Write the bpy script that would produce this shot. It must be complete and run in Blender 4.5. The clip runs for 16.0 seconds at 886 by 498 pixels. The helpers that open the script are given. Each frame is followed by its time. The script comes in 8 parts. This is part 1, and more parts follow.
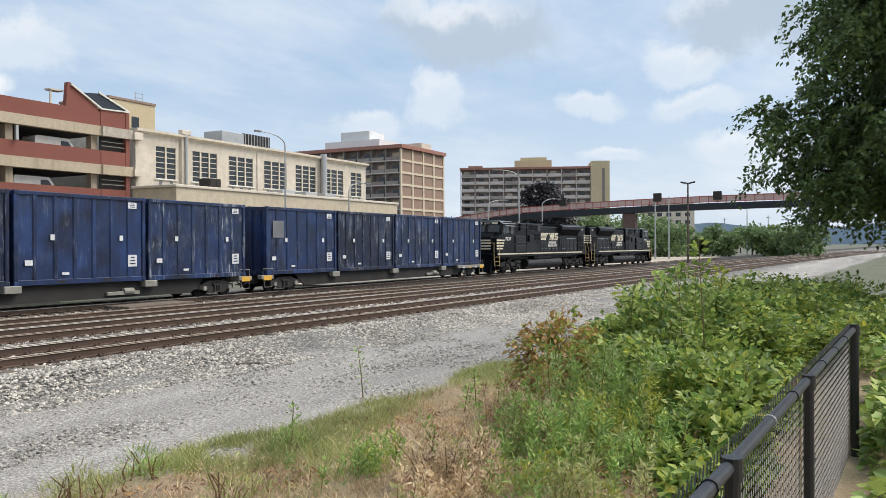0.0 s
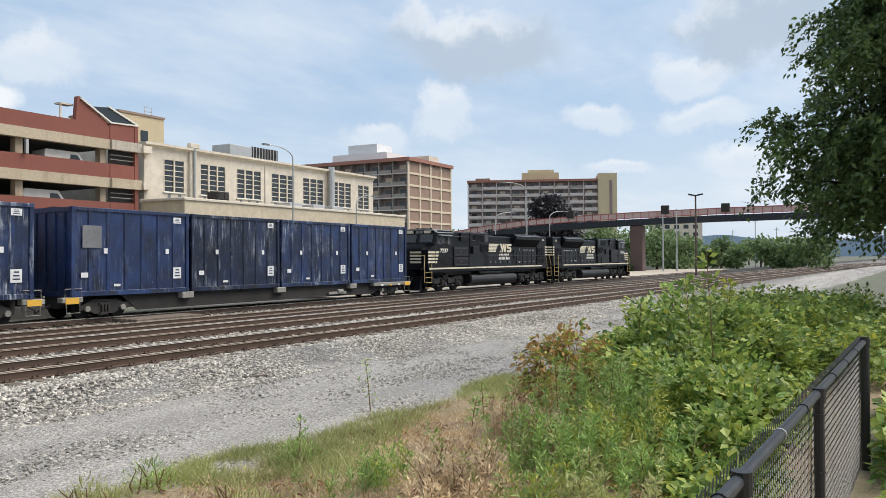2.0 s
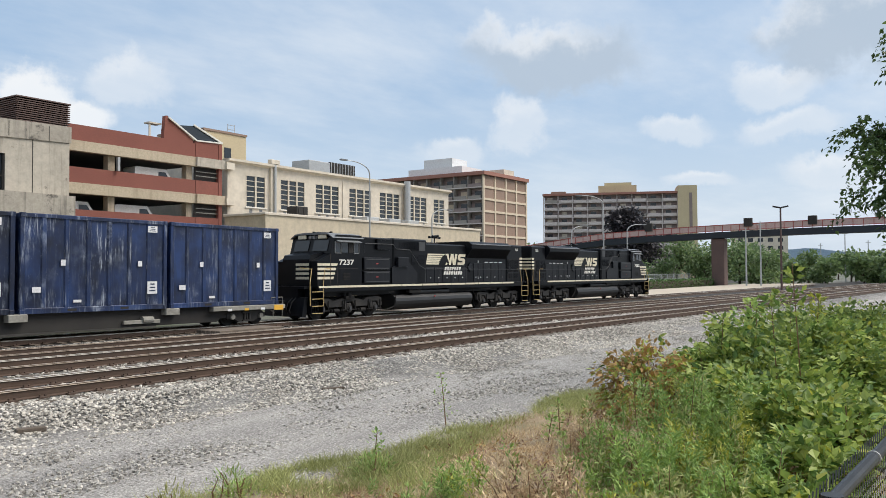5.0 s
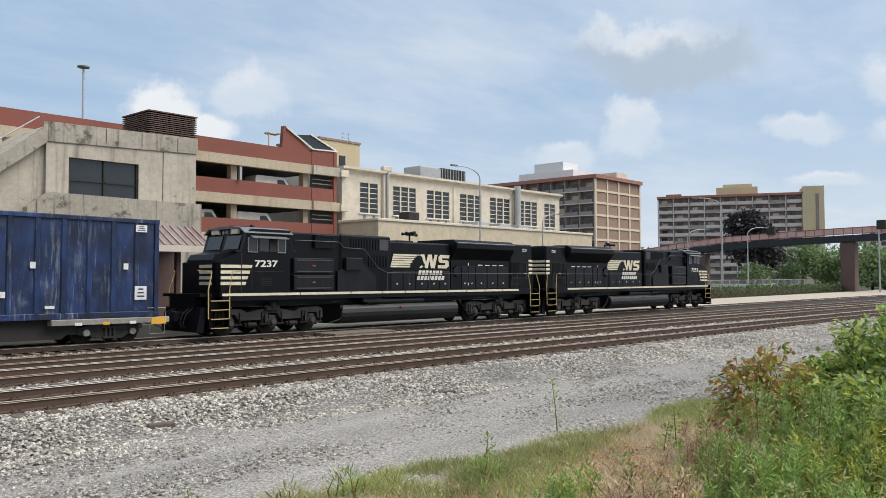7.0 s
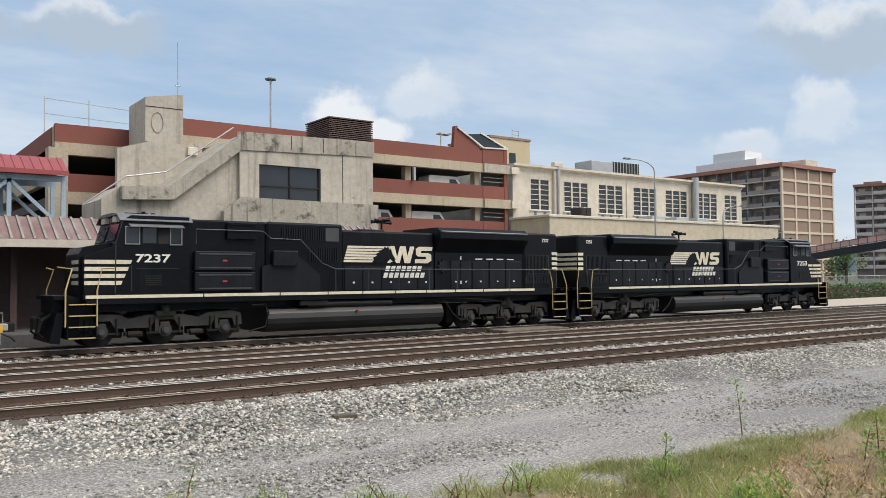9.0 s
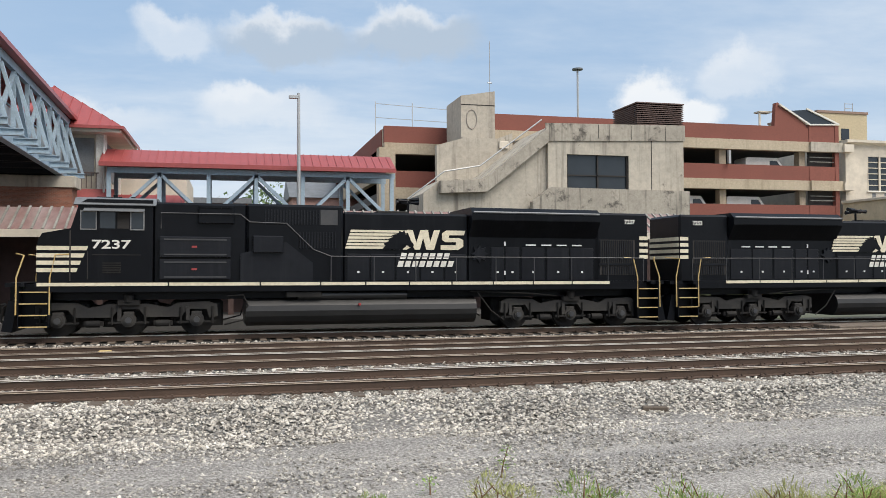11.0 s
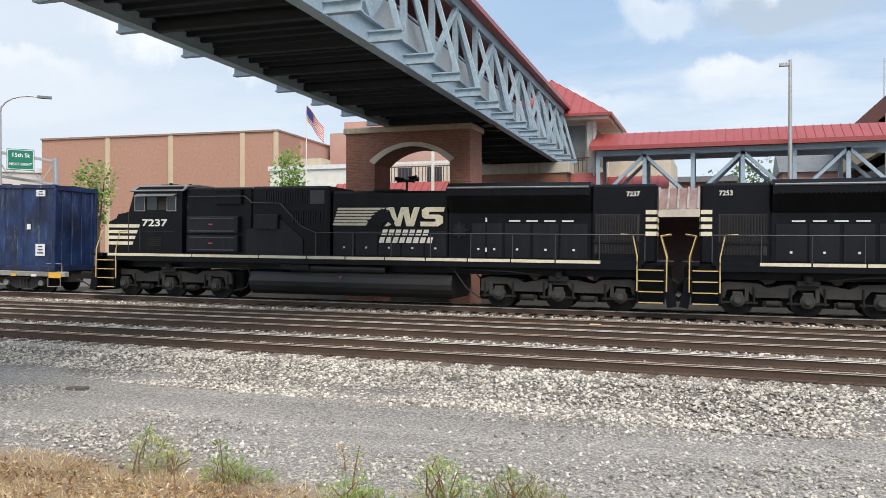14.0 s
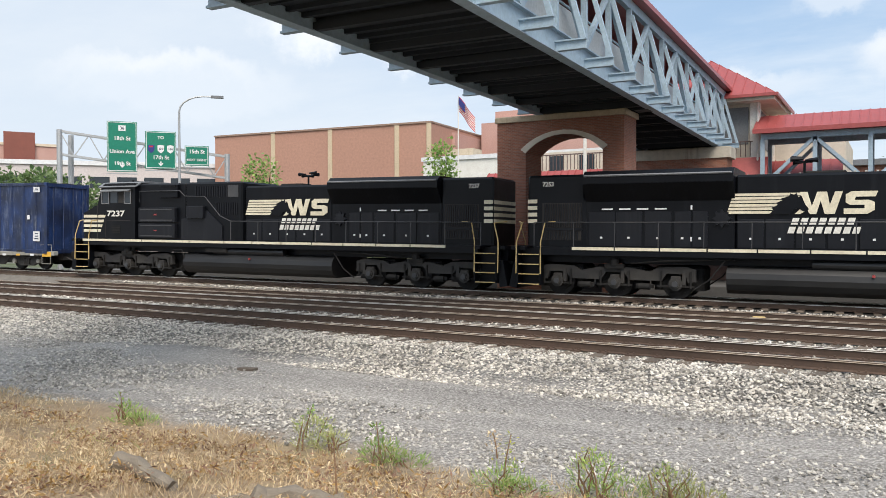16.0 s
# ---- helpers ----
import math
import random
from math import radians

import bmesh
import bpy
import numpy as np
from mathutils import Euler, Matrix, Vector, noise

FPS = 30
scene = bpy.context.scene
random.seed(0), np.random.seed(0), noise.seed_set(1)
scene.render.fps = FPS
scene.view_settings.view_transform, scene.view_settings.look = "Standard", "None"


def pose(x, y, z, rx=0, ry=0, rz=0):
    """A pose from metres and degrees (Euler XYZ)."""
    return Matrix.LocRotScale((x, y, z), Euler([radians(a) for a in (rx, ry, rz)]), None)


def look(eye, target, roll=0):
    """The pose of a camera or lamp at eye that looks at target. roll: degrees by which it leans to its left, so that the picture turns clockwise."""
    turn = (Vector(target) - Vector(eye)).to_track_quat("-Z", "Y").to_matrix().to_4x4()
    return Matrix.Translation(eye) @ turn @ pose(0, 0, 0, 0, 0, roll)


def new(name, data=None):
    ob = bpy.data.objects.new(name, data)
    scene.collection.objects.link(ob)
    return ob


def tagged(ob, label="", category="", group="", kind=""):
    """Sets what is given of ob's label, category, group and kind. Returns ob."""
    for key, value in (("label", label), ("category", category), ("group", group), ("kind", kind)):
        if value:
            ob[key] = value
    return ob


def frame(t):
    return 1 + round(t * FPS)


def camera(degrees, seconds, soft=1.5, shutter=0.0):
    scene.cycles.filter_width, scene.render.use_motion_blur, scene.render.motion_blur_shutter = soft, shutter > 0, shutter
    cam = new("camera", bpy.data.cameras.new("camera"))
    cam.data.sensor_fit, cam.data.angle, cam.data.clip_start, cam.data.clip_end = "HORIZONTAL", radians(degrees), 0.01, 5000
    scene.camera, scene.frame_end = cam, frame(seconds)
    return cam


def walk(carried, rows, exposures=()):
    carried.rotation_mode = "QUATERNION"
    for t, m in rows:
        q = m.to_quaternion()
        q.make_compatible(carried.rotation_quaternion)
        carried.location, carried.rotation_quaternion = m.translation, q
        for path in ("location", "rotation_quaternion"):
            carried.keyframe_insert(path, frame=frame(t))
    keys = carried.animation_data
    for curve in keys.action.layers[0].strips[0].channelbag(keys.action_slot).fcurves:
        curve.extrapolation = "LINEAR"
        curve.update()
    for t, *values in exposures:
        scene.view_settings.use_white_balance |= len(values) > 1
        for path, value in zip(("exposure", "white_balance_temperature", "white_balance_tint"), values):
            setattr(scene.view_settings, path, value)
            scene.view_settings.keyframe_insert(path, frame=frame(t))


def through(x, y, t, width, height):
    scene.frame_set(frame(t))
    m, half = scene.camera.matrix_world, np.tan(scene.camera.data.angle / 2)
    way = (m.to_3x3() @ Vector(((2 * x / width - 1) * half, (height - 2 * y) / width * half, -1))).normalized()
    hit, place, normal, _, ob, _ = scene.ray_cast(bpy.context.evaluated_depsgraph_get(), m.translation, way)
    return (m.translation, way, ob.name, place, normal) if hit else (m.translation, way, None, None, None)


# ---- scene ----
cam = camera(57.4, 16.0, soft=0.65)
EYE_Z = 2.0
PATH = [  # seconds, yaw, rx, roll: a hand-held turn on one spot
    (0.0, -62.0, 89.76, 0.31), (0.5, -61.98, 90.07, 0.22), (1.0, -61.9, 90.28, 0.23), (1.5, -61.75, 90.47, 0.28),
    (2.0, -61.48, 90.65, 0.38), (2.5, -61.08, 90.84, 0.47), (3.0, -60.53, 91.01, 0.51), (3.5, -59.76, 91.18, 0.52),
    (6.0, -52.6, 91.92, 0.12), (6.5, -50.5, 92.02, 0.12), (7.0, -48.35, 92.02, 0.18), (7.5, -45.95, 92.0, 0.21),
    (8.0, -43.27, 91.94, 0.33), (10.5, -21.05, 91.54, 0.49), (11.0, -14.69, 91.25, 0.33), (11.5, -7.92, 90.94, 0.13),
    (12.0, -1.74, 90.62, -0.07), (12.5, 4.04, 90.34, -0.23), (13.0, 9.23, 90.14, -0.24), (13.5, 13.9, 90.01, -0.21),
    (14.0, 18.61, 89.87, -0.05), (14.5, 22.47, 89.68, -0.08), (15.0, 25.6, 89.49, -0.07), (15.5, 27.92, 89.25, 0.06),
    (16.0, 29.29, 89.1, 0.09)]
walk(cam, [(t, pose(0, 0, EYE_Z, rx, ro, yaw)) for t, yaw, rx, ro in PATH], exposures=[(0.0, 0.13), (3.5, 0.1), (8.0, 0.0), (11.0, 0.07), (12.0, 0.14), (13.0, 0.19), (16.0, 0.24)])

# ---- light ----
SUN_AZ, SUN_EL = -142.0, 52.0      # azimuth counted to the left from +y


def heading(az, el):
    a, e = radians(az), radians(el)
    return Vector((-math.sin(a) * math.cos(e), math.cos(a) * math.cos(e), math.sin(e)))


sun = new("sun", bpy.data.lights.new("sun", "SUN"))
sun.data.energy, sun.data.angle, sun.data.color = 3.4, radians(44.0), (1.0, 0.92, 0.82)
sun.matrix_world = look((0, 0, 60), Vector((0, 0, 60)) - heading(SUN_AZ, SUN_EL))


class Nodes:
    """Short hand for a node tree."""

    def __init__(self, tree):
        self.t = tree
        tree.nodes.clear()

    def n(self, kind, ins=None, **kw):
        nd = self.t.nodes.new(kind)
        if "operation" in kw:
            nd.operation = kw["operation"]
        if "use_clamp" in kw:
            nd.use_clamp = kw["use_clamp"]
        if "data_type" in kw:
            nd.data_type = kw["data_type"]
        if "blend_type" in kw:
            nd.blend_type = kw["blend_type"]
        if "interpolation_type" in kw:
            nd.interpolation_type = kw["interpolation_type"]
        for k, v in (ins or {}).items():
            if isinstance(v, bpy.types.NodeSocket):
                self.t.links.new(v, nd.inputs[k])
            else:
                nd.inputs[k].default_value = v
        return nd

    def math(self, op, a, b=0.0, c=0.0, clamp=False):
        return self.n("ShaderNodeMath", {0: a, 1: b, 2: c}, operation=op, use_clamp=clamp).outputs[0]

    def mix(self, fac, a, b, kind="MIX"):
        m = self.n("ShaderNodeMix", data_type="RGBA", blend_type=kind)
        for i, v in ((0, fac), (6, a), (7, b)):
            if isinstance(v, bpy.types.NodeSocket):
                self.t.links.new(v, m.inputs[i])
            else:
                m.inputs[i].default_value = v if i == 0 or len(v) == 4 else (*v, 1)
        return m.outputs[2]

    def noise(self, vec, scale, detail=4.0, rough=0.55):
        return self.n("ShaderNodeTexNoise", {"Vector": vec, "Scale": scale, "Detail": detail, "Roughness": rough}).outputs[0]

    def ramp(self, fac, *stops):
        r = self.n("ShaderNodeValToRGB", {0: fac})
        el = r.color_ramp.elements
        while len(el) < len(stops):
            el.new(0.5)
        for e, (p, c) in zip(el, stops):
            e.position, e.color = p, (*c, 1) if len(c) == 3 else c
        return r.outputs[0]

    def step(self, v, lo, hi):
        return self.n("ShaderNodeMapRange", {0: v, 1: lo, 2: hi}, interpolation_type="SMOOTHSTEP").outputs[0]


def make_sky():
    w = bpy.data.worlds.new("sky")
    scene.world = w
    w.use_nodes = True
    k = Nodes(w.node_tree)
    air = k.n("ShaderNodeTexSky")
    air.sky_type, air.sun_disc, air.sun_elevation, air.sun_rotation = "NISHITA", False, radians(SUN_EL), radians(-SUN_AZ)
    air.air_density, air.dust_density, air.ozone_density = 1.0, 2.5, 1.0
    sky = air.outputs[0]
    d = k.n("ShaderNodeTexCoord").outputs["Generated"]
    xyz = k.n("ShaderNodeSeparateXYZ", {0: d})
    z = k.math("MAXIMUM", xyz.outputs[2], 0.0)
    den = k.math("ADD", z, 0.10)
    flat = k.n("ShaderNodeCombineXYZ", {0: k.math("DIVIDE", xyz.outputs[0], den), 1: k.math("DIVIDE", xyz.outputs[1], den), 2: 0.0}).outputs[0]
    # thin high veil, drawn out in bands
    warp = k.n("ShaderNodeMapping", {"Vector": flat, "Rotation": (0, 0, 0.5), "Scale": (0.6, 1.0, 1.0)}).outputs[0]
    veil = k.step(k.noise(warp, 0.7, 7.0, 0.62), 0.36, 0.74)
    base = k.mix(0.62, sky, (4.6, 6.55, 9.1))
    col = k.mix(k.math("MULTIPLY", veil, 0.66), base, (8.3, 8.7, 9.1))
    # haze towards the horizon, and a whiter sky to the left of the tracks
    hazy = k.n("ShaderNodeMapRange", {0: z, 1: 0.0, 2: 0.22, 3: 0.7, 4: 0.0}).outputs[0]
    col = k.mix(hazy, col, (7.6, 8.3, 9.0))
    left = k.step(k.math("MULTIPLY", xyz.outputs[0], -1.0), 0.1, 0.75)
    col = k.mix(k.math("MULTIPLY", left, 0.7), col, (6.9, 7.5, 8.2))
    # heaped clouds: azimuth, elevation, half widths in degrees
    puff = k.n("ShaderNodeVectorMath", {0: k.n("ShaderNodeTexNoise", {"Vector": d, "Scale": 13.0, "Detail": 10.0, "Roughness": 0.6}).outputs[1], 1: (0.5, 0.5, 0.5)}, operation="SUBTRACT").outputs[0]
    for az, el, w1, h1, dark in CLOUDS:
        c = heading(az, el)
        amp = 2.1 * math.sin(radians(h1)) + 0.03
        bent = k.n("ShaderNodeVectorMath", {0: puff, 1: (amp, amp, amp), 2: d}, operation="MULTIPLY_ADD").outputs[0]
        right = Vector((math.cos(radians(az)), math.sin(radians(az)), 0))
        up = right.cross(c) * -1
        up = up if up.z > 0 else -up
        a = k.n("ShaderNodeVectorMath", {0: bent, 1: right / math.sin(radians(w1))}, operation="DOT_PRODUCT").outputs["Value"]
        b = k.n("ShaderNodeVectorMath", {0: bent, 1: up / math.sin(radians(h1))}, operation="DOT_PRODUCT").outputs["Value"]
        front = k.n("ShaderNodeVectorMath", {0: d, 1: c}, operation="DOT_PRODUCT").outputs["Value"]
        r = k.math("SQRT", k.math("ADD", k.math("MULTIPLY", a, a), k.math("MULTIPLY", b, b)))
        mask = k.math("MULTIPLY", k.step(r, 1.15, 0.6), k.step(front, 0.5, 0.7))
        heavy = dark == GREY
        shade = k.step(k.math("ADD", b, k.math("MULTIPLY", a, -0.3)), 0.15 if heavy else 0.0, 1.05 if heavy else 0.9)
        tone = k.mix(shade, dark, (8.9, 9.05, 9.2))
        col = k.mix(k.math("MULTIPLY", mask, 0.6 if dark == PALE else 0.9), col, tone)
    bg = k.n("ShaderNodeBackground", {0: col, 1: 0.1})
    k.n("ShaderNodeOutputWorld", {0: bg.outputs[0]})


GREY, PALE, WHITE = (4.6, 5.5, 6.6), (7.3, 7.9, 8.6), (8.6, 8.9, 9.2)
CLOUDS = [(-63.8, 14.9, 6.0, 2.7, GREY), (-61.9, 10.4, 2.0, 2.1, PALE), (-72.4, 9.6, 2.6, 1.0, PALE), (-83.5, 15.5, 5.5, 4.0, GREY), (-78.6, 12.0, 3.6, 1.4, PALE),
          (-29.2, 11.0, 2.6, 2.0, WHITE), (-34.6, 12.7, 2.8, 1.8, PALE), (-32.2, 10.0, 2.4, 1.3, WHITE), (-79.5, 9.2, 3.4, 1.2, PALE), (-57.3, 8.6, 2.6, 1.1, PALE), (-74.0, 6.2, 2.4, 0.6, PALE), (-83.0, 6.5, 4.0, 1.2, PALE),
          (-2.4, 10.8, 5.4, 1.6, PALE), (-0.8, 11.2, 3.4, 1.3, PALE), (3.6, 15.4, 2.8, 1.6, PALE), (-4.0, 15.6, 5.0, 1.7, GREY), (-13.0, 16.0, 5.0, 1.8, GREY), (10.4, 9.6, 7.0, 1.3, PALE), (33.0, 15.0, 9.0, 3.2, WHITE), (47.0, 10.0, 8.0, 2.0, PALE)]
make_sky()


# ---- materials ----
def surface(name, colour, other=None, rough=0.7, metal=0.0, scale=1.0, fine=14.0, amount=0.5, bump=0.15, streak=0.0, streak_colour=None,
            island=0.0, per_object=0.0, spec=0.5, spots=None, dist=0.01, stretch=(1, 1, 1)):
    """A weathered surface: two tones at two scales, grain in the relief, and optional runs, spots and shifts from piece to piece."""
    m = bpy.data.materials.new(name)
    m.use_nodes = True
    k = Nodes(m.node_tree)
    co = k.n("ShaderNodeTexCoord").outputs["Object"]
    co = k.n("ShaderNodeMapping", {"Vector": co, "Scale": stretch}).outputs[0]
    other = other or tuple(c * 0.6 for c in colour)
    big = k.step(k.noise(co, scale, 5.0), 0.32, 0.7)
    small = k.noise(co, fine * scale, 4.0, 0.7)
    col = k.mix(k.math("MULTIPLY", big, amount), colour, other)
    col = k.mix(0.35, col, k.ramp(small, (0.3, tuple(c * 0.55 for c in colour)), (0.7, tuple(min(1, c * 1.35) for c in colour))))
    if streak:
        run = k.n("ShaderNodeMapping", {"Vector": co, "Scale": (3.2, 3.2, 0.16)}).outputs[0]
        col = k.mix(k.math("MULTIPLY", k.step(k.noise(run, scale * 1.6, 6.0, 0.65), 0.5, 0.74), streak), col, streak_colour or tuple(c * 0.4 for c in colour))
    if spots:
        sc, lo, hi, sp = spots
        col = k.mix(k.step(k.noise(co, sc, 6.0, 0.7), lo, hi), col, sp)
    if island or per_object:
        r = k.n("ShaderNodeNewGeometry").outputs["Random Per Island"] if island else k.n("ShaderNodeObjectInfo").outputs["Random"]
        f = k.n("ShaderNodeMapRange", {0: r, 3: 1 - (island or per_object), 4: 1 + (island or per_object)}).outputs[0]
        col = k.n("ShaderNodeVectorMath", {0: col, 3: f}, operation="SCALE").outputs[0]
    rg = k.n("ShaderNodeMapRange", {0: small, 3: max(0.02, rough - 0.12), 4: min(1, rough + 0.12)}).outputs[0]
    b = k.n("ShaderNodeBsdfPrincipled", {"Base Color": col, "Roughness": rg, "Metallic": metal, "Specular IOR Level": spec})
    if bump:
        h = k.math("ADD", small, k.noise(co, fine * scale * 3.5, 3.0))
        bp = k.n("ShaderNodeBump", {"Strength": bump, "Distance": dist, "Height": h})
        k.t.links.new(bp.outputs[0], b.inputs["Normal"])
    k.n("ShaderNodeOutputMaterial", {0: b.outputs[0]})
    return m


def glassy(name, colour=(0.02, 0.025, 0.03), rough=0.08):
    m = bpy.data.materials.new(name)
    m.use_nodes = True
    k = Nodes(m.node_tree)
    co = k.n("ShaderNodeTexCoord").outputs["Object"]
    col = k.mix(k.noise(co, 0.8, 3.0), colour, tuple(c * 1.8 for c in colour))
    b = k.n("ShaderNodeBsdfPrincipled", {"Base Color": col, "Roughness": rough, "IOR": 1.5})
    k.n("ShaderNodeOutputMaterial", {0: b.outputs[0]})
    return m


def leafy(name, light, dark, through=0.25, autumn=None):
    m = bpy.data.materials.new(name)
    m.use_nodes = True
    k = Nodes(m.node_tree)
    r = k.n("ShaderNodeNewGeometry").outputs["Random Per Island"]
    stops = [(0.0, dark), (0.55, tuple((a + b) / 2 for a, b in zip(light, dark))), (0.93, light)]
    if autumn:
        stops.append((0.97, autumn))
    col = k.ramp(r, *stops)
    co = k.n("ShaderNodeTexCoord").outputs["Object"]
    col = k.mix(k.math("MULTIPLY", k.step(k.noise(co, 0.7, 3.0), 0.35, 0.7), 0.5), col, tuple(c * 0.55 for c in dark))
    b = k.n("ShaderNodeBsdfPrincipled", {"Base Color": col, "Roughness": 0.5})
    tr = k.n("ShaderNodeBsdfTranslucent", {0: col})
    mixed = k.n("ShaderNodeMixShader", {0: through, 1: b.outputs[0], 2: tr.outputs[0]})
    k.n("ShaderNodeOutputMaterial", {0: mixed.outputs[0]})
    return m


def brickwork(name, colour, mortar, width=0.2, height=0.067):
    m = bpy.data.materials.new(name)
    m.use_nodes = True
    k = Nodes(m.node_tree)
    co = k.n("ShaderNodeTexCoord").outputs["Object"]
    s = k.n("ShaderNodeSeparateXYZ", {0: co})
    flat = k.n("ShaderNodeCombineXYZ", {0: k.math("ADD", s.outputs[0], s.outputs[1]), 1: s.outputs[2], 2: 0.0}).outputs[0]
    t = k.n("ShaderNodeTexBrick", {"Vector": flat, "Color1": (*colour, 1), "Color2": (*[c * 0.68 for c in colour], 1), "Mortar": (*mortar, 1), "Scale": 1.0,
                                   "Mortar Size": 0.006, "Brick Width": width, "Row Height": height})
    big = k.noise(co, 0.6, 5.0)
    col = k.mix(k.math("MULTIPLY", k.step(big, 0.4, 0.75), 0.5), t.outputs[0], tuple(c * 0.5 for c in colour))
    bp = k.n("ShaderNodeBump", {"Strength": 0.5, "Distance": 0.008, "Height": k.math("SUBTRACT", 1.0, t.outputs[1])})
    b = k.n("ShaderNodeBsdfPrincipled", {"Base Color": col, "Roughness": 0.85, "Normal": bp.outputs[0]})
    k.n("ShaderNodeOutputMaterial", {0: b.outputs[0]})
    return m


def container_paint(name, chalk=1.0, tint=1.0):
    """Blue container steel: scraped, chalky, with pale runs and rust at the bottom."""
    m = bpy.data.materials.new(name)
    m.use_nodes = True
    k = Nodes(m.node_tree)
    co0 = k.n("ShaderNodeTexCoord").outputs["Object"]
    rnd = k.n("ShaderNodeObjectInfo").outputs["Random"]
    co = k.n("ShaderNodeVectorMath", {0: co0, 1: k.n("ShaderNodeCombineXYZ", {0: k.math("MULTIPLY", rnd, 40.0), 1: 0.0, 2: k.math("MULTIPLY", rnd, 17.0)}).outputs[0]}, operation="ADD").outputs[0]
    blue = k.ramp(k.noise(co, 0.7, 4.0), *((p, tuple(c * tint for c in q)) for p, q in ((0.3, (0.0045, 0.0085, 0.026)), (0.52, (0.009, 0.025, 0.088)), (0.75, (0.018, 0.052, 0.175)))))
    run = k.n("ShaderNodeMapping", {"Vector": co, "Scale": (5.5, 5.5, 0.55)}).outputs[0]
    worn = k.step(k.noise(co, 0.45, 3.0), 0.45, 0.6)
    pale = k.math("MULTIPLY", k.step(k.noise(run, 1.5, 9.0, 0.74), 0.5, 0.7), k.math("ADD", k.math("MULTIPLY", worn, 0.9 * chalk), 0.08 * chalk))
    col = k.mix(pale, blue, (0.36, 0.40, 0.46))
    scr = k.n("ShaderNodeMapping", {"Vector": co, "Scale": (9.0, 9.0, 1.3)}).outputs[0]
    col = k.mix(k.math("MULTIPLY", k.step(k.noise(scr, 2.2, 7.0, 0.75), 0.63, 0.7), 0.7), col, (0.48, 0.53, 0.60))
    smear = k.n("ShaderNodeMapping", {"Vector": co, "Scale": (0.8, 0.8, 0.75)}).outputs[0]
    cloud = k.math("MULTIPLY", k.step(k.noise(smear, 1.3, 9.0, 0.7), 0.52, 0.74), k.math("ADD", k.math("MULTIPLY", worn, 0.45 * chalk), 0.12 * chalk))
    col = k.mix(cloud, col, (0.30, 0.345, 0.43))
    drt = k.step(k.noise(run, 0.8, 6.0), 0.55, 0.75)
    col = k.mix(k.math("MULTIPLY", drt, 0.5), col, (0.012, 0.014, 0.020))
    b = k.n("ShaderNodeBsdfPrincipled", {"Base Color": col, "Roughness": k.n("ShaderNodeMapRange", {0: pale, 3: 0.42, 4: 0.75}).outputs[0]})
    bp = k.n("ShaderNodeBump", {"Strength": 0.35, "Distance": 0.02, "Height": k.noise(co, 1.8, 4.0)})
    k.t.links.new(bp.outputs[0], b.inputs["Normal"])
    k.n("ShaderNodeOutputMaterial", {0: b.outputs[0]})
    return m


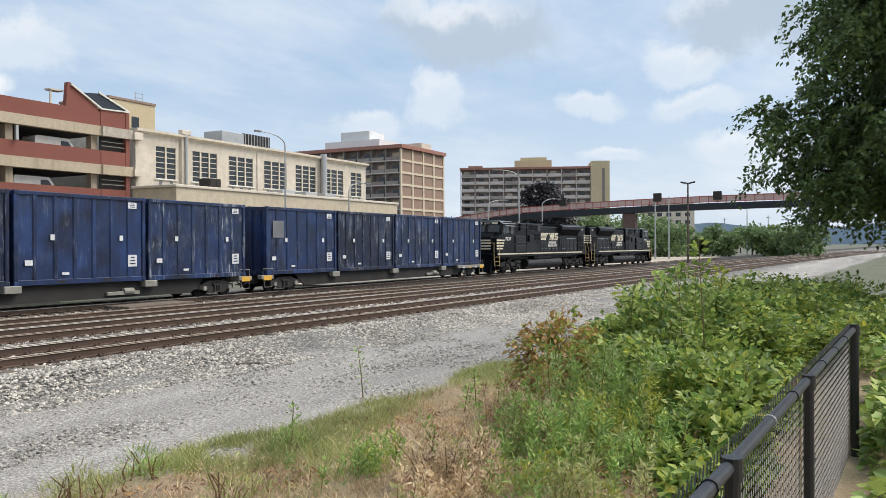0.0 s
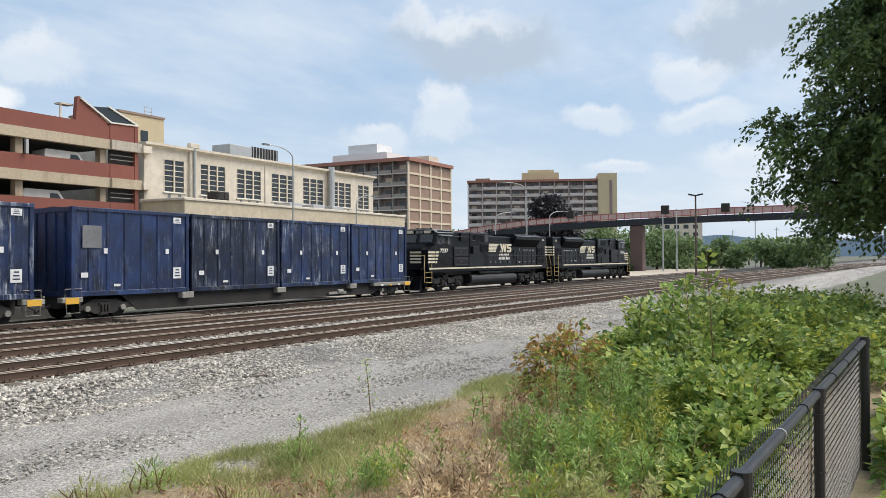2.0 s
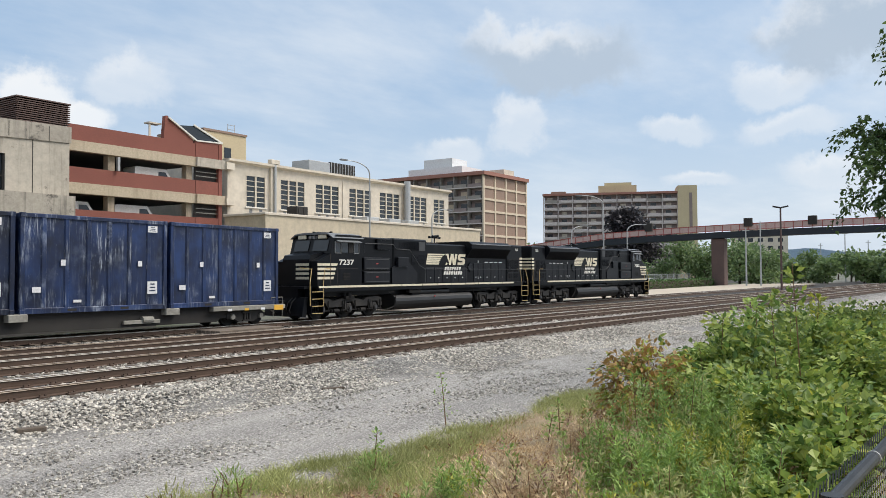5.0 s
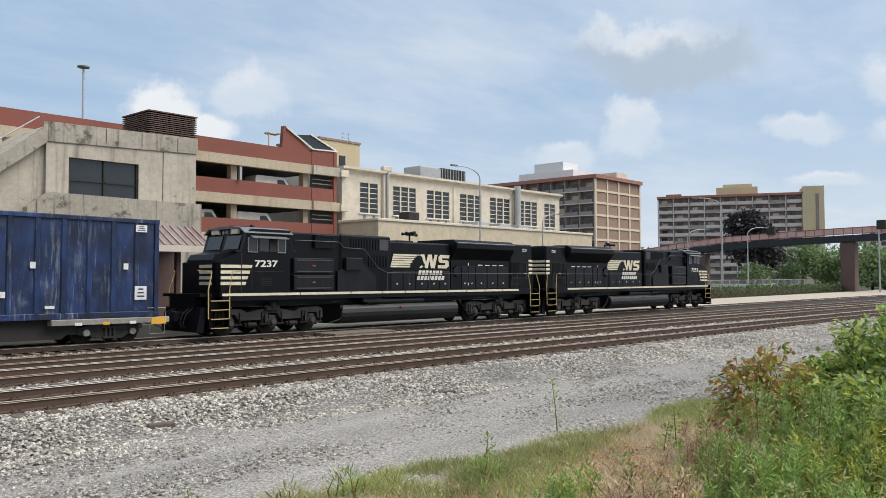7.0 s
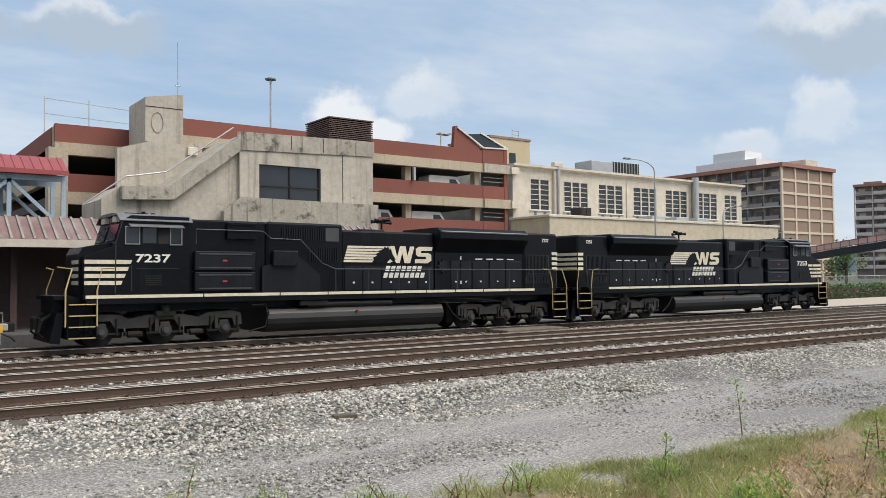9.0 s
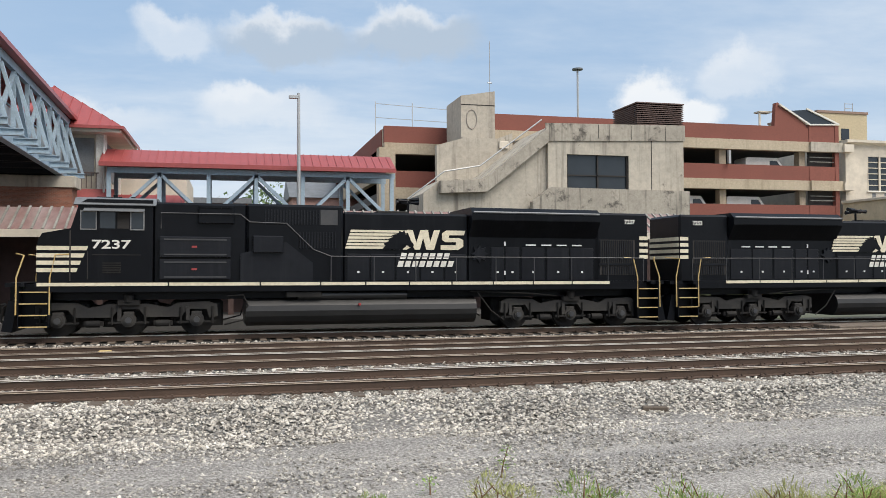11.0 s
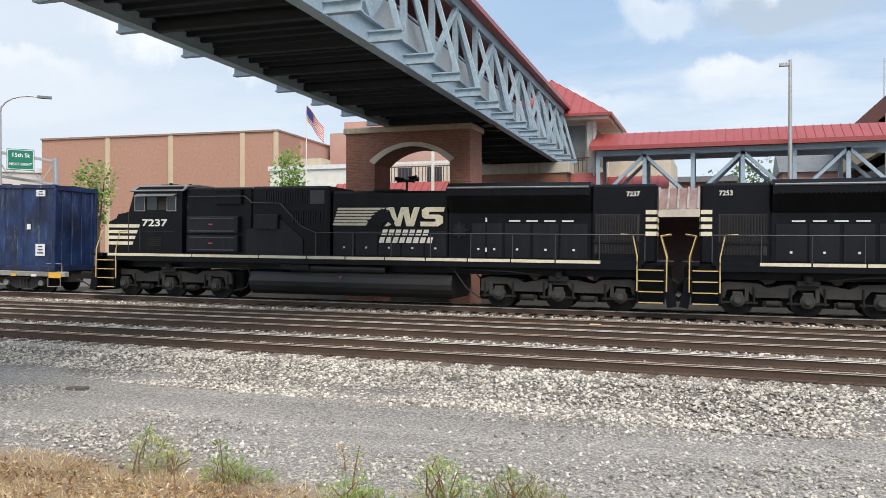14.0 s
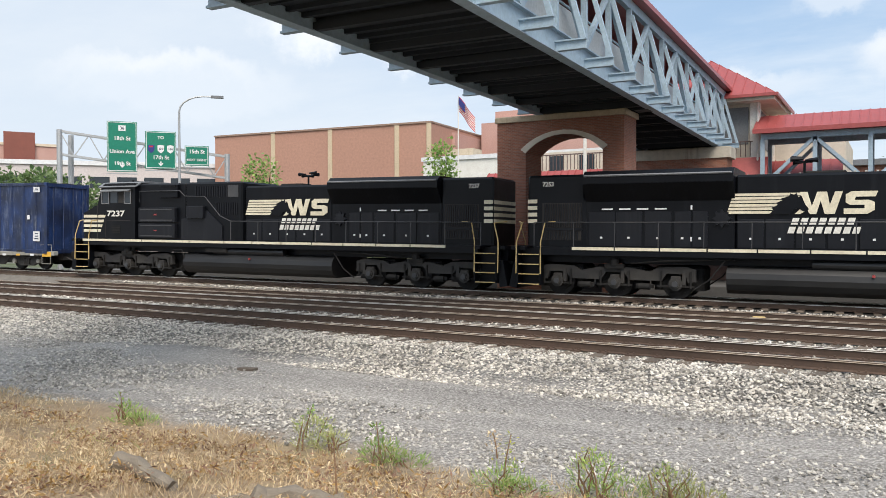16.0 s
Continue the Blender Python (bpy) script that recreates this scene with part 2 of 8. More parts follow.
def ground_cover(name):
    """One sheet: worn grass, gravel drive, ballast, cinders, by the way across the tracks."""
    m = bpy.data.materials.new(name)
    m.use_nodes = True
    k = Nodes(m.node_tree)
    co = k.n("ShaderNodeTexCoord").outputs["Object"]
    s = k.n("ShaderNodeSeparateXYZ", {0: co})
    v = k.math("ADD", s.outputs[1], k.math("MULTIPLY", s.outputs[0], 0.0511))
    wob = k.math("SUBTRACT", k.noise(co, 0.5, 4.0), 0.5)
    v = k.math("ADD", v, k.math("MULTIPLY", wob, 2.2))
    fine = k.noise(co, 27.0, 5.0, 0.78)
    mid = k.noise(co, 1.1, 5.0, 0.6)
    pebble = k.n("ShaderNodeTexVoronoi", {"Vector": co, "Scale": 17.0})
    lane = k.n("ShaderNodeMapping", {"Vector": co, "Rotation": (0, 0, 0.05), "Scale": (0.09, 1.0, 1.0)}).outputs[0]
    drive = k.ramp(k.noise(lane, 0.9, 6.0, 0.6), (0.34, (0.15, 0.138, 0.125)), (0.5, (0.245, 0.227, 0.205)), (0.66, (0.41, 0.384, 0.345)))
    drive = k.mix(0.55, drive, k.ramp(fine, (0.38, (0.05, 0.046, 0.042)), (0.5, (0.31, 0.29, 0.268)), (0.62, (0.78, 0.75, 0.70))))
    stone = k.ramp(pebble.outputs[0], (0.0, (0.52, 0.50, 0.46)), (0.3, (0.30, 0.285, 0.26)), (0.55, (0.04, 0.037, 0.034)))
    ball = k.mix(0.22, stone, k.ramp(mid, (0.3, (0.2, 0.18, 0.16)), (0.7, (0.5, 0.48, 0.44))))
    dirt = k.ramp(mid, (0.3, (0.15, 0.095, 0.062)), (0.5, (0.38, 0.27, 0.17)), (0.7, (0.20, 0.18, 0.085)))
    dirt = k.mix(0.4, dirt, k.ramp(fine, (0.3, (0.10, 0.075, 0.045)), (0.7, (0.5, 0.41, 0.26))))
    cinder = k.mix(k.noise(co, 3.0, 6.0), (0.085, 0.075, 0.066), (0.25, 0.23, 0.20))
    lawn = k.mix(k.noise(co, 0.3, 5.0), (0.06, 0.085, 0.03), (0.19, 0.18, 0.145))
    dirt = k.mix(k.step(s.outputs[0], 24.0, 32.0), dirt, lawn)
    col = k.mix(k.step(v, 6.9, 7.7), dirt, drive)
    col = k.mix(k.step(v, 11.5, 12.6), col, ball)
    col = k.mix(k.step(v, 16.4, 17.0), col, k.mix(0.45, ball, cinder))
    col = k.mix(k.step(v, 20.6, 21.6), col, cinder)
    # oily ballast, darkened further to paint in the shadow under the train
    oily_shade = k.mix(k.noise(co, 2.0, 6.0), (0.014, 0.013, 0.0125), (0.055, 0.050, 0.045))
    col = k.mix(k.step(v, 25.5, 27.0), col, oily_shade)
    far = k.ramp(k.noise(co, 0.05, 4.0), (0.4, (0.07, 0.09, 0.035)), (0.6, (0.17, 0.165, 0.15)))
    col = k.mix(k.step(v, 34.0, 38.0), col, far)
    h = k.math("ADD", k.math("MULTIPLY", pebble.outputs[0], 0.7), fine)
    bp = k.n("ShaderNodeBump", {"Strength": 0.6, "Distance": 0.03, "Height": h})
    b = k.n("ShaderNodeBsdfPrincipled", {"Base Color": col, "Roughness": 0.92, "Normal": bp.outputs[0]})
    k.n("ShaderNodeOutputMaterial", {0: b.outputs[0]})
    return m


M = dict(
    ground=ground_cover("ground_cover"),
    rail=surface("rail_rust", (0.105, 0.068, 0.049), (0.050, 0.035, 0.028), 0.8, 0.1, 0.6, 20, 0.7, 0.3),
    # worn heads, with the sky's glint painted into both pale tones
    head=surface("rail_head", (0.84, 0.78, 0.68), (0.7, 0.6, 0.48), 0.35, 0.2, 1.0, 8, 0.6, 0.05),
    dull=surface("rail_head_dull", (0.46, 0.37, 0.28), (0.64, 0.56, 0.46), 0.42, 0.2, 0.7, 8, 0.7, 0.05),
    tie=surface("tie_wood", (0.15, 0.12, 0.093), (0.075, 0.06, 0.05), 0.9, 0, 1.2, 18, 0.8, 0.5, per_object=0.35, stretch=(4, 1, 4)),
    stone=surface("ballast_stone", (0.54, 0.503, 0.445), (0.29, 0.262, 0.225), 0.9, 0, 0.5, 30, 0.7, 0.2, island=0.62),
    gravel=surface("gravel_stone", (0.47, 0.442, 0.395), (0.29, 0.27, 0.238), 0.9, 0, 0.5, 30, 0.7, 0.2, island=0.55),
    black=surface("loco_black", (0.0032, 0.0039, 0.0058), (0.008, 0.0090, 0.0118), 0.36, 0, 0.5, 10, 0.6, 0.05, 0.3, (0.019, 0.0205, 0.0240), spec=0.2),
    panel=surface("loco_panel_black", (0.0095, 0.0106, 0.0142), (0.017, 0.0185, 0.0225), 0.36, 0, 0.7, 10, 0.6, 0.05, 0.35, (0.031, 0.033, 0.038), spec=0.24),
    edge=surface("worn_black_edge", (0.045, 0.047, 0.052), (0.09, 0.088, 0.085), 0.5, 0.1, 1.0, 10, 0.6, 0.05),
    gear=surface("axle_box_grime", (0.034, 0.033, 0.033), (0.075, 0.069, 0.060), 0.7, 0, 1.2, 12, 0.8, 0.25, spec=0.25),
    grime=surface("running_gear_grime", (0.014, 0.0135, 0.0135), (0.036, 0.033, 0.029), 0.72, 0, 1.2, 12, 0.8, 0.25, spec=0.25),
    tank=surface("fuel_tank_black", (0.011, 0.0112, 0.012), (0.026, 0.025, 0.024), 0.45, 0, 0.6, 9, 0.7, 0.1),
    white=surface("white_paint", (0.78, 0.76, 0.70), (0.55, 0.5, 0.42), 0.55, 0, 1.2, 9, 0.5, 0.02),
    cream=surface("cream_stripe", (0.74, 0.68, 0.52), (0.5, 0.43, 0.3), 0.55, 0, 1.2, 9, 0.5, 0.02),
    yellow=surface("safety_yellow", (0.52, 0.36, 0.13), (0.72, 0.6, 0.35), 0.6, 0, 2.0, 9, 0.6, 0.05),
    amber=surface("reflector_yellow", (0.75, 0.42, 0.05), None, 0.5, 0, 2.0, 9, 0.3, 0.02),
    redpaint=surface("red_label", (0.33, 0.05, 0.05), None, 0.5, 0, 2.0, 9, 0.3, 0.02),
    silver=surface("silver_frame", (0.30, 0.30, 0.30), None, 0.4, 0.6, 2.0, 9, 0.4, 0.05),
    roofgrey=surface("cab_roof_grey", (0.20, 0.21, 0.22), (0.1, 0.1, 0.1), 0.55, 0.2, 1.0, 9, 0.6, 0.05),
    glass=glassy("dark_glass"),
    blue=container_paint("container_blue", 0.5, 0.95),
    blueclean=container_paint("container_blue_glossy", 0.3, 1.0),
    bluechalk=container_paint("container_blue_chalky", 1.3, 0.85),
    bluedull=container_paint("container_blue_dull", 1.0, 0.45),
    carbody=surface("spine_car_grime", (0.022, 0.020, 0.019), (0.05, 0.045, 0.039), 0.8, 0, 0.7, 10, 0.8, 0.2),
    cargrey=surface("car_frame_pale", (0.32, 0.31, 0.275), (0.10, 0.09, 0.075), 0.75, 0, 1.1, 9, 0.8, 0.1),
    label=surface("label_white", (0.74, 0.75, 0.76), (0.5, 0.5, 0.5), 0.6, 0, 2.0, 9, 0.5, 0.02),
    ink=surface("label_ink", (0.03, 0.04, 0.08), None, 0.6, 0, 2.0, 9, 0.3, 0.0),
    brick=surface("garage_brick", (0.245, 0.086, 0.064), (0.18, 0.064, 0.05), 0.88, 0, 0.25, 30, 0.6, 0.15, 0.25, (0.17, 0.07, 0.055)),
    pierbrick=brickwork("pier_brick", (0.34, 0.135, 0.085), (0.27, 0.21, 0.17)),
    tan=surface("concrete_tan", (0.50, 0.42, 0.31), (0.36, 0.29, 0.2), 0.88, 0, 0.3, 20, 0.7, 0.15, 0.5, (0.24, 0.19, 0.13)),
    concrete=surface("raw_concrete", (0.50, 0.455, 0.38), (0.35, 0.31, 0.255), 0.9, 0, 0.3, 9, 0.7, 0.1, 0.75, (0.12, 0.105, 0.09), spots=(0.9, 0.62, 0.72, (0.17, 0.15, 0.125))),
    stained=surface("stained_concrete", (0.44, 0.40, 0.335), (0.27, 0.245, 0.205), 0.92, 0, 0.45, 9, 0.9, 0.1, 0.95, (0.075, 0.068, 0.06), spots=(0.8, 0.54, 0.68, (0.10, 0.09, 0.078))),
    stucco=surface("white_facade", (0.64, 0.58, 0.485), (0.57, 0.505, 0.41), 0.85, 0, 0.15, 7, 0.6, 0.03, 0.2, (0.45, 0.40, 0.33)),
    yellowwall=surface("yellow_wall", (0.60, 0.50, 0.32), (0.5, 0.41, 0.27), 0.85, 0, 0.2, 30, 0.6, 0.1, 0.2, (0.4, 0.33, 0.22)),
    creamwall=surface("cream_wall", (0.58, 0.50, 0.37), (0.50, 0.43, 0.32), 0.85, 0, 0.2, 7, 0.6, 0.05, 0.2, (0.36, 0.32, 0.25)),
    # near-black for shaded openings, recesses and pockets; also rubber, seams and dark fittings
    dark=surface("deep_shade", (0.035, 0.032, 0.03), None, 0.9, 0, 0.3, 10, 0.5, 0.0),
    # deck grey darkened for the shade inside the garage
    deck=surface("shaded_deck_grey", (0.085, 0.082, 0.078), None, 0.9, 0, 0.3, 10, 0.5, 0.0),
    steel=surface("blue_grey_steel", (0.36, 0.46, 0.54), (0.29, 0.38, 0.45), 0.55, 0.1, 0.6, 10, 0.5, 0.05, 0.2, (0.14, 0.17, 0.19)),
    # bridge steel darkened to paint in the shade underneath; also the red footbridge girder
    under=surface("bridge_shade_steel", (0.024, 0.031, 0.041), (0.016, 0.020, 0.026), 0.7, 0.2, 0.5, 10, 0.6, 0.1),
    redroof=surface("red_metal_roof", (0.37, 0.085, 0.08), (0.30, 0.07, 0.068), 0.42, 0.1, 0.5, 8, 0.5, 0.03),
    oldroof=surface("rusty_platform_roof", (0.21, 0.11, 0.095), (0.40, 0.34, 0.32), 0.6, 0.1, 0.8, 8, 0.8, 0.05, stretch=(1, 0.2, 1)),
    copper=surface("brown_panel_wall", (0.44, 0.245, 0.18), (0.38, 0.21, 0.155), 0.85, 0, 0.1, 30, 0.5, 0.05),
    pinkbrick=surface("pink_brick_far", (0.52, 0.32, 0.27), (0.42, 0.24, 0.20), 0.9, 0, 0.3, 20, 0.6, 0.1),
    beige=surface("beige_pilaster", (0.58, 0.47, 0.33), None, 0.85, 0, 0.3, 20, 0.3, 0.05),
    aptbrown=surface("flat_panel_brown", (0.31, 0.215, 0.165), (0.26, 0.175, 0.135), 0.85, 0, 0.2, 20, 0.5, 0.05),
    aptpale=surface("balcony_pale", (0.60, 0.54, 0.52), (0.50, 0.44, 0.42), 0.85, 0, 0.2, 20, 0.5, 0.05),
    aptcream=surface("flat_grid_cream", (0.66, 0.55, 0.42), (0.55, 0.46, 0.36), 0.85, 0, 0.2, 20, 0.4, 0.05),
    aptgrey=surface("balcony_grey", (0.33, 0.30, 0.27), (0.2, 0.19, 0.18), 0.85, 0, 0.2, 20, 0.5, 0.05),
    aptred=surface("roof_edge_red", (0.36, 0.17, 0.13), None, 0.8, 0, 0.3, 20, 0.4, 0.05),
    aptdark=surface("balcony_recess", (0.24, 0.19, 0.18), (0.33, 0.26, 0.24), 0.6, 0, 0.4, 12, 0.7, 0.0),
    sign=surface("sign_green", (0.004, 0.20, 0.125), None, 0.45, 0, 1.0, 9, 0.3, 0.0),
    signwhite=surface("sign_white", (0.8, 0.82, 0.8), None, 0.45, 0, 1.0, 9, 0.2, 0.0),
    galv=surface("galvanised_steel", (0.48, 0.49, 0.49), (0.38, 0.38, 0.38), 0.45, 0.5, 0.8, 12, 0.5, 0.05),
    pole=surface("lamp_pole_grey", (0.42, 0.43, 0.43), None, 0.5, 0.3, 0.8, 12, 0.4, 0.05),
    bridgered=surface("footbridge_red", (0.36, 0.07, 0.06), None, 0.6, 0, 0.6, 12, 0.4, 0.05),
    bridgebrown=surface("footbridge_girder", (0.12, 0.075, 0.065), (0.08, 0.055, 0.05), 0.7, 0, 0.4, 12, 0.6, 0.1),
    chain=surface("black_fence_vinyl", (0.012, 0.013, 0.015), (0.03, 0.03, 0.032), 0.42, 0, 6.0, 9, 0.5, 0.05),
    toprail=surface("fence_top_rail", (0.022, 0.027, 0.034), (0.05, 0.055, 0.06), 0.42, 0.1, 6.0, 9, 0.5, 0.05),
    bark=surface("bark", (0.085, 0.062, 0.045), (0.045, 0.034, 0.026), 0.95, 0, 3.0, 12, 0.7, 0.8, dist=0.03),
    stem=surface("dry_stem", (0.22, 0.13, 0.07), (0.12, 0.07, 0.045), 0.9, 0, 3.0, 12, 0.6, 0.2),
    bush=leafy("bush_leaf", (0.55, 0.64, 0.16), (0.10, 0.19, 0.04), 0.38),
    dryleaf=leafy("browning_leaf", (0.60, 0.37, 0.13), (0.30, 0.19, 0.07), 0.3),
    rustleaf=leafy("rusty_weed", (0.46, 0.27, 0.17), (0.19, 0.105, 0.07), 0.3),
    yellowleaf=leafy("yellow_green_leaf", (0.60, 0.56, 0.09), (0.28, 0.36, 0.06), 0.35),
    treeleaf=leafy("feathery_leaf", (0.19, 0.285, 0.085), (0.05, 0.09, 0.032), 0.32),
    weed=leafy("weed_leaf", (0.46, 0.62, 0.17), (0.17, 0.30, 0.07), 0.35),
    drygrass=leafy("dry_grass", (0.93, 0.77, 0.50), (0.46, 0.315, 0.185), 0.35),
    greengrass=leafy("green_grass", (0.60, 0.60, 0.25), (0.30, 0.33, 0.12), 0.35),
    hedge=leafy("hedge_leaf", (0.12, 0.23, 0.05), (0.05, 0.11, 0.025), 0.25),
    farleaf=leafy("far_tree_leaf", (0.27, 0.37, 0.14), (0.11, 0.18, 0.075), 0.35),
    darkleaf=leafy("dark_purple_leaf", (0.085, 0.075, 0.085), (0.04, 0.04, 0.045), 0.15),
    # blue distance haze is mixed into this woodland colour
    hill=surface("hazy_hill_woods", (0.30, 0.40, 0.52), (0.27, 0.365, 0.47), 0.95, 0, 0.01, 30, 0.6, 0.0),
    paving=surface("platform_paving", (0.50, 0.43, 0.34), (0.42, 0.36, 0.28), 0.9, 0, 0.2, 20, 0.5, 0.1),
    asphalt=surface("asphalt", (0.09, 0.088, 0.085), (0.13, 0.125, 0.12), 0.9, 0, 0.2, 30, 0.6, 0.2),
    flagred=surface("flag_red", (0.5, 0.03, 0.05), None, 0.7, 0, 2.0, 9, 0.3, 0.0),
    flagblue=surface("flag_blue", (0.03, 0.04, 0.2), None, 0.7, 0, 2.0, 9, 0.3, 0.0),
    carpaint=surface("car_paint_silver", (0.4, 0.42, 0.44), None, 0.3, 0.5, 1.0, 9, 0.3, 0.0),
    palerail=surface("pale_pink_railing", (0.55, 0.40, 0.37), None, 0.7, 0, 0.6, 12, 0.4, 0.05),
    wood=surface("weathered_wood", (0.26, 0.22, 0.17), (0.14, 0.115, 0.09), 0.9, 0, 3.0, 12, 0.7, 0.5, stretch=(1, 5, 5)),
)


# ---- mesh building ----
class G:
    """Gathers the faces of one mesh."""

    def __init__(self):
        self.v, self.f = [], []

    def add(self, verts, faces):
        o = len(self.v)
        self.v += [tuple(p) for p in verts]
        self.f += [tuple(i + o for i in f) for f in faces]
        return self

    def box(self, x0, x1, y0, y1, z0, z1):
        x0, x1, y0, y1, z0, z1 = min(x0, x1), max(x0, x1), min(y0, y1), max(y0, y1), min(z0, z1), max(z0, z1)
        return self.add([(x, y, z) for z in (z0, z1) for x, y in ((x0, y0), (x1, y0), (x1, y1), (x0, y1))],
                        [(3, 2, 1, 0), (4, 5, 6, 7), (0, 1, 5, 4), (1, 2, 6, 5), (2, 3, 7, 6), (3, 0, 4, 7)])

    def slab(self, x0, x1, y0, y1, z0, z1, c=0.02):
        """A box with chamfered upright and top edges."""
        p = lambda i: [(x0 + i, y0 + c), (x0 + c, y0 + i), (x1 - c, y0 + i), (x1 - i, y0 + c), (x1 - i, y1 - c), (x1 - c, y1 - i), (x0 + c, y1 - i), (x0 + i, y1 - c)]
        rings = [(0, z0), (0, z1 - c), (c, z1)]
        vs = [(x, y, z) for i, z in rings for x, y in p(i)]
        fs = [(8 * r + j, 8 * r + (j + 1) % 8, 8 * r + 8 + (j + 1) % 8, 8 * r + 8 + j) for r in range(2) for j in range(8)]
        return self.add(vs, fs + [tuple(range(7, -1, -1)), tuple(range(16, 24))])

    def prism(self, poly, axis, a, b):
        """A flat outline drawn out along an axis; the outline takes the two other axes in order."""
        n = len(poly)
        put = {"x": lambda p, t: (t, p[0], p[1]), "y": lambda p, t: (p[0], t, p[1]), "z": lambda p, t: (p[0], p[1], t)}[axis]
        return self.add([put(p, t) for t in (a, b) for p in poly],
                        [tuple(range(n)), tuple(range(2 * n - 1, n - 1, -1))] + [(i, n + i, n + (i + 1) % n, (i + 1) % n) for i in range(n)])

    def tube(self, path, r, seg=8, taper=None):
        """A round bar along a path of points."""
        path = [Vector(p) for p in path]
        o = len(self.v)
        for i, p in enumerate(path):
            d = (path[min(i + 1, len(path) - 1)] - path[max(i - 1, 0)]).normalized()
            a = d.orthogonal().normalized() if abs(d.z) > 0.99 else d.cross(Vector((0, 0, 1))).normalized()
            b = d.cross(a)
            rr = r if taper is None else r + (taper - r) * i / (len(path) - 1)
            self.v += [tuple(p + (a * math.cos(2 * math.pi * j / seg) + b * math.sin(2 * math.pi * j / seg)) * rr) for j in range(seg)]
        for i in range(len(path) - 1):
            self.f += [(o + i * seg + j, o + i * seg + (j + 1) % seg, o + (i + 1) * seg + (j + 1) % seg, o + (i + 1) * seg + j) for j in range(seg)]
        e = o + (len(path) - 1) * seg
        self.f += [tuple(o + j for j in range(seg - 1, -1, -1)), tuple(e + j for j in range(seg))]
        return self

    def disc(self, cx, cy, cz, r, half, seg=20, axis="y"):
        a = {"y": Vector((0, half, 0)), "x": Vector((half, 0, 0)), "z": Vector((0, 0, half))}[axis]
        c = Vector((cx, cy, cz))
        return self.tube([c - a, c + a], r, seg)

    def beam(self, p, q, w, h=None):
        """A square bar between two points."""
        p, q, h = Vector(p), Vector(q), h or w
        d = (q - p).normalized()
        a = d.cross(Vector((0, 0, 1)))
        a = Vector((1, 0, 0)) if a.length < 1e-3 else a.normalized()
        b = a.cross(d).normalized()
        vs = [e + a * (w / 2 * i) + b * (h / 2 * j) for e in (p, q) for i, j in ((-1, -1), (1, -1), (1, 1), (-1, 1))]
        return self.add(vs, [(3, 2, 1, 0), (4, 5, 6, 7), (0, 1, 5, 4), (1, 2, 6, 5), (2, 3, 7, 6), (3, 0, 4, 7)])

    def mesh(self, name, mats, smooth=False):
        me = bpy.data.meshes.new(name)
        me.from_pydata(self.v, [], self.f)
        for m in (mats if isinstance(mats, (list, tuple)) else [mats]):
            me.materials.append(m)
        bm = bmesh.new()
        bm.from_mesh(me)
        bmesh.ops.recalc_face_normals(bm, faces=bm.faces)
        bm.to_mesh(me)
        bm.free()
        if smooth:
            me.shade_smooth()
        return me


def part(name, g, material, parent=None, label="", smooth=False):
    """One mesh object, under its thing or part where one is given."""
    ob = new(name, g.mesh(name, material, smooth))
    ob.parent = parent
    return tagged(ob, label)


def thing(name, label, category, group="", at=(0, 0, 0), rz=0):
    ob = new(name)
    ob.empty_display_size = 0.3
    ob.matrix_basis = pose(*at, 0, 0, rz)
    return tagged(ob, label, category, group)


def lettering(name, text, size, m, material, parent, slant=0.0):
    """Letters of the built-in font as a thin mesh; they lie in x, z and face -y."""
    cu = bpy.data.curves.new(name, "FONT")
    cu.body, cu.size, cu.align_x, cu.align_y, cu.extrude, cu.shear, cu.offset = text, size, "CENTER", "CENTER", 0.006, slant, 0.022 * size
    tmp = bpy.data.objects.new(name, cu)
    me = bpy.data.meshes.new_from_object(tmp)
    bpy.data.objects.remove(tmp)
    bpy.data.curves.remove(cu)
    me.materials.clear()
    me.materials.append(material)
    me.transform(m @ pose(0, 0, 0, 90, 0, 0))
    ob = new(name, me)
    ob.parent = parent
    return ob


# ---- the ground and the tracks ----
def near_line(a, x):
    """The two front tracks and the siding: straight, leaning a little towards the camera on the far right."""
    return a - 0.0511 * x - 0.0000875 * x * x


def main_line(x):
    return 29.1 + 0.027 * x - 0.00066 * x * x + 0.000002 * x ** 3


def main_slope(x):
    return 0.027 - 0.00132 * x + 0.000006 * x * x


def main_z(x):
    x = max(-45, min(47, x))
    return -0.22 - 0.0085 * x + 0.00009 * x * x


def main_grade(x):
    return -0.0085 + 0.00018 * x if -45 < x < 47 else 0.0


def ground_z(x, y):
    v = y + 0.0511 * x + 0.0000875 * x * x
    za = float(np.interp(v, [-50, 0.8, 2.5, 6.6, 11.4, 12.2, 13.3, 20.3, 21.6], [0.05, 0.02, -0.12, -0.5, -0.5, -0.44, -0.21, -0.2, -0.29]))
    w = y - main_line(max(-70, min(150, x)))
    zb = main_z(max(-60, min(160, x))) - 0.22
    if w > 3.5:
        zb += (-0.75 - zb) * min(1, (w - 3.5) / 4)
    if v < 24.2 and w < -2.2:
        return za
    if w >= -2.2:
        return zb
    f = (v - 24.2) / max(0.05, (v - 24.2) + (-2.2 - w))
    return za + (zb - za) * f


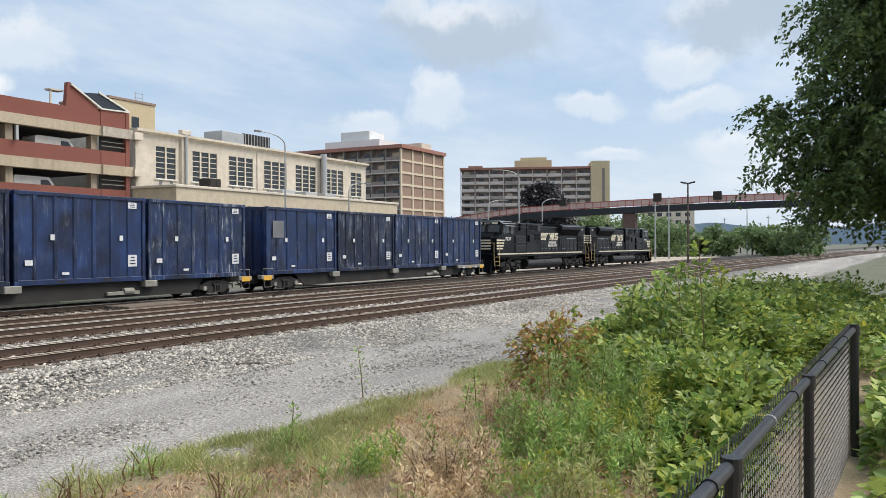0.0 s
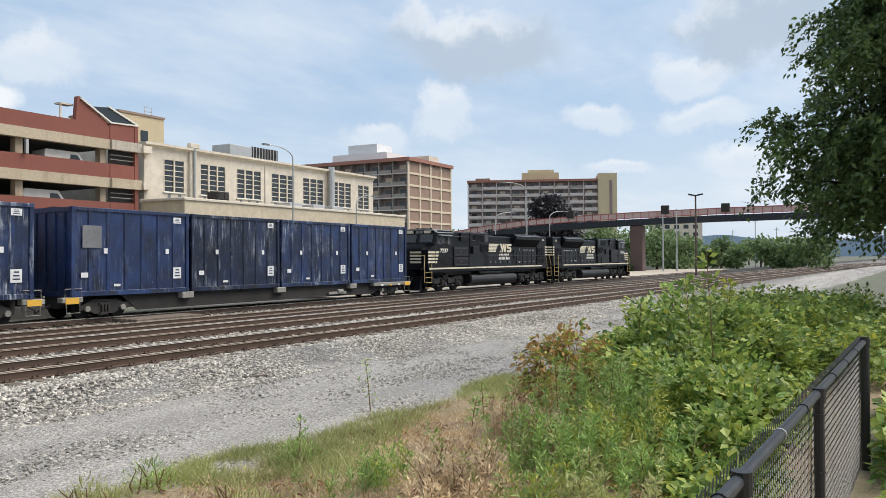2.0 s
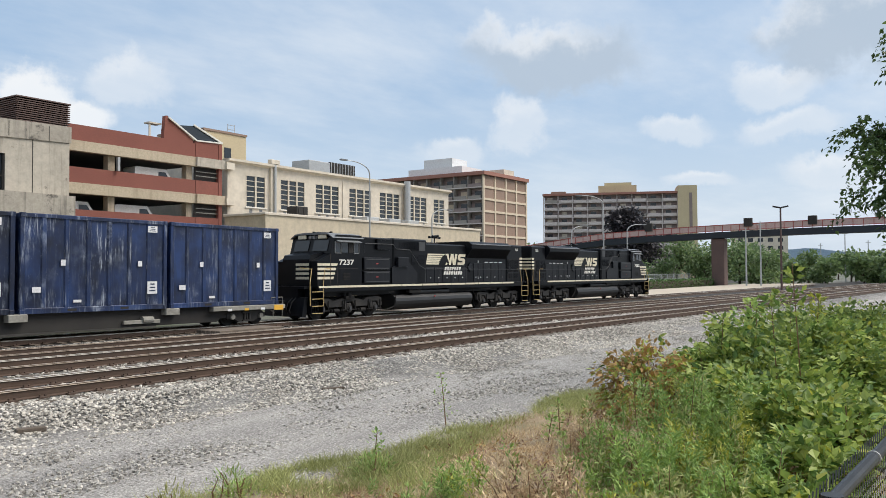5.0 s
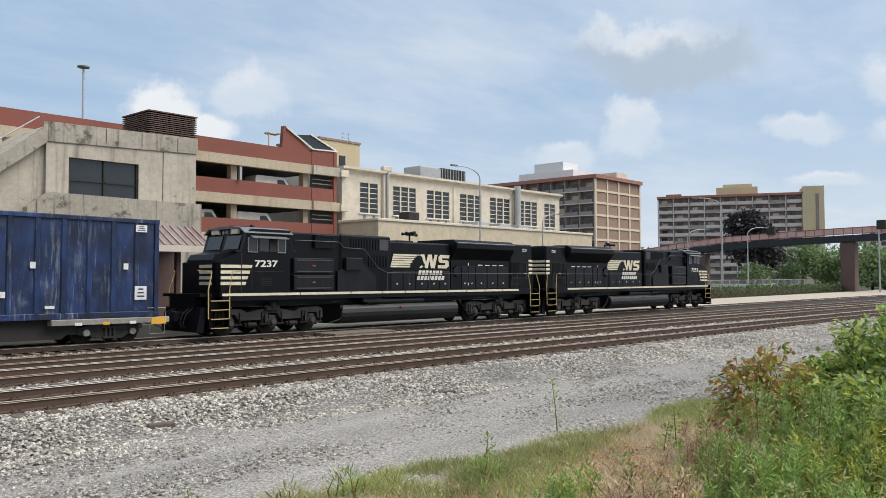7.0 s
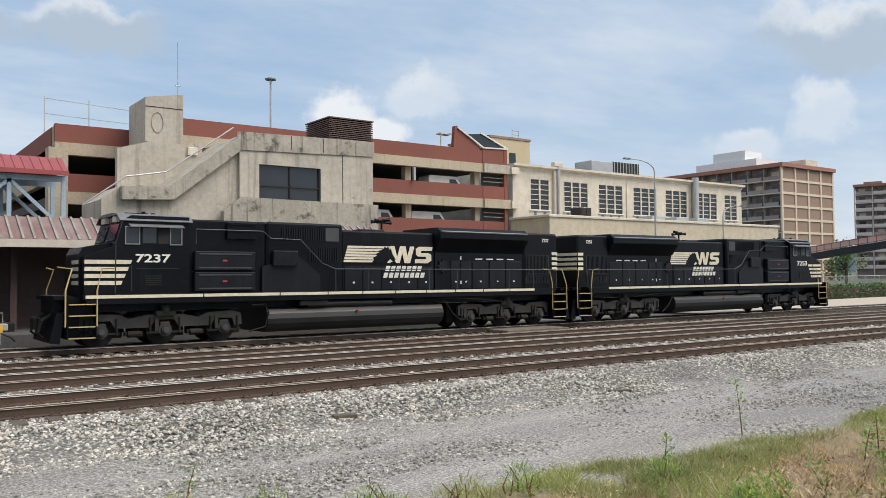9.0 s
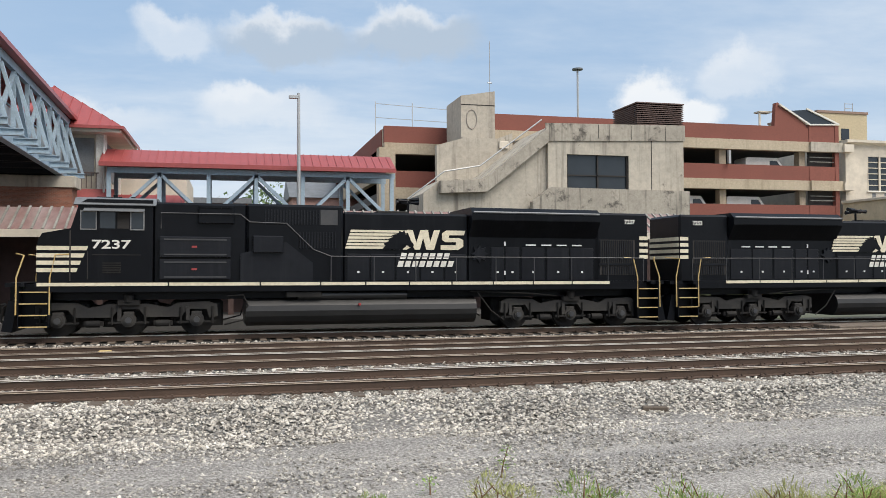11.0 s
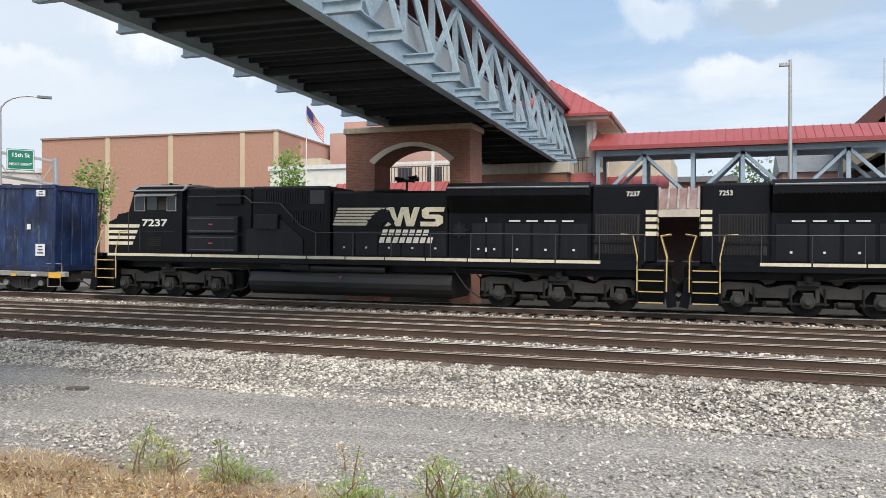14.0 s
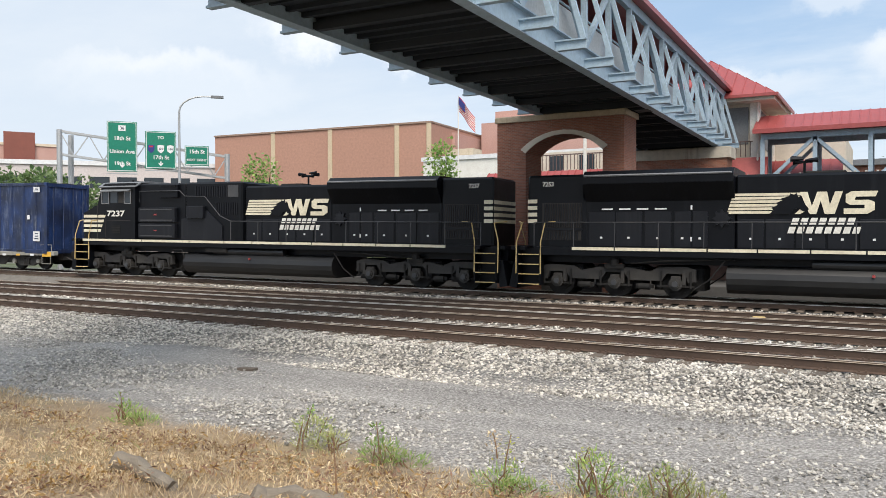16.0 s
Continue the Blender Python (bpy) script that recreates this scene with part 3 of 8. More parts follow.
def build_ground():
    def line(lo, hi, step, far):
        a = list(np.arange(lo, hi + step / 2, step))
        out, d = [], step
        while d < far:
            d *= 1.45
            out.append(d)
        return [lo - o for o in reversed(out)] + a + [hi + o for o in out]
    xs, ys = line(-60, 130, 1.0, 3200), line(-4, 46, 0.5, 3200)
    g = G()
    rnd = random.Random(3)
    for y in ys:
        for x in xs:
            b = 0.05 * noise.noise((x * 0.35, y * 0.35, 0)) + 0.02 * rnd.uniform(-1, 1) if -3 < y < 13 else 0
            g.v.append((x, y, ground_z(x, y) + b))
    n = len(xs)
    g.f = [(j * n + i, j * n + i + 1, (j + 1) * n + i + 1, (j + 1) * n + i) for j in range(len(ys) - 1) for i in range(n - 1)]
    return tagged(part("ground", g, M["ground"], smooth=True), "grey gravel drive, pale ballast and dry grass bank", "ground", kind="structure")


ground = build_ground()

RAIL = [(-0.07, 0), (0.07, 0), (0.07, 0.012), (0.012, 0.03), (0.012, 0.135), (0.036, 0.148), (0.036, 0.176), (-0.036, 0.176), (-0.036, 0.148), (-0.012, 0.135), (-0.012, 0.03), (-0.07, 0.012)]


def rail_mesh(line, off, height, x0, x1):
    """A rail: base, web and head, swept along its line; the worn top is a strip of its own, its sky glint painted pale.
    """
    g, top = G(), G()
    xs = list(np.arange(x0, x1 + 0.1, 2.0))
    for x in xs:
        y, z = line(x) + off, height(x)
        g.v += [(x, y + a, z - 0.176 + b) for a, b in RAIL]
        top.v += [(x, y - 0.033, z + 0.003), (x, y + 0.033, z + 0.003), (x, y - 0.038, z - 0.026), (x, y + 0.038, z - 0.026)]
    n = len(RAIL)
    for i in range(len(xs) - 1):
        g.f += [(i * n + j, i * n + (j + 1) % n, (i + 1) * n + (j + 1) % n, (i + 1) * n + j) for j in range(n)]
        o, q = 4 * i, 4 * i + 4
        top.f += [(o, o + 1, q + 1, q), (o + 2, o, q, q + 2), (o + 1, o + 3, q + 3, q + 1)]
    return g, top


def build_track(name, label, line, height, x0, x1, bright, tie_span):
    tr = thing(name, label, "railway track", "railway tracks")
    for k, off in ((0, -0.755), (1, 0.755)):
        g, top = rail_mesh(line, off, height, x0, x1)
        r = part("rail", g, M["rail"], tr)
        part("rail_head", top, M["head"] if bright[k] else M["dull"], r, "worn rail head with sky glint painted in" if bright[k] else "")
    rnd = random.Random(len(name))
    tie = G().slab(-0.115, 0.115, -1.3, 1.3, -0.17, 0.0, 0.012).mesh("tie", M["tie"])
    plate = G()
    rest = G()
    x = x0
    while x < x1:
        y, z = line(x), height(x) - 0.172
        if tie_span[0] < x < tie_span[1]:
            ob = new("tie", tie)
            ob.parent = tr
            slope = math.degrees(math.atan(line(x + 0.5) - line(x - 0.5)))
            ob.matrix_basis = pose(x + rnd.uniform(-0.03, 0.03), y + rnd.uniform(-0.05, 0.05), z + rnd.uniform(-0.02, 0.0), 0, 0, slope + rnd.uniform(-1.5, 1.5))
            for o in (-0.755, 0.755):
                plate.box(x - 0.09, x + 0.09, y + o - 0.17, y + o + 0.17, z - 0.01, z + 0.018)
                for sx, sy in ((-0.05, -0.1), (0.05, -0.1), (-0.05, 0.1), (0.05, 0.1)):
                    plate.box(x + sx - 0.015, x + sx + 0.015, y + o + sy - 0.02, y + o + sy + 0.02, z, z + 0.05)
        else:
            rest.box(x - 0.11, x + 0.11, y - 1.3, y + 1.3, z - 0.17, z - 0.005)
        x += 0.53 + rnd.uniform(-0.02, 0.02)
    if rest.f:
        tagged(part("far_tie_row", rest, M["tie"], tr), kind="stuff")
    tagged(part("tie_hardware", plate, M["rail"], tr), kind="stuff")
    return tr


flat_z = lambda x: 0.0
build_track("railway_track", "rusty railway track on wooden ties in pale ballast", lambda x: near_line(15.15, x), flat_z, -110, 260, (False, True), (-32, 62))
build_track("railway_track", "railway track with one bright worn rail in dark ballast", lambda x: near_line(18.79, x), flat_z, -110, 260, (False, True), (-36, 50))
build_track("railway_track", "siding track joining the main line in dark cinders", lambda x: near_line(22.6, x), lambda x: -0.1, -44, 250, (False, False), (-40, 40))
build_track("railway_track", "main line track under the freight train", main_line, main_z, -70, 150, (True, True), (-30, 30))


def stones(name, material, count, size, spot, seed, label):
    """Loose broken stones: small uneven lumps, each turned its own way."""
    rnd = np.random.RandomState(seed)
    corner = np.array([(x, y, z) for z in (-0.62, 0.62) for x, y in ((-0.8, -0.8), (0.8, -0.8), (0.8, 0.8), (-0.8, 0.8))])
    tri = np.array([(4, 5, 6), (4, 6, 7), (0, 1, 5), (0, 5, 4), (1, 2, 6), (1, 6, 5), (2, 3, 7), (2, 7, 6), (3, 0, 4), (3, 4, 7)])
    vs, fs = np.empty((count * 8, 3)), np.empty((count * 10, 3), int)
    for i in range(count):
        x, y, z = spot(rnd)
        p = corner * rnd.uniform(0.55, 1.2, (8, 1)) * rnd.uniform(0.7, 1.25, 3) + rnd.uniform(-0.2, 0.2, (8, 3))
        a, b = rnd.uniform(0, 6.28), rnd.uniform(-0.9, 0.9)
        ca, sa, cb, sb = math.cos(a), math.sin(a), math.cos(b), math.sin(b)
        p = p @ np.array([[ca, -sa, 0], [sa, ca, 0], [0, 0, 1]]) @ np.array([[cb, 0, sb], [0, 1, 0], [-sb, 0, cb]])
        s = size * rnd.uniform(0.55, 1.5)
        vs[i * 8:i * 8 + 8] = p * (s, s, s * 0.8) + (x, y, z + s * 0.3)
        fs[i * 10:i * 10 + 10] = tri + i * 8
    me = bpy.data.meshes.new(name)
    me.from_pydata(vs.tolist(), [], fs.tolist())
    me.materials.append(material)
    return tagged(new(name, me), label, "stones", kind="stuff")


def spot_band(v0, v1, x0, x1, power=1.0):
    def at(r):
        x = x0 + (x1 - x0) * r.uniform() ** power
        y = near_line(r.uniform(v0, v1), x)
        return x, y, ground_z(x, y)
    return at


def spot_main(w0, w1, x0, x1):
    def at(r):
        x = r.uniform(x0, x1)
        y = main_line(x) + r.uniform(w0, w1)
        return x, y, ground_z(x, y)
    return at


def lane_spot(r):
    """Loose stones lie in strips between the wheel tracks of the drive."""
    while True:
        x = -22 + 62 * r.uniform() ** 1.2
        v = r.uniform(7.2, 12.2)
        if noise.noise((x * 0.08, v * 1.1, 4.0)) + 0.5 * noise.noise((x * 0.5, v * 1.5, 9.0)) > r.uniform(-0.45, 0.35):
            y = near_line(v, x)
            return x, y, ground_z(x, y)


stones("ballast", M["stone"], 90000, 0.0235, spot_band(11.6, 14.4, -30, 50, 1.15), 5, "pale broken ballast stones beside the near track")
stones("ballast", M["stone"], 8000, 0.032, spot_band(16.3, 17.5, -30, 40), 6, "pale ballast stones between two tracks")
stones("ballast", M["stone"], 11000, 0.03, spot_band(14.5, 15.85, -26, 40, 1.1), 15, "pale ballast stones between the near rails")
stones("ballast", M["stone"], 9000, 0.032, spot_band(17.6, 19.5, -28, 44, 1.1), 16, "pale ballast stones about the second track")
stones("ballast", M["stone"], 7000, 0.034, spot_main(-3.4, -1.6, -32, 40), 7, "grey ballast stones along the main line")
stones("gravel", M["gravel"], 42000, 0.019, lane_spot, 8, "loose grey gravel on the drive")


# ---- the train ----
def wheel_set(name, cx, parent, r=0.53, half=0.72, mat="grime"):
    for y in (-half, half):
        s = 1 if y > 0 else -1
        g = G().disc(cx, y, r, r, 0.06, 28).disc(cx, y - s * 0.07, r, r + 0.025, 0.02, 28).disc(cx, y + s * 0.06, r, r * 0.72, 0.02, 24).disc(cx, y + s * 0.1, r, 0.16, 0.08, 16)
        part("wheel", g, M[mat], parent)
    part("axle", G().disc(cx, 0, r, 0.09, half, 12), M["grime"], parent)


def loco_truck(cx, parent):
    """A six-wheel truck: stepped side frame, axle boxes, springs, brake gear."""
    tr = part("truck", G().box(cx - 2.6, cx + 2.6, -0.35, 0.35, 0.62, 0.95), M["grime"], parent)
    for k in (-1, 0, 1):
        wheel_set("wheel", cx + 2.1 * k, tr)
        part("traction_motor", G().slab(cx + 2.1 * k - 0.85, cx + 2.1 * k + 0.85, -0.6, 0.6, 0.28, 1.12, 0.08), M["grime"], tr)
    for s in (-1, 1):
        y0, y1 = s * 0.98, s * 1.16
        out = [(cx - 2.75, 0.76), (cx - 2.75, 1.02), (cx - 2.45, 1.12), (cx - 1.5, 1.08), (cx - 1.2, 0.93), (cx - 0.6, 1.05), (cx + 0.6, 1.05), (cx + 1.2, 0.93), (cx + 1.5, 1.08), (cx + 2.45, 1.12),
               (cx + 2.75, 1.02), (cx + 2.78, 0.62), (cx + 2.5, 0.58), (cx + 2.42, 0.86), (cx + 1.8, 0.88), (cx + 1.62, 0.62), (cx + 0.5, 0.62), (cx + 0.32, 0.88), (cx - 0.32, 0.88), (cx - 0.5, 0.62), (cx - 1.62, 0.62), (cx - 1.8, 0.88), (cx - 2.42, 0.86), (cx - 2.5, 0.58), (cx - 2.78, 0.62)]
        part("side_frame", G().prism(out, "y", y0, y1), M["gear"], tr)
        for k in (-1, 0, 1):
            x = cx + 2.1 * k
            g = G().disc(x, s * 1.1, 0.53, 0.23, 0.12, 16).slab(x - 0.17, x + 0.17, min(s * 1.0, s * 1.2), max(s * 1.0, s * 1.2), 0.5, 0.8, 0.03).disc(x, s * 1.24, 0.53, 0.15, 0.05, 14)
            g.box(x - 0.34, x - 0.22, min(s * 1.02, s * 1.2), max(s * 1.02, s * 1.2), 0.5, 0.95)
            part("axle_box", g, M["gear"], tr)
            part("bearing_cap", G().disc(x, s * 1.31, 0.53, 0.1, 0.02, 14), M["edge"], tr)
            g = G()
            for d in (-0.5, 0.5):
                g.tube([(x + d, s * 1.19, 0.4), (x + d, s * 1.19, 0.95)], 0.035, 8)
            g.beam((x - 0.62, s * 1.17, 0.45), (x + 0.62, s * 1.17, 0.45), 0.06)
            part("brake_rod", g, M["grime"], tr)
        for d in (-1.05, 1.05):
            part("brake_cylinder", G().disc(cx + d, s * 1.2, 0.42, 0.11, 0.2, 12, "x").slab(cx + d - 0.3, cx + d + 0.3, min(s * 1.05, s * 1.2), max(s * 1.05, s * 1.2), 0.36, 0.5, 0.02), M["grime"], tr)
        part("snubber", G().slab(cx - 0.35, cx + 0.35, min(s * 1.02, s * 1.3), max(s * 1.02, s * 1.3), 1.02, 1.18, 0.03).disc(cx, s * 1.2, 1.24, 0.16, 0.12, 12, "z"), M["grime"], tr)


def loco(number, face, logo_u, at_label):
    """Six-axle wide-cab locomotive; its cab is at -x. face is the side (-1 or 1) that carries the lettering seen."""
    lo = thing("locomotive", at_label, "locomotive", "locomotives")
    bk = M["black"]
    # frame, walkway, sill stripe
    part("frame", G().box(-11.4, 11.4, -0.9, 0.9, 1.18, 1.62).box(-10.6, 10.5, -1.52, 1.52, 1.62, 1.75), bk, lo)
    for s in (-1, 1):
        g = G()
        x = -10.55
        for w in [3.9, 2.9, 2.0] + [1.55] * 7:
            if x + w > 10.6:
                w = 10.55 - x
            g.box(x + 0.02, x + w - 0.03, s * 1.52, s * 1.545, 1.64, 1.745)
            x += w
        part("sill_stripe", g, M["cream"] if s == face else M["white"], lo, "white reflective sill stripe")
        part("side_sill", G().box(-10.5, 10.4, s * 1.3, s * 1.515, 1.45, 1.63), bk, lo)
    # nose and cab
    nose = [(-10.62, 1.75), (-10.62, 3.1), (-10.5, 3.32), (-9.6, 3.5), (-9.6, 1.75)]
    part("nose", G().prism(nose, "y", -0.95, 0.95).prism([(-10.55, 1.75), (-10.55, 3.0), (-9.6, 3.38), (-9.6, 1.75)], "y", -1.45, 1.45), bk, lo)
    cabp = [(-9.6, 1.76), (-9.6, 3.42), (-9.35, 4.25), (-9.1, 4.40), (-7.15, 4.40), (-7.15, 1.76)]
    cab = part("cab", G().prism(cabp, "y", -1.46, 1.46), bk, lo)
    roof = [(-1.56, 4.22), (-1.2, 4.45), (-0.6, 4.52), (0.6, 4.52), (1.2, 4.45), (1.56, 4.22), (1.5, 4.2), (1.15, 4.41), (-1.15, 4.41), (-1.5, 4.2)]
    part("roof", G().prism(roof, "x", -9.5, -7.05), M["roofgrey"], cab, "faded grey cab roof")
    part("front_window", G().prism([(-9.606, 3.55), (-9.42, 4.12), (-9.40, 4.12), (-9.586, 3.55)], "y", -1.2, -0.15).prism([(-9.606, 3.55), (-9.42, 4.12), (-9.40, 4.12), (-9.586, 3.55)], "y", 0.15, 1.2), M["glass"], cab)
    for s in (-1, 1):
        for x0, x1, m in ((-9.28, -8.86, "glass"), (-8.74, -8.28, "glass"), (-8.22, -7.86, "dark"), (-7.8, -7.44, "glass")):
            w = part("side_window", G().box(x0, x1, s * 1.462, s * 1.475, 3.47, 3.98), M[m], cab)
            g = G().box(x0 - 0.035, x0, s * 1.462, s * 1.5, 3.42, 4.03).box(x1, x1 + 0.035, s * 1.462, s * 1.5, 3.42, 4.03)
            if m == "glass" and x0 != -8.74:
                part("window_frame", g.box(x0, x1, s * 1.462, s * 1.5, 3.42, 3.455).box(x0, x1, s * 1.462, s * 1.5, 3.995, 4.03), M["silver"], w, "bright window frame")
        part("sun_visor", G().prism([(s * 1.47, 4.06), (s * 1.72, 4.0), (s * 1.72, 4.03), (s * 1.47, 4.12)], "x", -9.2, -7.4), M["roofgrey"], cab)
        g = G()
        for i in range(5):
            g.box(-8.65, -8.1, s * 1.462, s * 1.485, 2.05 + i * 0.075, 2.09 + i * 0.075)
        part("louvre", g, M["grime"], cab)
        part("door_seam", G().box(-9.62, -9.58, s * 1.455, s * 1.47, 1.8, 3.4).box(-9.1, -9.08, s * 1.46, s * 1.468, 1.85, 2.75).box(-8.95, -7.5, s * 1.46, s * 1.468, 2.62, 2.64), M["dark"], cab)
    part("headlight", G().box(-9.38, -9.3, -0.3, 0.3, 4.2, 4.36).disc(-9.4, -0.14, 4.28, 0.09, 0.03, 12, "x").disc(-9.4, 0.14, 4.28, 0.09, 0.03, 12, "x"), M["silver"], cab)
    part("number_board", G().box(-9.46, -9.36, -1.0, -0.45, 4.2, 4.4).box(-9.46, -9.36, 0.45, 1.0, 4.2, 4.4), M["cream"], cab)
    g = G()
    for x, y in ((-8.8, 0.5), (-8.4, -0.4), (-7.9, 0.2)):
        g.tube([(x, y, 4.5), (x, y, 4.62)], 0.07, 8)
    part("antenna", g.slab(-9.0, -8.2, -0.25, 0.25, 4.5, 4.58, 0.02), bk, cab)
    # equipment behind the cab
    part("cabinet_hood", G().slab(-7.15, -4.2, -1.25, 1.25, 1.75, 4.36, 0.06), bk, lo)
    for s in (-1, 1):
        for z0, z1 in ((1.85, 2.5), (2.58, 3.24)):
            d = part("cabinet_door", G().slab(-6.95, -4.7, min(s * 1.25, s * 1.48), max(s * 1.25, s * 1.48), z0, z1, 0.03), M["panel"], lo)
            part("door_label", G().box(-5.95, -5.78, s * 1.482, s * 1.49, (z0 + z1) / 2 - 0.03, (z0 + z1) / 2 + 0.03), M["redpaint"], d, "small red and white label")
            part("door_rib", G().box(-6.8, -4.85, s * 1.482, s * 1.5, z1 - 0.12, z1 - 0.07).box(-6.8, -4.85, s * 1.482, s * 1.5, z0 + 0.05, z0 + 0.1), M["edge"], d)
        part("roof_hatch", G().slab(-5.75, -4.6, min(s * 0.8, s * 1.4), max(s * 0.8, s * 1.4), 3.7, 4.3, 0.03).box(-5.7, -4.7, s * 1.41, s * 1.44, 4.2, 4.27), bk, lo)
        part("handrail", G().tube([(-6.9, s * 1.45, 3.5), (-6.9, s * 1.45, 4.0), (-4.4, s * 1.45, 4.0), (-4.1, s * 1.45, 3.75), (-2.9, s * 1.48, 3.72), (-2.0, s * 1.5, 2.85), (-1.4, s * 1.5, 2.62), (10.5, s * 1.5, 2.62)], 0.02, 6), M["edge"], lo)
    # long hood in steps
    part("blower_hood", G().slab(-4.2, -0.95, -1.3, 1.3, 1.75, 4.38, 0.08), bk, lo)
    part("engine_hood", G().slab(-0.95, 3.65, -1.12, 1.12, 1.75, 4.18, 0.08), bk, lo)
    flare = [(-1.12, 1.75), (-1.12, 3.35), (-1.55, 3.95), (-1.55, 4.22), (-1.3, 4.42), (1.3, 4.42), (1.55, 4.22), (1.55, 3.95), (1.12, 3.35), (1.12, 1.75)]
    part("radiator_hood", G().prism(flare, "x", 3.65, 8.7), bk, lo)
    part("rear_hood", G().slab(8.7, 10.9, -1.2, 1.2, 1.75, 4.34, 0.08), bk, lo)
    for s in (-1, 1):
        g = G()
        for i in range(34):
            x = 3.85 + i * 0.14
            g.add([(x, s * 1.14, 3.4), (x + 0.05, s * 1.14, 3.4), (x + 0.05, s * 1.575, 3.98), (x, s * 1.575, 3.98)], [(0, 1, 2, 3)])
            g.add([(x, s * 1.14, 3.36), (x + 0.05, s * 1.14, 3.36), (x + 0.05, s * 1.585, 3.94), (x, s * 1.585, 3.94)], [(0, 1, 2, 3)])
        part("radiator_grille", g, bk, lo)
        part("radiator_edge", G().tube([(3.7, s * 1.56, 4.24), (8.65, s * 1.56, 4.24)], 0.04, 6), M["roofgrey"], lo, "pale worn radiator edge")
        g = G()
        for i in range(13):
            g.box(-2.45 + i * 0.1, -2.41 + i * 0.1, s * 1.3, s * 1.33, 2.9, 3.45)
        for i in range(19):
            g.box(-3.6 + i * 0.1, -3.56 + i * 0.1, s * 1.3, s * 1.33, 3.7, 4.2)
        part("blower_grille", g, M["panel"], lo)
        part("worn_panel", G().slab(-1.75, -1.15, min(s * 1.3, s * 1.315), max(s * 1.3, s * 1.315), 3.7, 4.22, 0.01), M["edge"], lo, "chalky grey worn panel")
        part("blower_box", G().slab(-4.0, -3.0, min(s * 1.3, s * 1.5), max(s * 1.3, s * 1.5), 2.75, 3.3, 0.03), M["panel"], lo)
        part("side_panel", G().prism([(-4.4, 1.76), (-4.4, 2.7), (-2.9, 3.1), (-2.0, 2.4), (-2.0, 1.76)], "y", s * 1.3, s * 1.36), M["panel"], lo)
        star = [(4.05 + q * math.cos(math.pi * i / 8), 2.75 + q * math.sin(math.pi * i / 8)) for i, q in enumerate((0.32, 0.2) * 8)]
        g = G().prism(star, "y", s * 1.12, s * 1.19)
        part("fan_cover", g, M["panel"], lo)
        for i, (x0, x1) in enumerate(((4.5, 5.0), (5.05, 5.6), (5.7, 6.6), (6.7, 7.6), (7.65, 8.6), (-0.8, 0.0), (0.05, 0.9), (0.95, 1.8), (1.85, 2.7), (2.75, 3.55))):
            z1 = 3.0 if i < 5 else 2.72
            d = part("hood_door", G().slab(x0, x1, min(s * 1.1, s * 1.15), max(s * 1.1, s * 1.15), 1.8, z1, 0.015), M["panel"], lo)
            part("latch", G().box((x0 + x1) / 2 - 0.04, (x0 + x1) / 2 + 0.04, s * 1.152, s * 1.17, 2.05, 2.12), M["label"], d)
        g = G()
        for i in range(4):
            g.box(5.85 + i * 0.62, 6.25 + i * 0.62, s * 1.155, s * 1.165, 3.06, 3.11)
        part("stencil", g.box(5.0, 5.06, s * 1.155, s * 1.165, 3.05, 3.2).box(5.0, 5.06, s * 1.155, s * 1.165, 1.98, 2.13), M["label"], lo)
        g = G()
        for i in range(16):
            g.box(8.85 + i * 0.09, 8.89 + i * 0.09, s * 1.2, s * 1.235, 2.45, 3.3)
        for i in range(14):
            g.box(8.95 + i * 0.1, 9.0 + i * 0.1, s * 1.2, s * 1.23, 2.0, 2.3)
        part("rear_grille", g.box(8.8, 10.35, s * 1.2, s * 1.245, 2.34, 2.42), M["panel"], lo)
        # flush dark sheet painted as the shade between the slats
        part("grille_recess", G().box(8.84, 10.32, s * 1.2, s * 1.206, 1.98, 3.32), M["dark"], lo)
        # walkway posts, corner rails and steps
        for i in range(9):
            x = -1.4 + i * 1.49
            part("rail_post", G().tube([(x, s * 1.5, 1.74), (x, s * 1.5, 2.62)], 0.018, 6), M["edge"], lo)
        for x, e in ((-10.62, -1), (10.72, 1)):
            part("grab_rail", G().tube([(x - e * 0.45, s * 1.5, 0.75), (x - e * 0.45, s * 1.5, 1.9), (x - e * 0.6, s * 1.46, 2.62), (x - e * 1.0, s * 1.46, 2.64)], 0.026, 6), M["yellow"], lo, "yellow grab rail")
            part("grab_rail", G().tube([(x + e * 0.5, s * 1.5, 0.75), (x + e * 0.5, s * 1.48, 1.9), (x + e * 0.3, s * 1.4, 2.6), (x + e * 0.62, s * 0.9, 2.66)], 0.026, 6), M["yellow"], lo, "yellow grab rail")
            g = G().box(x - 0.45, x - 0.42, s * 1.1, s * 1.5, 0.35, 1.75).box(x + 0.42, x + 0.45, s * 1.1, s * 1.5, 0.35, 1.75).box(x - 0.42, x + 0.42, s * 1.05, s * 1.1, 0.35, 1.7)
            st = part("step_well", g, bk, lo)
            for i in range(4):
                part("step", G().box(x - 0.42, x + 0.42, s * 1.12, s * 1.52, 0.36 + i * 0.36, 0.39 + i * 0.36), M["grime"], st)
                part("step_edge", G().box(x - 0.4, x + 0.4, s * 1.52, s * 1.53, 0.36 + i * 0.36, 0.395 + i * 0.36), M["yellow"], st)
    # roof
    part("exhaust", G().slab(0.4, 1.6, -0.35, 0.35, 4.18, 4.3, 0.04), M["grime"], lo)
    hx = 1.65
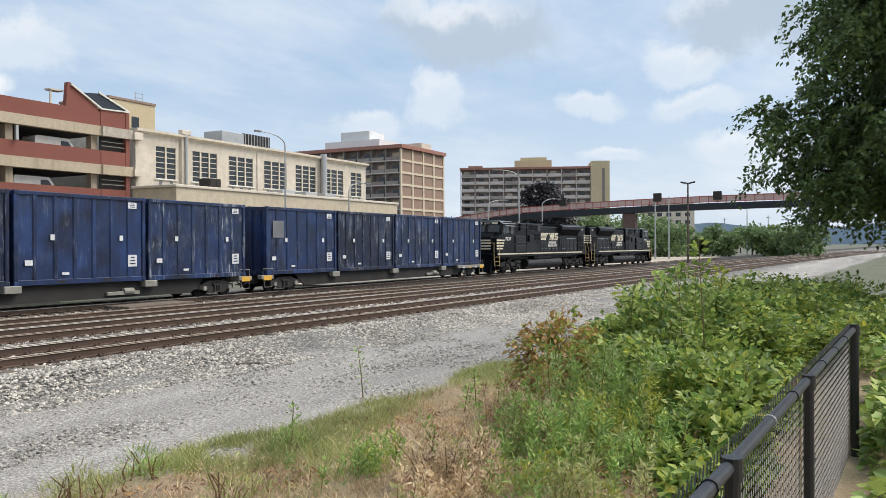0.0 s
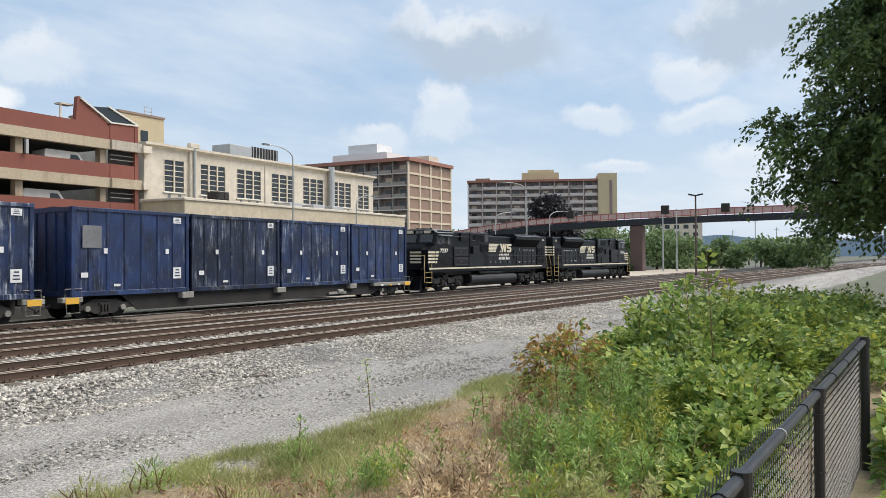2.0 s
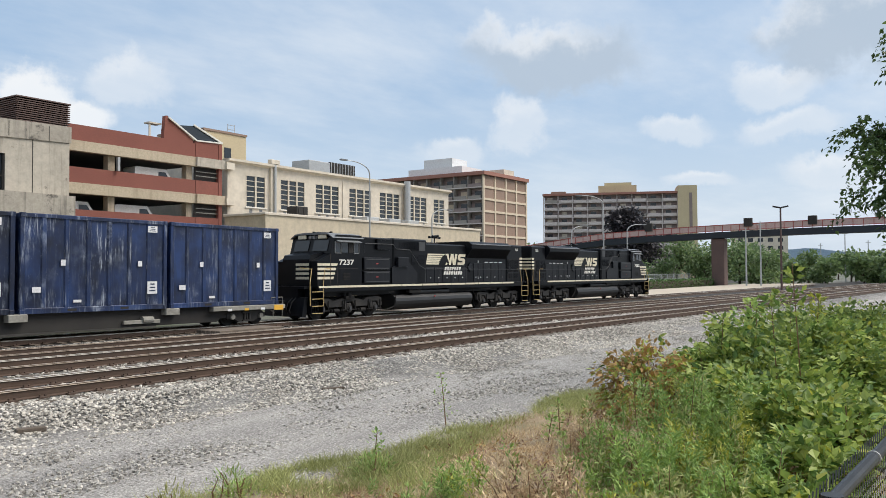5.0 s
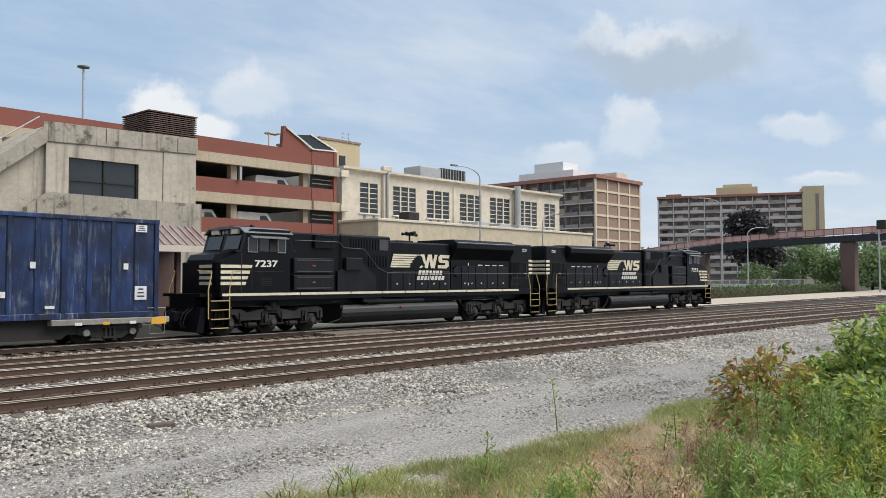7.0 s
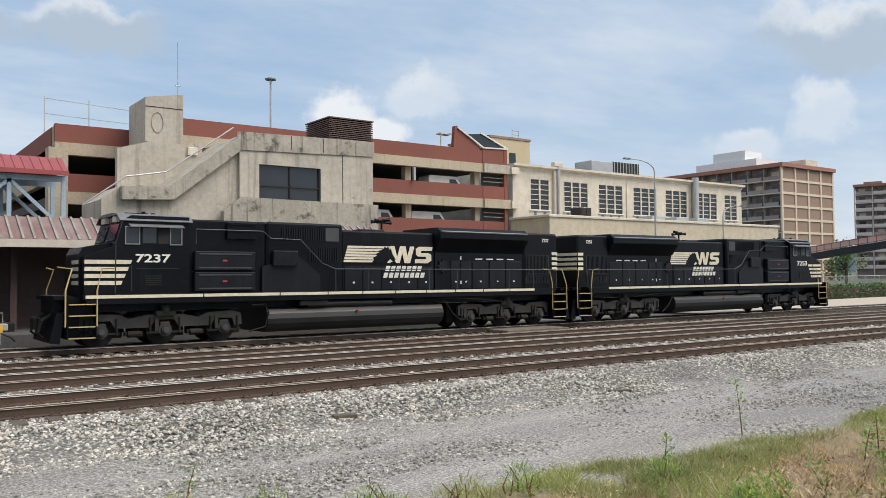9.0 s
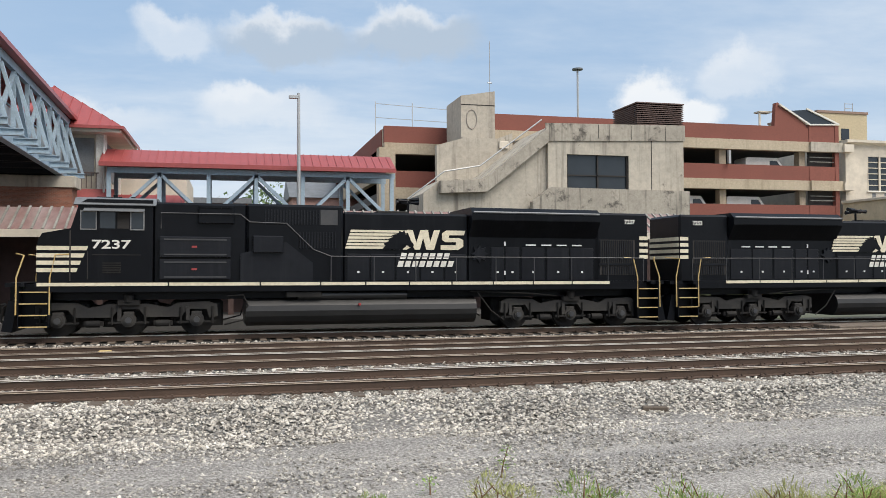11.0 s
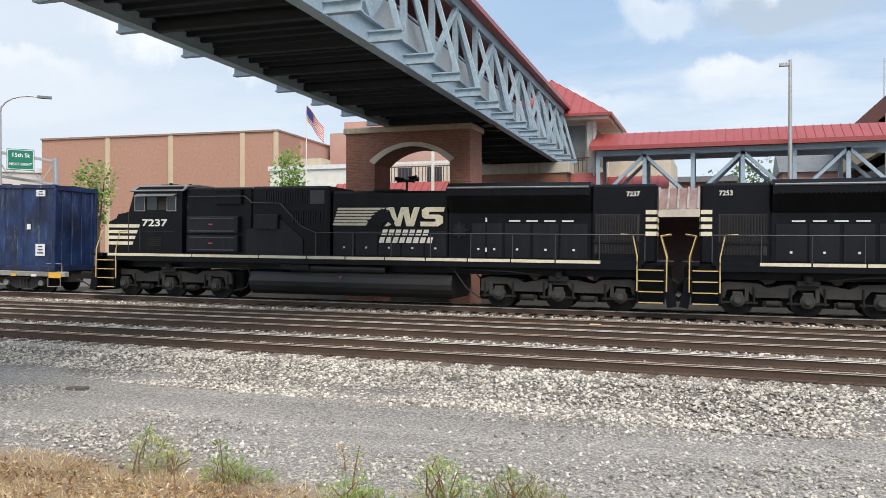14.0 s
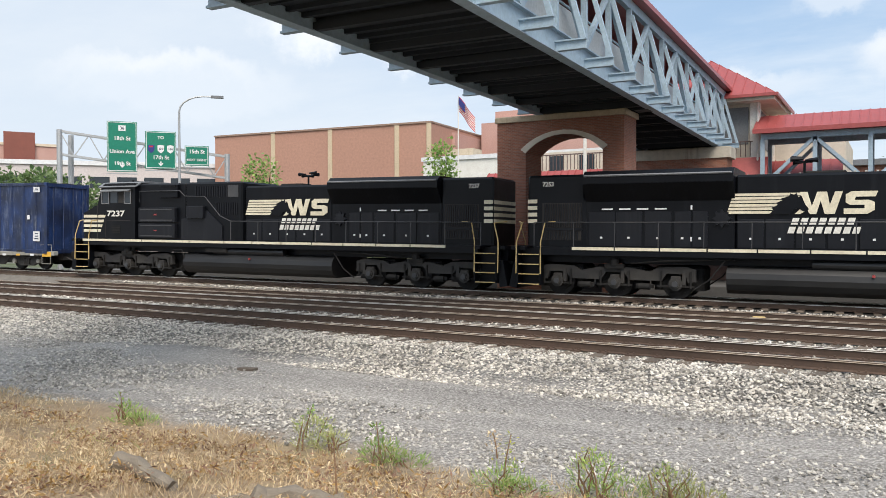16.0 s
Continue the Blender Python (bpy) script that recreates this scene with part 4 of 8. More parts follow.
    g = G().tube([(hx, 0, 4.17), (hx, 0, 4.62)], 0.045, 8).beam((hx - 0.24, 0, 4.62), (hx + 0.24, 0, 4.62), 0.07)
    for dx, dy, dz, ln in ((-0.06, -0.14, 4.70, -0.34), (-0.02, 0.12, 4.66, -0.40), (0.04, 0.0, 4.76, 0.36), (0.06, -0.16, 4.62, 0.30), (0.02, 0.16, 4.70, 0.40)):
        g.tube([(hx + dx, dy, dz), (hx + dx + ln * 0.6, dy, dz), (hx + dx + ln, dy, dz)], 0.035, 10, 0.085)
    part("horn", g, bk, lo)
    for x in (4.9, 6.2, 7.5):
        part("roof_fan", G().disc(x, 0, 4.43, 0.58, 0.04, 24, "z"), M["grime"], lo)
    # underframe
    tank = [(s * y, z) for s, row in ((-1, ((1.05, 1.2), (1.3, 1.12), (1.42, 0.96), (1.46, 0.78), (1.43, 0.6), (1.32, 0.42), (1.12, 0.28))), (1, ((1.12, 0.28), (1.32, 0.42), (1.43, 0.6), (1.46, 0.78), (1.42, 0.96), (1.3, 1.12), (1.05, 1.2)))) for y, z in row]
    part("fuel_tank", G().prism(tank, "x", -4.2, 3.85), M["tank"], lo)
    for s in (-1, 1):
        part("air_reservoir", G().disc(-0.6, s * 1.2, 1.28, 0.17, 1.9, 14, "x"), M["tank"], lo)
        part("fuel_cap", G().disc(-0.4, s * 1.47, 0.98, 0.05, 0.03, 10), M["redpaint"], lo)
        part("junction_box", G().slab(-2.9, -1.7, min(s * 1.2, s * 1.45), max(s * 1.2, s * 1.45), 1.24, 1.44, 0.03), M["grime"], lo)
        part("pipe", G().tube([(-4.8, s * 1.4, 1.3), (-4.3, s * 1.42, 1.32), (-4.15, s * 1.42, 1.0), (-4.3, s * 1.42, 0.5), (-4.9, s * 1.35, 0.35)], 0.03, 6), M["grime"], lo)
        part("pipe", G().tube([(3.9, s * 1.38, 1.35), (4.4, s * 1.42, 0.7), (4.9, s * 1.4, 0.35)], 0.025, 6), M["grime"], lo)
        part("pipe", G().tube([(3.6, s * 1.38, 1.4), (6.0, s * 1.4, 1.3), (7.0, s * 1.3, 1.2)], 0.03, 6), M["grime"], lo)
    loco_truck(-7.88, lo)
    loco_truck(7.62, lo)
    for e in (-1, 1):
        plow = [(e * 11.25, 0.2), (e * 11.55, 0.25), (e * 11.35, 1.2), (e * 11.1, 1.2)]
        part("pilot", G().prism(plow, "y", -1.35, 1.35), bk, lo)
        part("coupler", G().slab(min(e * 11.2, e * 11.75), max(e * 11.2, e * 11.75), -0.16, 0.16, 0.72, 1.02, 0.04).slab(min(e * 11.68, e * 11.86), max(e * 11.68, e * 11.86), -0.24, 0.14, 0.66, 1.06, 0.05), M["grime"], lo)
        for y in (-0.75, -0.5, 0.5, 0.75):
            part("air_hose", G().tube([(e * 11.3, y, 1.2), (e * 11.65, y, 0.95), (e * 11.75, y * 0.9, 0.55), (e * 11.6, y * 0.8, 0.4)], 0.028, 6), M["dark"], lo)
        part("end_platform", G().box(e * 10.9, e * 11.45, -1.4, 1.4, 1.62, 1.74), bk, lo)
    # lettering on the side seen
    s = face
    flip = pose(0, 0, 0, 0, 0, 0 if s < 0 else 180)
    lettering("number", number, 0.40, flip @ pose(-8.4 if s < 0 else 8.4, -1.478, 2.95) @ Matrix.Diagonal((1.45, 1, 0.95, 1)), M["white"], lo)
    lettering("number", number, 0.22, flip @ pose(10.1 if s < 0 else -10.1, -1.206, 4.0), M["white"], lo)
    for i in range(4):
        z = 2.08 + i * 0.23
        part("nose_stripe", G().prism([(-10.56, z), (-9.62, z), (-9.62, z + 0.13), (-10.56, z + 0.13)], "y", s * 1.452, s * 1.462), M["cream"], lo, "cream nose stripe")
        part("cab_stripe", G().prism([(-9.575, z), (-9.42 + i * 0.1, z), (-9.37 + i * 0.1, z + 0.13), (-9.575, z + 0.13)], "y", s * 1.462, s * 1.472), M["cream"], lo, "cream cab stripe")
        part("front_stripe", G().box(-10.635, -10.622, min(0, s * 0.92), max(0, s * 0.92), z, z + 0.13), M["cream"], lo, "cream front stripe")
    for i in range(4):
        z = 2.6 + i * 0.24
        part("end_stripe", G().box(10.52, 10.88, s * 1.202, s * 1.212, z, z + 0.14).box(10.902, 10.912, -1.15, 1.15, z, z + 0.14), M["cream"], lo, "cream stripe")
    # speed stripes and letter shapes: drawn in world left-to-right order on that side
    def across(a):
        return a if s < 0 else -a
    for i in range(6):
        z = 2.9 + i * 0.115
        a0, a1 = logo_u + 0.035 * i, logo_u + 1.55 + 0.14 * i
        part("speed_stripe", G().prism([(across(a0), z), (across(a1), z), (across(a1 + 0.09), z + 0.085), (across(a0 + 0.025), z + 0.085)], "y", s * 1.152, s * 1.162), M["cream"], lo, "pale speed stripe")
    u = logo_u + 2.0
    head = [(-0.62, 0.0), (-0.5, 0.14), (-0.56, 0.2), (-0.36, 0.3), (-0.42, 0.36), (-0.2, 0.45), (-0.26, 0.5), (0.0, 0.58), (0.02, 0.66), (0.14, 0.62), (0.22, 0.68), (0.26, 0.56), (0.44, 0.36), (0.6, 0.16), (0.52, 0.06), (0.4, 0.1), (0.26, 0.2), (0.12, 0.14), (0.04, 0.0)]
    part("emblem", G().prism([(across(u - 0.1 + a * 0.95), 2.88 + b) for a, b in head], "y", s * 1.152, s * 1.170), bk, lo, "black emblem shape over the stripes")
    mane = [(0.05, 0), (0.2, 0.0), (0.42, 0.12), (0.5, 0.0), (0.68, 0.0), (0.8, 0.42), (0.92, 0.0), (1.2, 0.0), (1.42, 0.7), (1.2, 0.7), (1.06, 0.28), (0.98, 0.7), (0.7, 0.7), (0.55, 0.25), (0.42, 0.7), (0.2, 0.7), (0.36, 0.3)]
    part("emblem", G().prism([(across(u + a), 2.88 + b) for a, b in mane], "y", s * 1.152, s * 1.164), M["cream"], lo, "cream emblem shape")
    ess = [(1.45, 0.0), (2.1, 0.0), (2.3, 0.12), (2.3, 0.36), (2.15, 0.43), (1.75, 0.43), (1.78, 0.53), (2.32, 0.53), (2.38, 0.7), (1.66, 0.7), (1.5, 0.6), (1.5, 0.36), (1.62, 0.28), (2.02, 0.28), (2.02, 0.17), (1.45, 0.17)]
    part("emblem", G().prism([(across(u + a), 2.88 + b) for a, b in ess], "y", s * 1.152, s * 1.164), M["cream"], lo, "cream emblem shape")
    for row, (z, n, w) in enumerate(((2.55, 7, 1.85), (2.27, 8, 2.1))):
        for i in range(n):
            a0 = u - 0.05 - 0.1 * row + w * i / n
            part("name_bar", G().prism([(across(a0), z), (across(a0 + w / n * 0.74), z), (across(a0 + w / n * 0.74 + 0.06), z + 0.21), (across(a0 + 0.06), z + 0.21)], "y", s * 1.172, s * 1.182), M["white"], lo, "white bar")
    return lo


def freight_truck(cx, parent, mat):
    tr = part("truck", G().box(cx - 0.25, cx + 0.25, -1.1, 1.1, 0.45, 0.68), M[mat], parent)
    for d in (-0.86, 0.86):
        wheel_set("wheel", cx + d, tr, 0.42)
    for s in (-1, 1):
        y0, y1 = s * 0.96, s * 1.1
        out = [(cx - 1.15, 0.36), (cx - 1.15, 0.55), (cx - 0.5, 0.78), (cx + 0.5, 0.78), (cx + 1.15, 0.55), (cx + 1.15, 0.36), (cx + 0.8, 0.36), (cx + 0.45, 0.18), (cx - 0.45, 0.18), (cx - 0.8, 0.36)]
        part("side_frame", G().prism(out, "y", y0, y1), M["gear"], tr)
        g = G()
        for d in (-0.15, 0, 0.15):
            g.tube([(cx + d, s * 1.14, 0.27), (cx + d, s * 1.14, 0.56)], 0.05, 8)
        part("spring", g.box(cx - 0.25, cx + 0.25, s * 1.02, s * 1.17, 0.2, 0.27).box(cx - 0.3, cx + 0.3, s * 1.02, s * 1.17, 0.56, 0.64), M["gear"], tr)
        for d in (-0.86, 0.86):
            part("bearing", G().disc(cx + d, s * 1.12, 0.42, 0.12, 0.07, 14), M["cargrey"], tr)


def spine_car(label, length, pale_end):
    """Low articulated carrier; one with a pale end has a long scuffed sill under its leading box."""
    car = thing("spine_car", label, "freight car", "container cars")
    half = length / 2
    part("spine", G().box(-half + 0.5, half - 0.5, -0.35, 0.35, 0.45, 1.0).box(-half + 1.9, half - 1.9, -1.05, 1.05, 0.38, 0.62), M["carbody"], car)
    for s in (-1, 1):
        part("side_girder", G().prism([(-half + 3.0, 0.93), (half - 3.0, 0.93), (half - 3.9, 0.24), (-half + 3.9, 0.24)], "y", s * 1.0, s * 1.08), M["carbody"], car)
        for e in (-1, 1):
            x0, x1 = sorted((e * (half - (4.4 if pale_end and e > 0 else 0.95)), e * half))
            d = part("end_sill", G().slab(x0, x1, min(s * 1.1, s * 1.42), max(s * 1.1, s * 1.42), 0.72, 0.92, 0.03), M["cargrey"], car, "scuffed pale end sill")
            part("reflector", G().box(e * (half - 0.75), e * (half - 0.15), s * 1.42, s * 1.43, 0.66, 0.9), M["amber"], d, "yellow reflector panel")
            for i in range(3 if pale_end and e > 0 else 0):
                part("reflector", G().box(e * (half - 1.6 - i), e * (half - 1.35 - i), s * 1.42, s * 1.428, 0.7, 0.8), M["amber"] if i % 2 else M["label"], d)
            part("step", G().tube([(e * (half - 0.2), s * 1.4, 0.66), (e * (half - 0.2), s * 1.4, 0.3), (e * (half - 0.8), s * 1.4, 0.3), (e * (half - 0.8), s * 1.4, 0.66)], 0.02, 6), M["cargrey"], d)
            part("grab_iron", G().tube([(e * (half - 0.9), s * 1.38, 0.92), (e * (half - 0.9), s * 1.38, 1.25), (e * (half - 0.15), s * 1.38, 1.25), (e * (half - 0.15), s * 1.38, 0.92)], 0.018, 6), M["cargrey"], d)
        for i in range(3):
            x = -half + length * (i + 1) / 4
            part("cross_bolster", G().slab(x - 0.35, x + 0.35, min(s * 0.9, s * 1.38), max(s * 0.9, s * 1.38), 0.66, 0.93, 0.03), M["cargrey"], car, "worn grey container pedestal")
        part("brake_rigging", G().slab(half - 8.7, half - 7.0, min(s * 1.08, s * 1.22), max(s * 1.08, s * 1.22), 0.36, 0.5, 0.02).disc(half - 7.6, s * 1.16, 0.5, 0.14, 0.25, 12, "x"), M["cargrey"], car)
    for e in (-1, 1):
        freight_truck(e * (half - 2.2), car, "grime")
        part("coupler", G().slab(min(e * (half - 0.2), e * (half + 0.42)), max(e * (half - 0.2), e * (half + 0.42)), -0.16, 0.16, 0.6, 0.9, 0.04), M["grime"], car)
        part("air_hose", G().tube([(e * (half - 0.1), -0.5, 0.6), (e * (half + 0.25), -0.45, 0.45), (e * (half + 0.4), -0.3, 0.3)], 0.03, 6), M["dark"], car)
    return car


def container(label, worn_patch, paint):
    """Twenty-foot refuse container, open to the sky under a tarp: posts, ribs, rails, corner castings."""
    L, W, H = 6.15, 1.28, 3.58
    c = thing("container", label, "container", "blue containers")
    h = L / 2
    part("floor", G().box(-h, h, -W, W, 0.05, 0.16), paint, c)
    for s in (-1, 1):
        part("side_wall", G().box(-h + 0.1, h - 0.1, s * (W - 0.06), s * (W - 0.02), 0.16, H - 0.1), paint, c)
        for i in range(6):
            x = -h + L * (i + 1) / 7
            part("rib", G().prism([(x - 0.11, s * (W - 0.02)), (x - 0.07, s * (W + 0.03)), (x + 0.07, s * (W + 0.03)), (x + 0.11, s * (W - 0.02))], "z", 0.2, H - 0.12), paint, c)
        part("top_rail", G().slab(-h, h, min(s * (W - 0.08), s * (W + 0.05)), max(s * (W - 0.08), s * (W + 0.05)), H - 0.14, H, 0.02), paint, c)
        part("bottom_rail", G().slab(-h, h, min(s * (W - 0.1), s * (W + 0.03)), max(s * (W - 0.1), s * (W + 0.03)), 0.0, 0.2, 0.02), paint, c)
        for x in (-1.1, 1.1):
            # pocket drawn as a flat dark plate, its inner shade painted
            part("fork_pocket", G().box(x - 0.18, x + 0.18, s * (W + 0.03), s * (W + 0.035), 0.05, 0.14), M["dark"], c)
        for x in (-h + 0.09, h - 0.09):
            for z in (0.0, H - 0.14):
                part("corner_casting", G().slab(x - 0.09, x + 0.09, min(s * (W - 0.1), s * (W + 0.06)), max(s * (W - 0.1), s * (W + 0.06)), z, z + 0.15, 0.01), paint, c)
            part("corner_post", G().slab(x - 0.09, x + 0.09, min(s * (W - 0.12), s * (W + 0.04)), max(s * (W - 0.12), s * (W + 0.04)), 0.14, H - 0.12, 0.02), paint, c)
        y = s * (W + 0.034)
        plates = [(h - 0.72, 0.62, 0.46, 0.5), (h - 0.72, 3.1, 0.44, 0.26)]
        for x, z, w, hh in plates:
            p = part("placard", G().box(x - w / 2, x + w / 2, y, s * (W + 0.046), z, z + hh), M["label"], c, "white printed placard")
            g = G()
            for i in range(3):
                g.box(x - w * (0.32 - 0.06 * i), x + w * (0.32 - 0.05 * i), s * (W + 0.046), s * (W + 0.05), z + hh * (0.2 + i * 0.26), z + hh * (0.31 + i * 0.26))
            part("placard_print", g, M["ink"], p)
        for x, z in ((-h + 0.6, 0.75), (-h + 1.6, 1.72), (h - 1.3, 1.72), (-0.9, 0.36)):
            w = 0.09 if z > 1 else 0.16
            part("sticker", G().box(x - w, x + w, y, s * (W + 0.042), z, z + (0.2 if z < 1 and x < -1 else 0.1 if z < 1 else 0.22)), M["label"], c)
        if worn_patch:
            part("repair_patch", G().box(-h + 0.5, -h + 1.4, y, s * (W + 0.044), 1.95, 2.85), M["roofgrey"], c, "bare grey repair patch")
    for e in (-1, 1):
        part("end_wall", G().box(e * (h - 0.1), e * (h - 0.04), -W, W, 0.16, H - 0.1), paint, c)
        g = G()
        for i in range(4):
            y = -0.9 + i * 0.6
            g.tube([(e * (h - 0.01), y, 0.25), (e * (h - 0.01), y, H - 0.25)], 0.03, 6)
        part("lock_rod", g, paint, c)
        part("end_header", G().box(e * (h - 0.12), e * (h + 0.02), -W, W, H - 0.2, H - 0.02), paint, c)
        part("end_sill", G().box(e * (h - 0.12), e * (h + 0.02), -W, W, 0.0, 0.2), paint, c)
    part("cover", G().prism([(-W, H - 0.06), (0, H + 0.04), (W, H - 0.06), (W, H - 0.1), (-W, H - 0.1)], "x", -h + 0.12, h - 0.12), M["carbody"], c, "dark cover")
    return c


engine = loco("7237", -1, -0.87, "black locomotive with cream stripes, its cab next to containers")
engine_2 = loco("7253", 1, -3.9, "black locomotive with cream stripes at the train's far end")
TRAIN = [(engine, 0.0, 0.0, 0), (engine_2, 23.2, 0.0, 180)]
right_end = -12.75
COATS = (("blue", "bluechalk", "bluedull", "blueclean"), ("bluechalk", "blueclean", "bluedull", "blue"))
LOOKS = {"blue": "scraped dark blue steel refuse container on a spine car", "blueclean": "bright blue steel refuse container on a spine car",
         "bluechalk": "blue refuse container with chalky white scrapes on a spine car", "bluedull": "dull grimy navy refuse container on a spine car"}
for k in range(2):
    car = spine_car("low grimy spine car carrying four blue containers", 26.0, k == 0)
    mid = right_end - 13.0
    TRAIN.append((car, mid, 0.0, 0))
    for i in range(4):
        box = container(("scraped dark blue refuse container with a grey repair patch" if (k, i) == (0, 3) else LOOKS[COATS[k][i]]), (k, i) == (0, 3), M[COATS[k][i]])
        TRAIN.append((box, right_end - 0.45 - 3.075 - 6.33 * i, 0.93, 0))
    right_end -= 26.75

# middle of the leading engine along the track, second by second
RUN = [(0.0, 71.4), (0.5, 68.3), (1.0, 65.3), (1.5, 62.35), (2.0, 59.35), (2.5, 56.35), (3.0, 53.3), (3.5, 50.18), (6.0, 34.81), (6.5, 31.75), (7.0, 28.73), (7.5, 25.7), (8.0, 22.69), (10.5, 7.6), (11.0, 4.66), (11.5, 1.71),
       (12.0, -1.21), (12.5, -4.13), (13.0, -7.03), (13.5, -9.92), (14.0, -12.82), (14.5, -15.71), (15.0, -18.57), (15.5, -21.42), (16.0, -24.25)]


# ---- buildings ----
def wall_box(name, parent, mat, x0, x1, y0, y1, z0, z1, label=""):
    return part(name, G().box(x0, x1, y0, y1, z0, z1), M[mat], parent, label)


def build_garage():
    """Open parking deck of brick and tan concrete bands; decks behind the openings coloured dark for their shade."""
    ga = thing("parking_garage", "brick and tan concrete parking garage with open decks", "building")
    Y = 68.0
    zs = [15.55, 14.1, 13.15, 11.7, 10.27, 9.3, 7.85, 6.4, 5.4, 3.95, 2.5, 1.5]
    for x0, x1, dz in ((12.7, 20.0, -1.45), (20.0, 55.3, 0.0)):
        for i in (0, 3, 6, 9):
            wall_box("brick_band", ga, "brick", x0, x1, Y, Y + 0.5, zs[i] + dz, zs[i + 1] + dz)
            wall_box("concrete_band", ga, "tan", x0, x1, Y - 0.12, Y + 0.5, zs[i + 1] + dz, zs[i + 2] + dz, "stained tan concrete band")
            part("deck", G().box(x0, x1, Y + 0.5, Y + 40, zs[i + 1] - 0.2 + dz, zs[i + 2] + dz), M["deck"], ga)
    for x in (12.75, 19.2, 28.0, 36.5, 45.6, 54.6):
        wall_box("column", ga, "tan", x, x + 0.7, Y + 0.55, Y + 1.3, -0.7, 14.0)
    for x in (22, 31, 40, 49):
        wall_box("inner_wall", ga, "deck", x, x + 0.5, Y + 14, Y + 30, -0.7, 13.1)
    # dark sheet painted as the shade at the back of the decks
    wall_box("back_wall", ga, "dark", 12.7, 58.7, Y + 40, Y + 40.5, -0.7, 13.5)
    wall_box("side_wall", ga, "brick", 12.7, 13.2, Y + 1.4, Y + 40, 11.2, 14.0)
    wall_box("side_band", ga, "tan", 12.65, 13.2, Y + 1.4, Y + 40, 9.8, 11.2)
    wall_box("corner_pier", ga, "tan", 12.2, 13.6, Y - 0.3, Y + 1.0, -0.7, 12.2, "tan concrete corner pier")
    # pale panels at the far side, painted as daylight slots of the upper decks
    for x, z in ((49.5, 12.2), (46.5, 8.35), (42.5, 8.2)):
        wall_box("far_opening", ga, "stucco", x, x + 2.6, Y + 39.9, Y + 39.95, z - 0.3, z + 0.7)
    # end bay
    for i in (0, 3, 6, 9):
        wall_box("brick_band", ga, "brick", 55.3, 58.75, Y - 0.05, Y + 0.5, zs[i] + 0.3 if i == 0 else zs[i], zs[i + 1])
        wall_box("concrete_beam", ga, "tan" if i else "concrete", 55.3, 59.0, Y - 0.35, Y + 0.5, zs[i + 1], zs[i + 2], "weathered concrete beam end")
        # flat dark panel painted as the shade behind the rails
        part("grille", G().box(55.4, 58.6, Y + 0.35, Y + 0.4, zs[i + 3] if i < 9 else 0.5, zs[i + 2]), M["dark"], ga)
        for j in range(2):
            wall_box("grille_rail", ga, "cargrey", 55.5, 58.5, Y + 0.1, Y + 0.16, zs[i + 2] - 0.55 - 0.45 * j, zs[i + 2] - 0.47 - 0.45 * j)
        wall_box("beam_head", ga, "stucco", 59.0, 60.1, Y - 0.6, Y + 0.5, zs[i + 1] - 0.15, zs[i + 2] + 0.05, "pale concrete beam head")
    wall_box("end_column", ga, "brick", 58.3, 58.75, Y - 0.1, Y + 0.5, -0.7, 15.8)
    part("gable", G().prism([(51.4, 15.55), (51.6, 17.85), (51.8, 17.9), (55.0, 15.85), (55.0, 15.55)], "y", Y, Y + 0.5), M["brick"], ga, "brick stair gable")
    sk = part("skylight", G().prism([(53.0, 17.1), (55.0, 17.3), (58.5, 16.0), (55.5, 15.85)], "y", Y - 0.04, Y + 0.1), M["glass"], ga, "sloping dark skylight")
    part("skylight_frame", G().beam((51.9, Y - 0.1, 17.7), (55.4, Y - 0.1, 15.8), 0.16).beam((55.0, Y - 0.1, 17.4), (58.8, Y - 0.1, 15.95), 0.16).beam((55.4, Y - 0.1, 15.82), (58.8, Y - 0.1, 15.95), 0.14), M["white"], sk, "white skylight frame")
    part("stair_canopy", G().box(50.1, 51.5, Y + 0.5, Y + 1.4, 16.95, 17.1).box(50.15, 50.3, Y + 0.6, Y + 0.75, 15.5, 16.95), M["stucco"], ga)
    wall_box("lamp_post", ga, "pole", 46.0, 46.25, Y - 0.4, Y - 0.15, 11.7, 13.0)
    # ladder frame on the left roof
    g = G()
    for x in (13.0, 16.5, 20.0):
        g.beam((x, Y + 6, 14.1), (x, Y + 6, 17.4), 0.07)
    g.beam((13.0, Y + 6, 17.2), (20.0, Y + 6, 16.9), 0.05).beam((13.0, Y + 6, 15.9), (20.0, Y + 6, 15.7), 0.05)
    part("roof_frame", g, M["galv"], ga)
    return ga


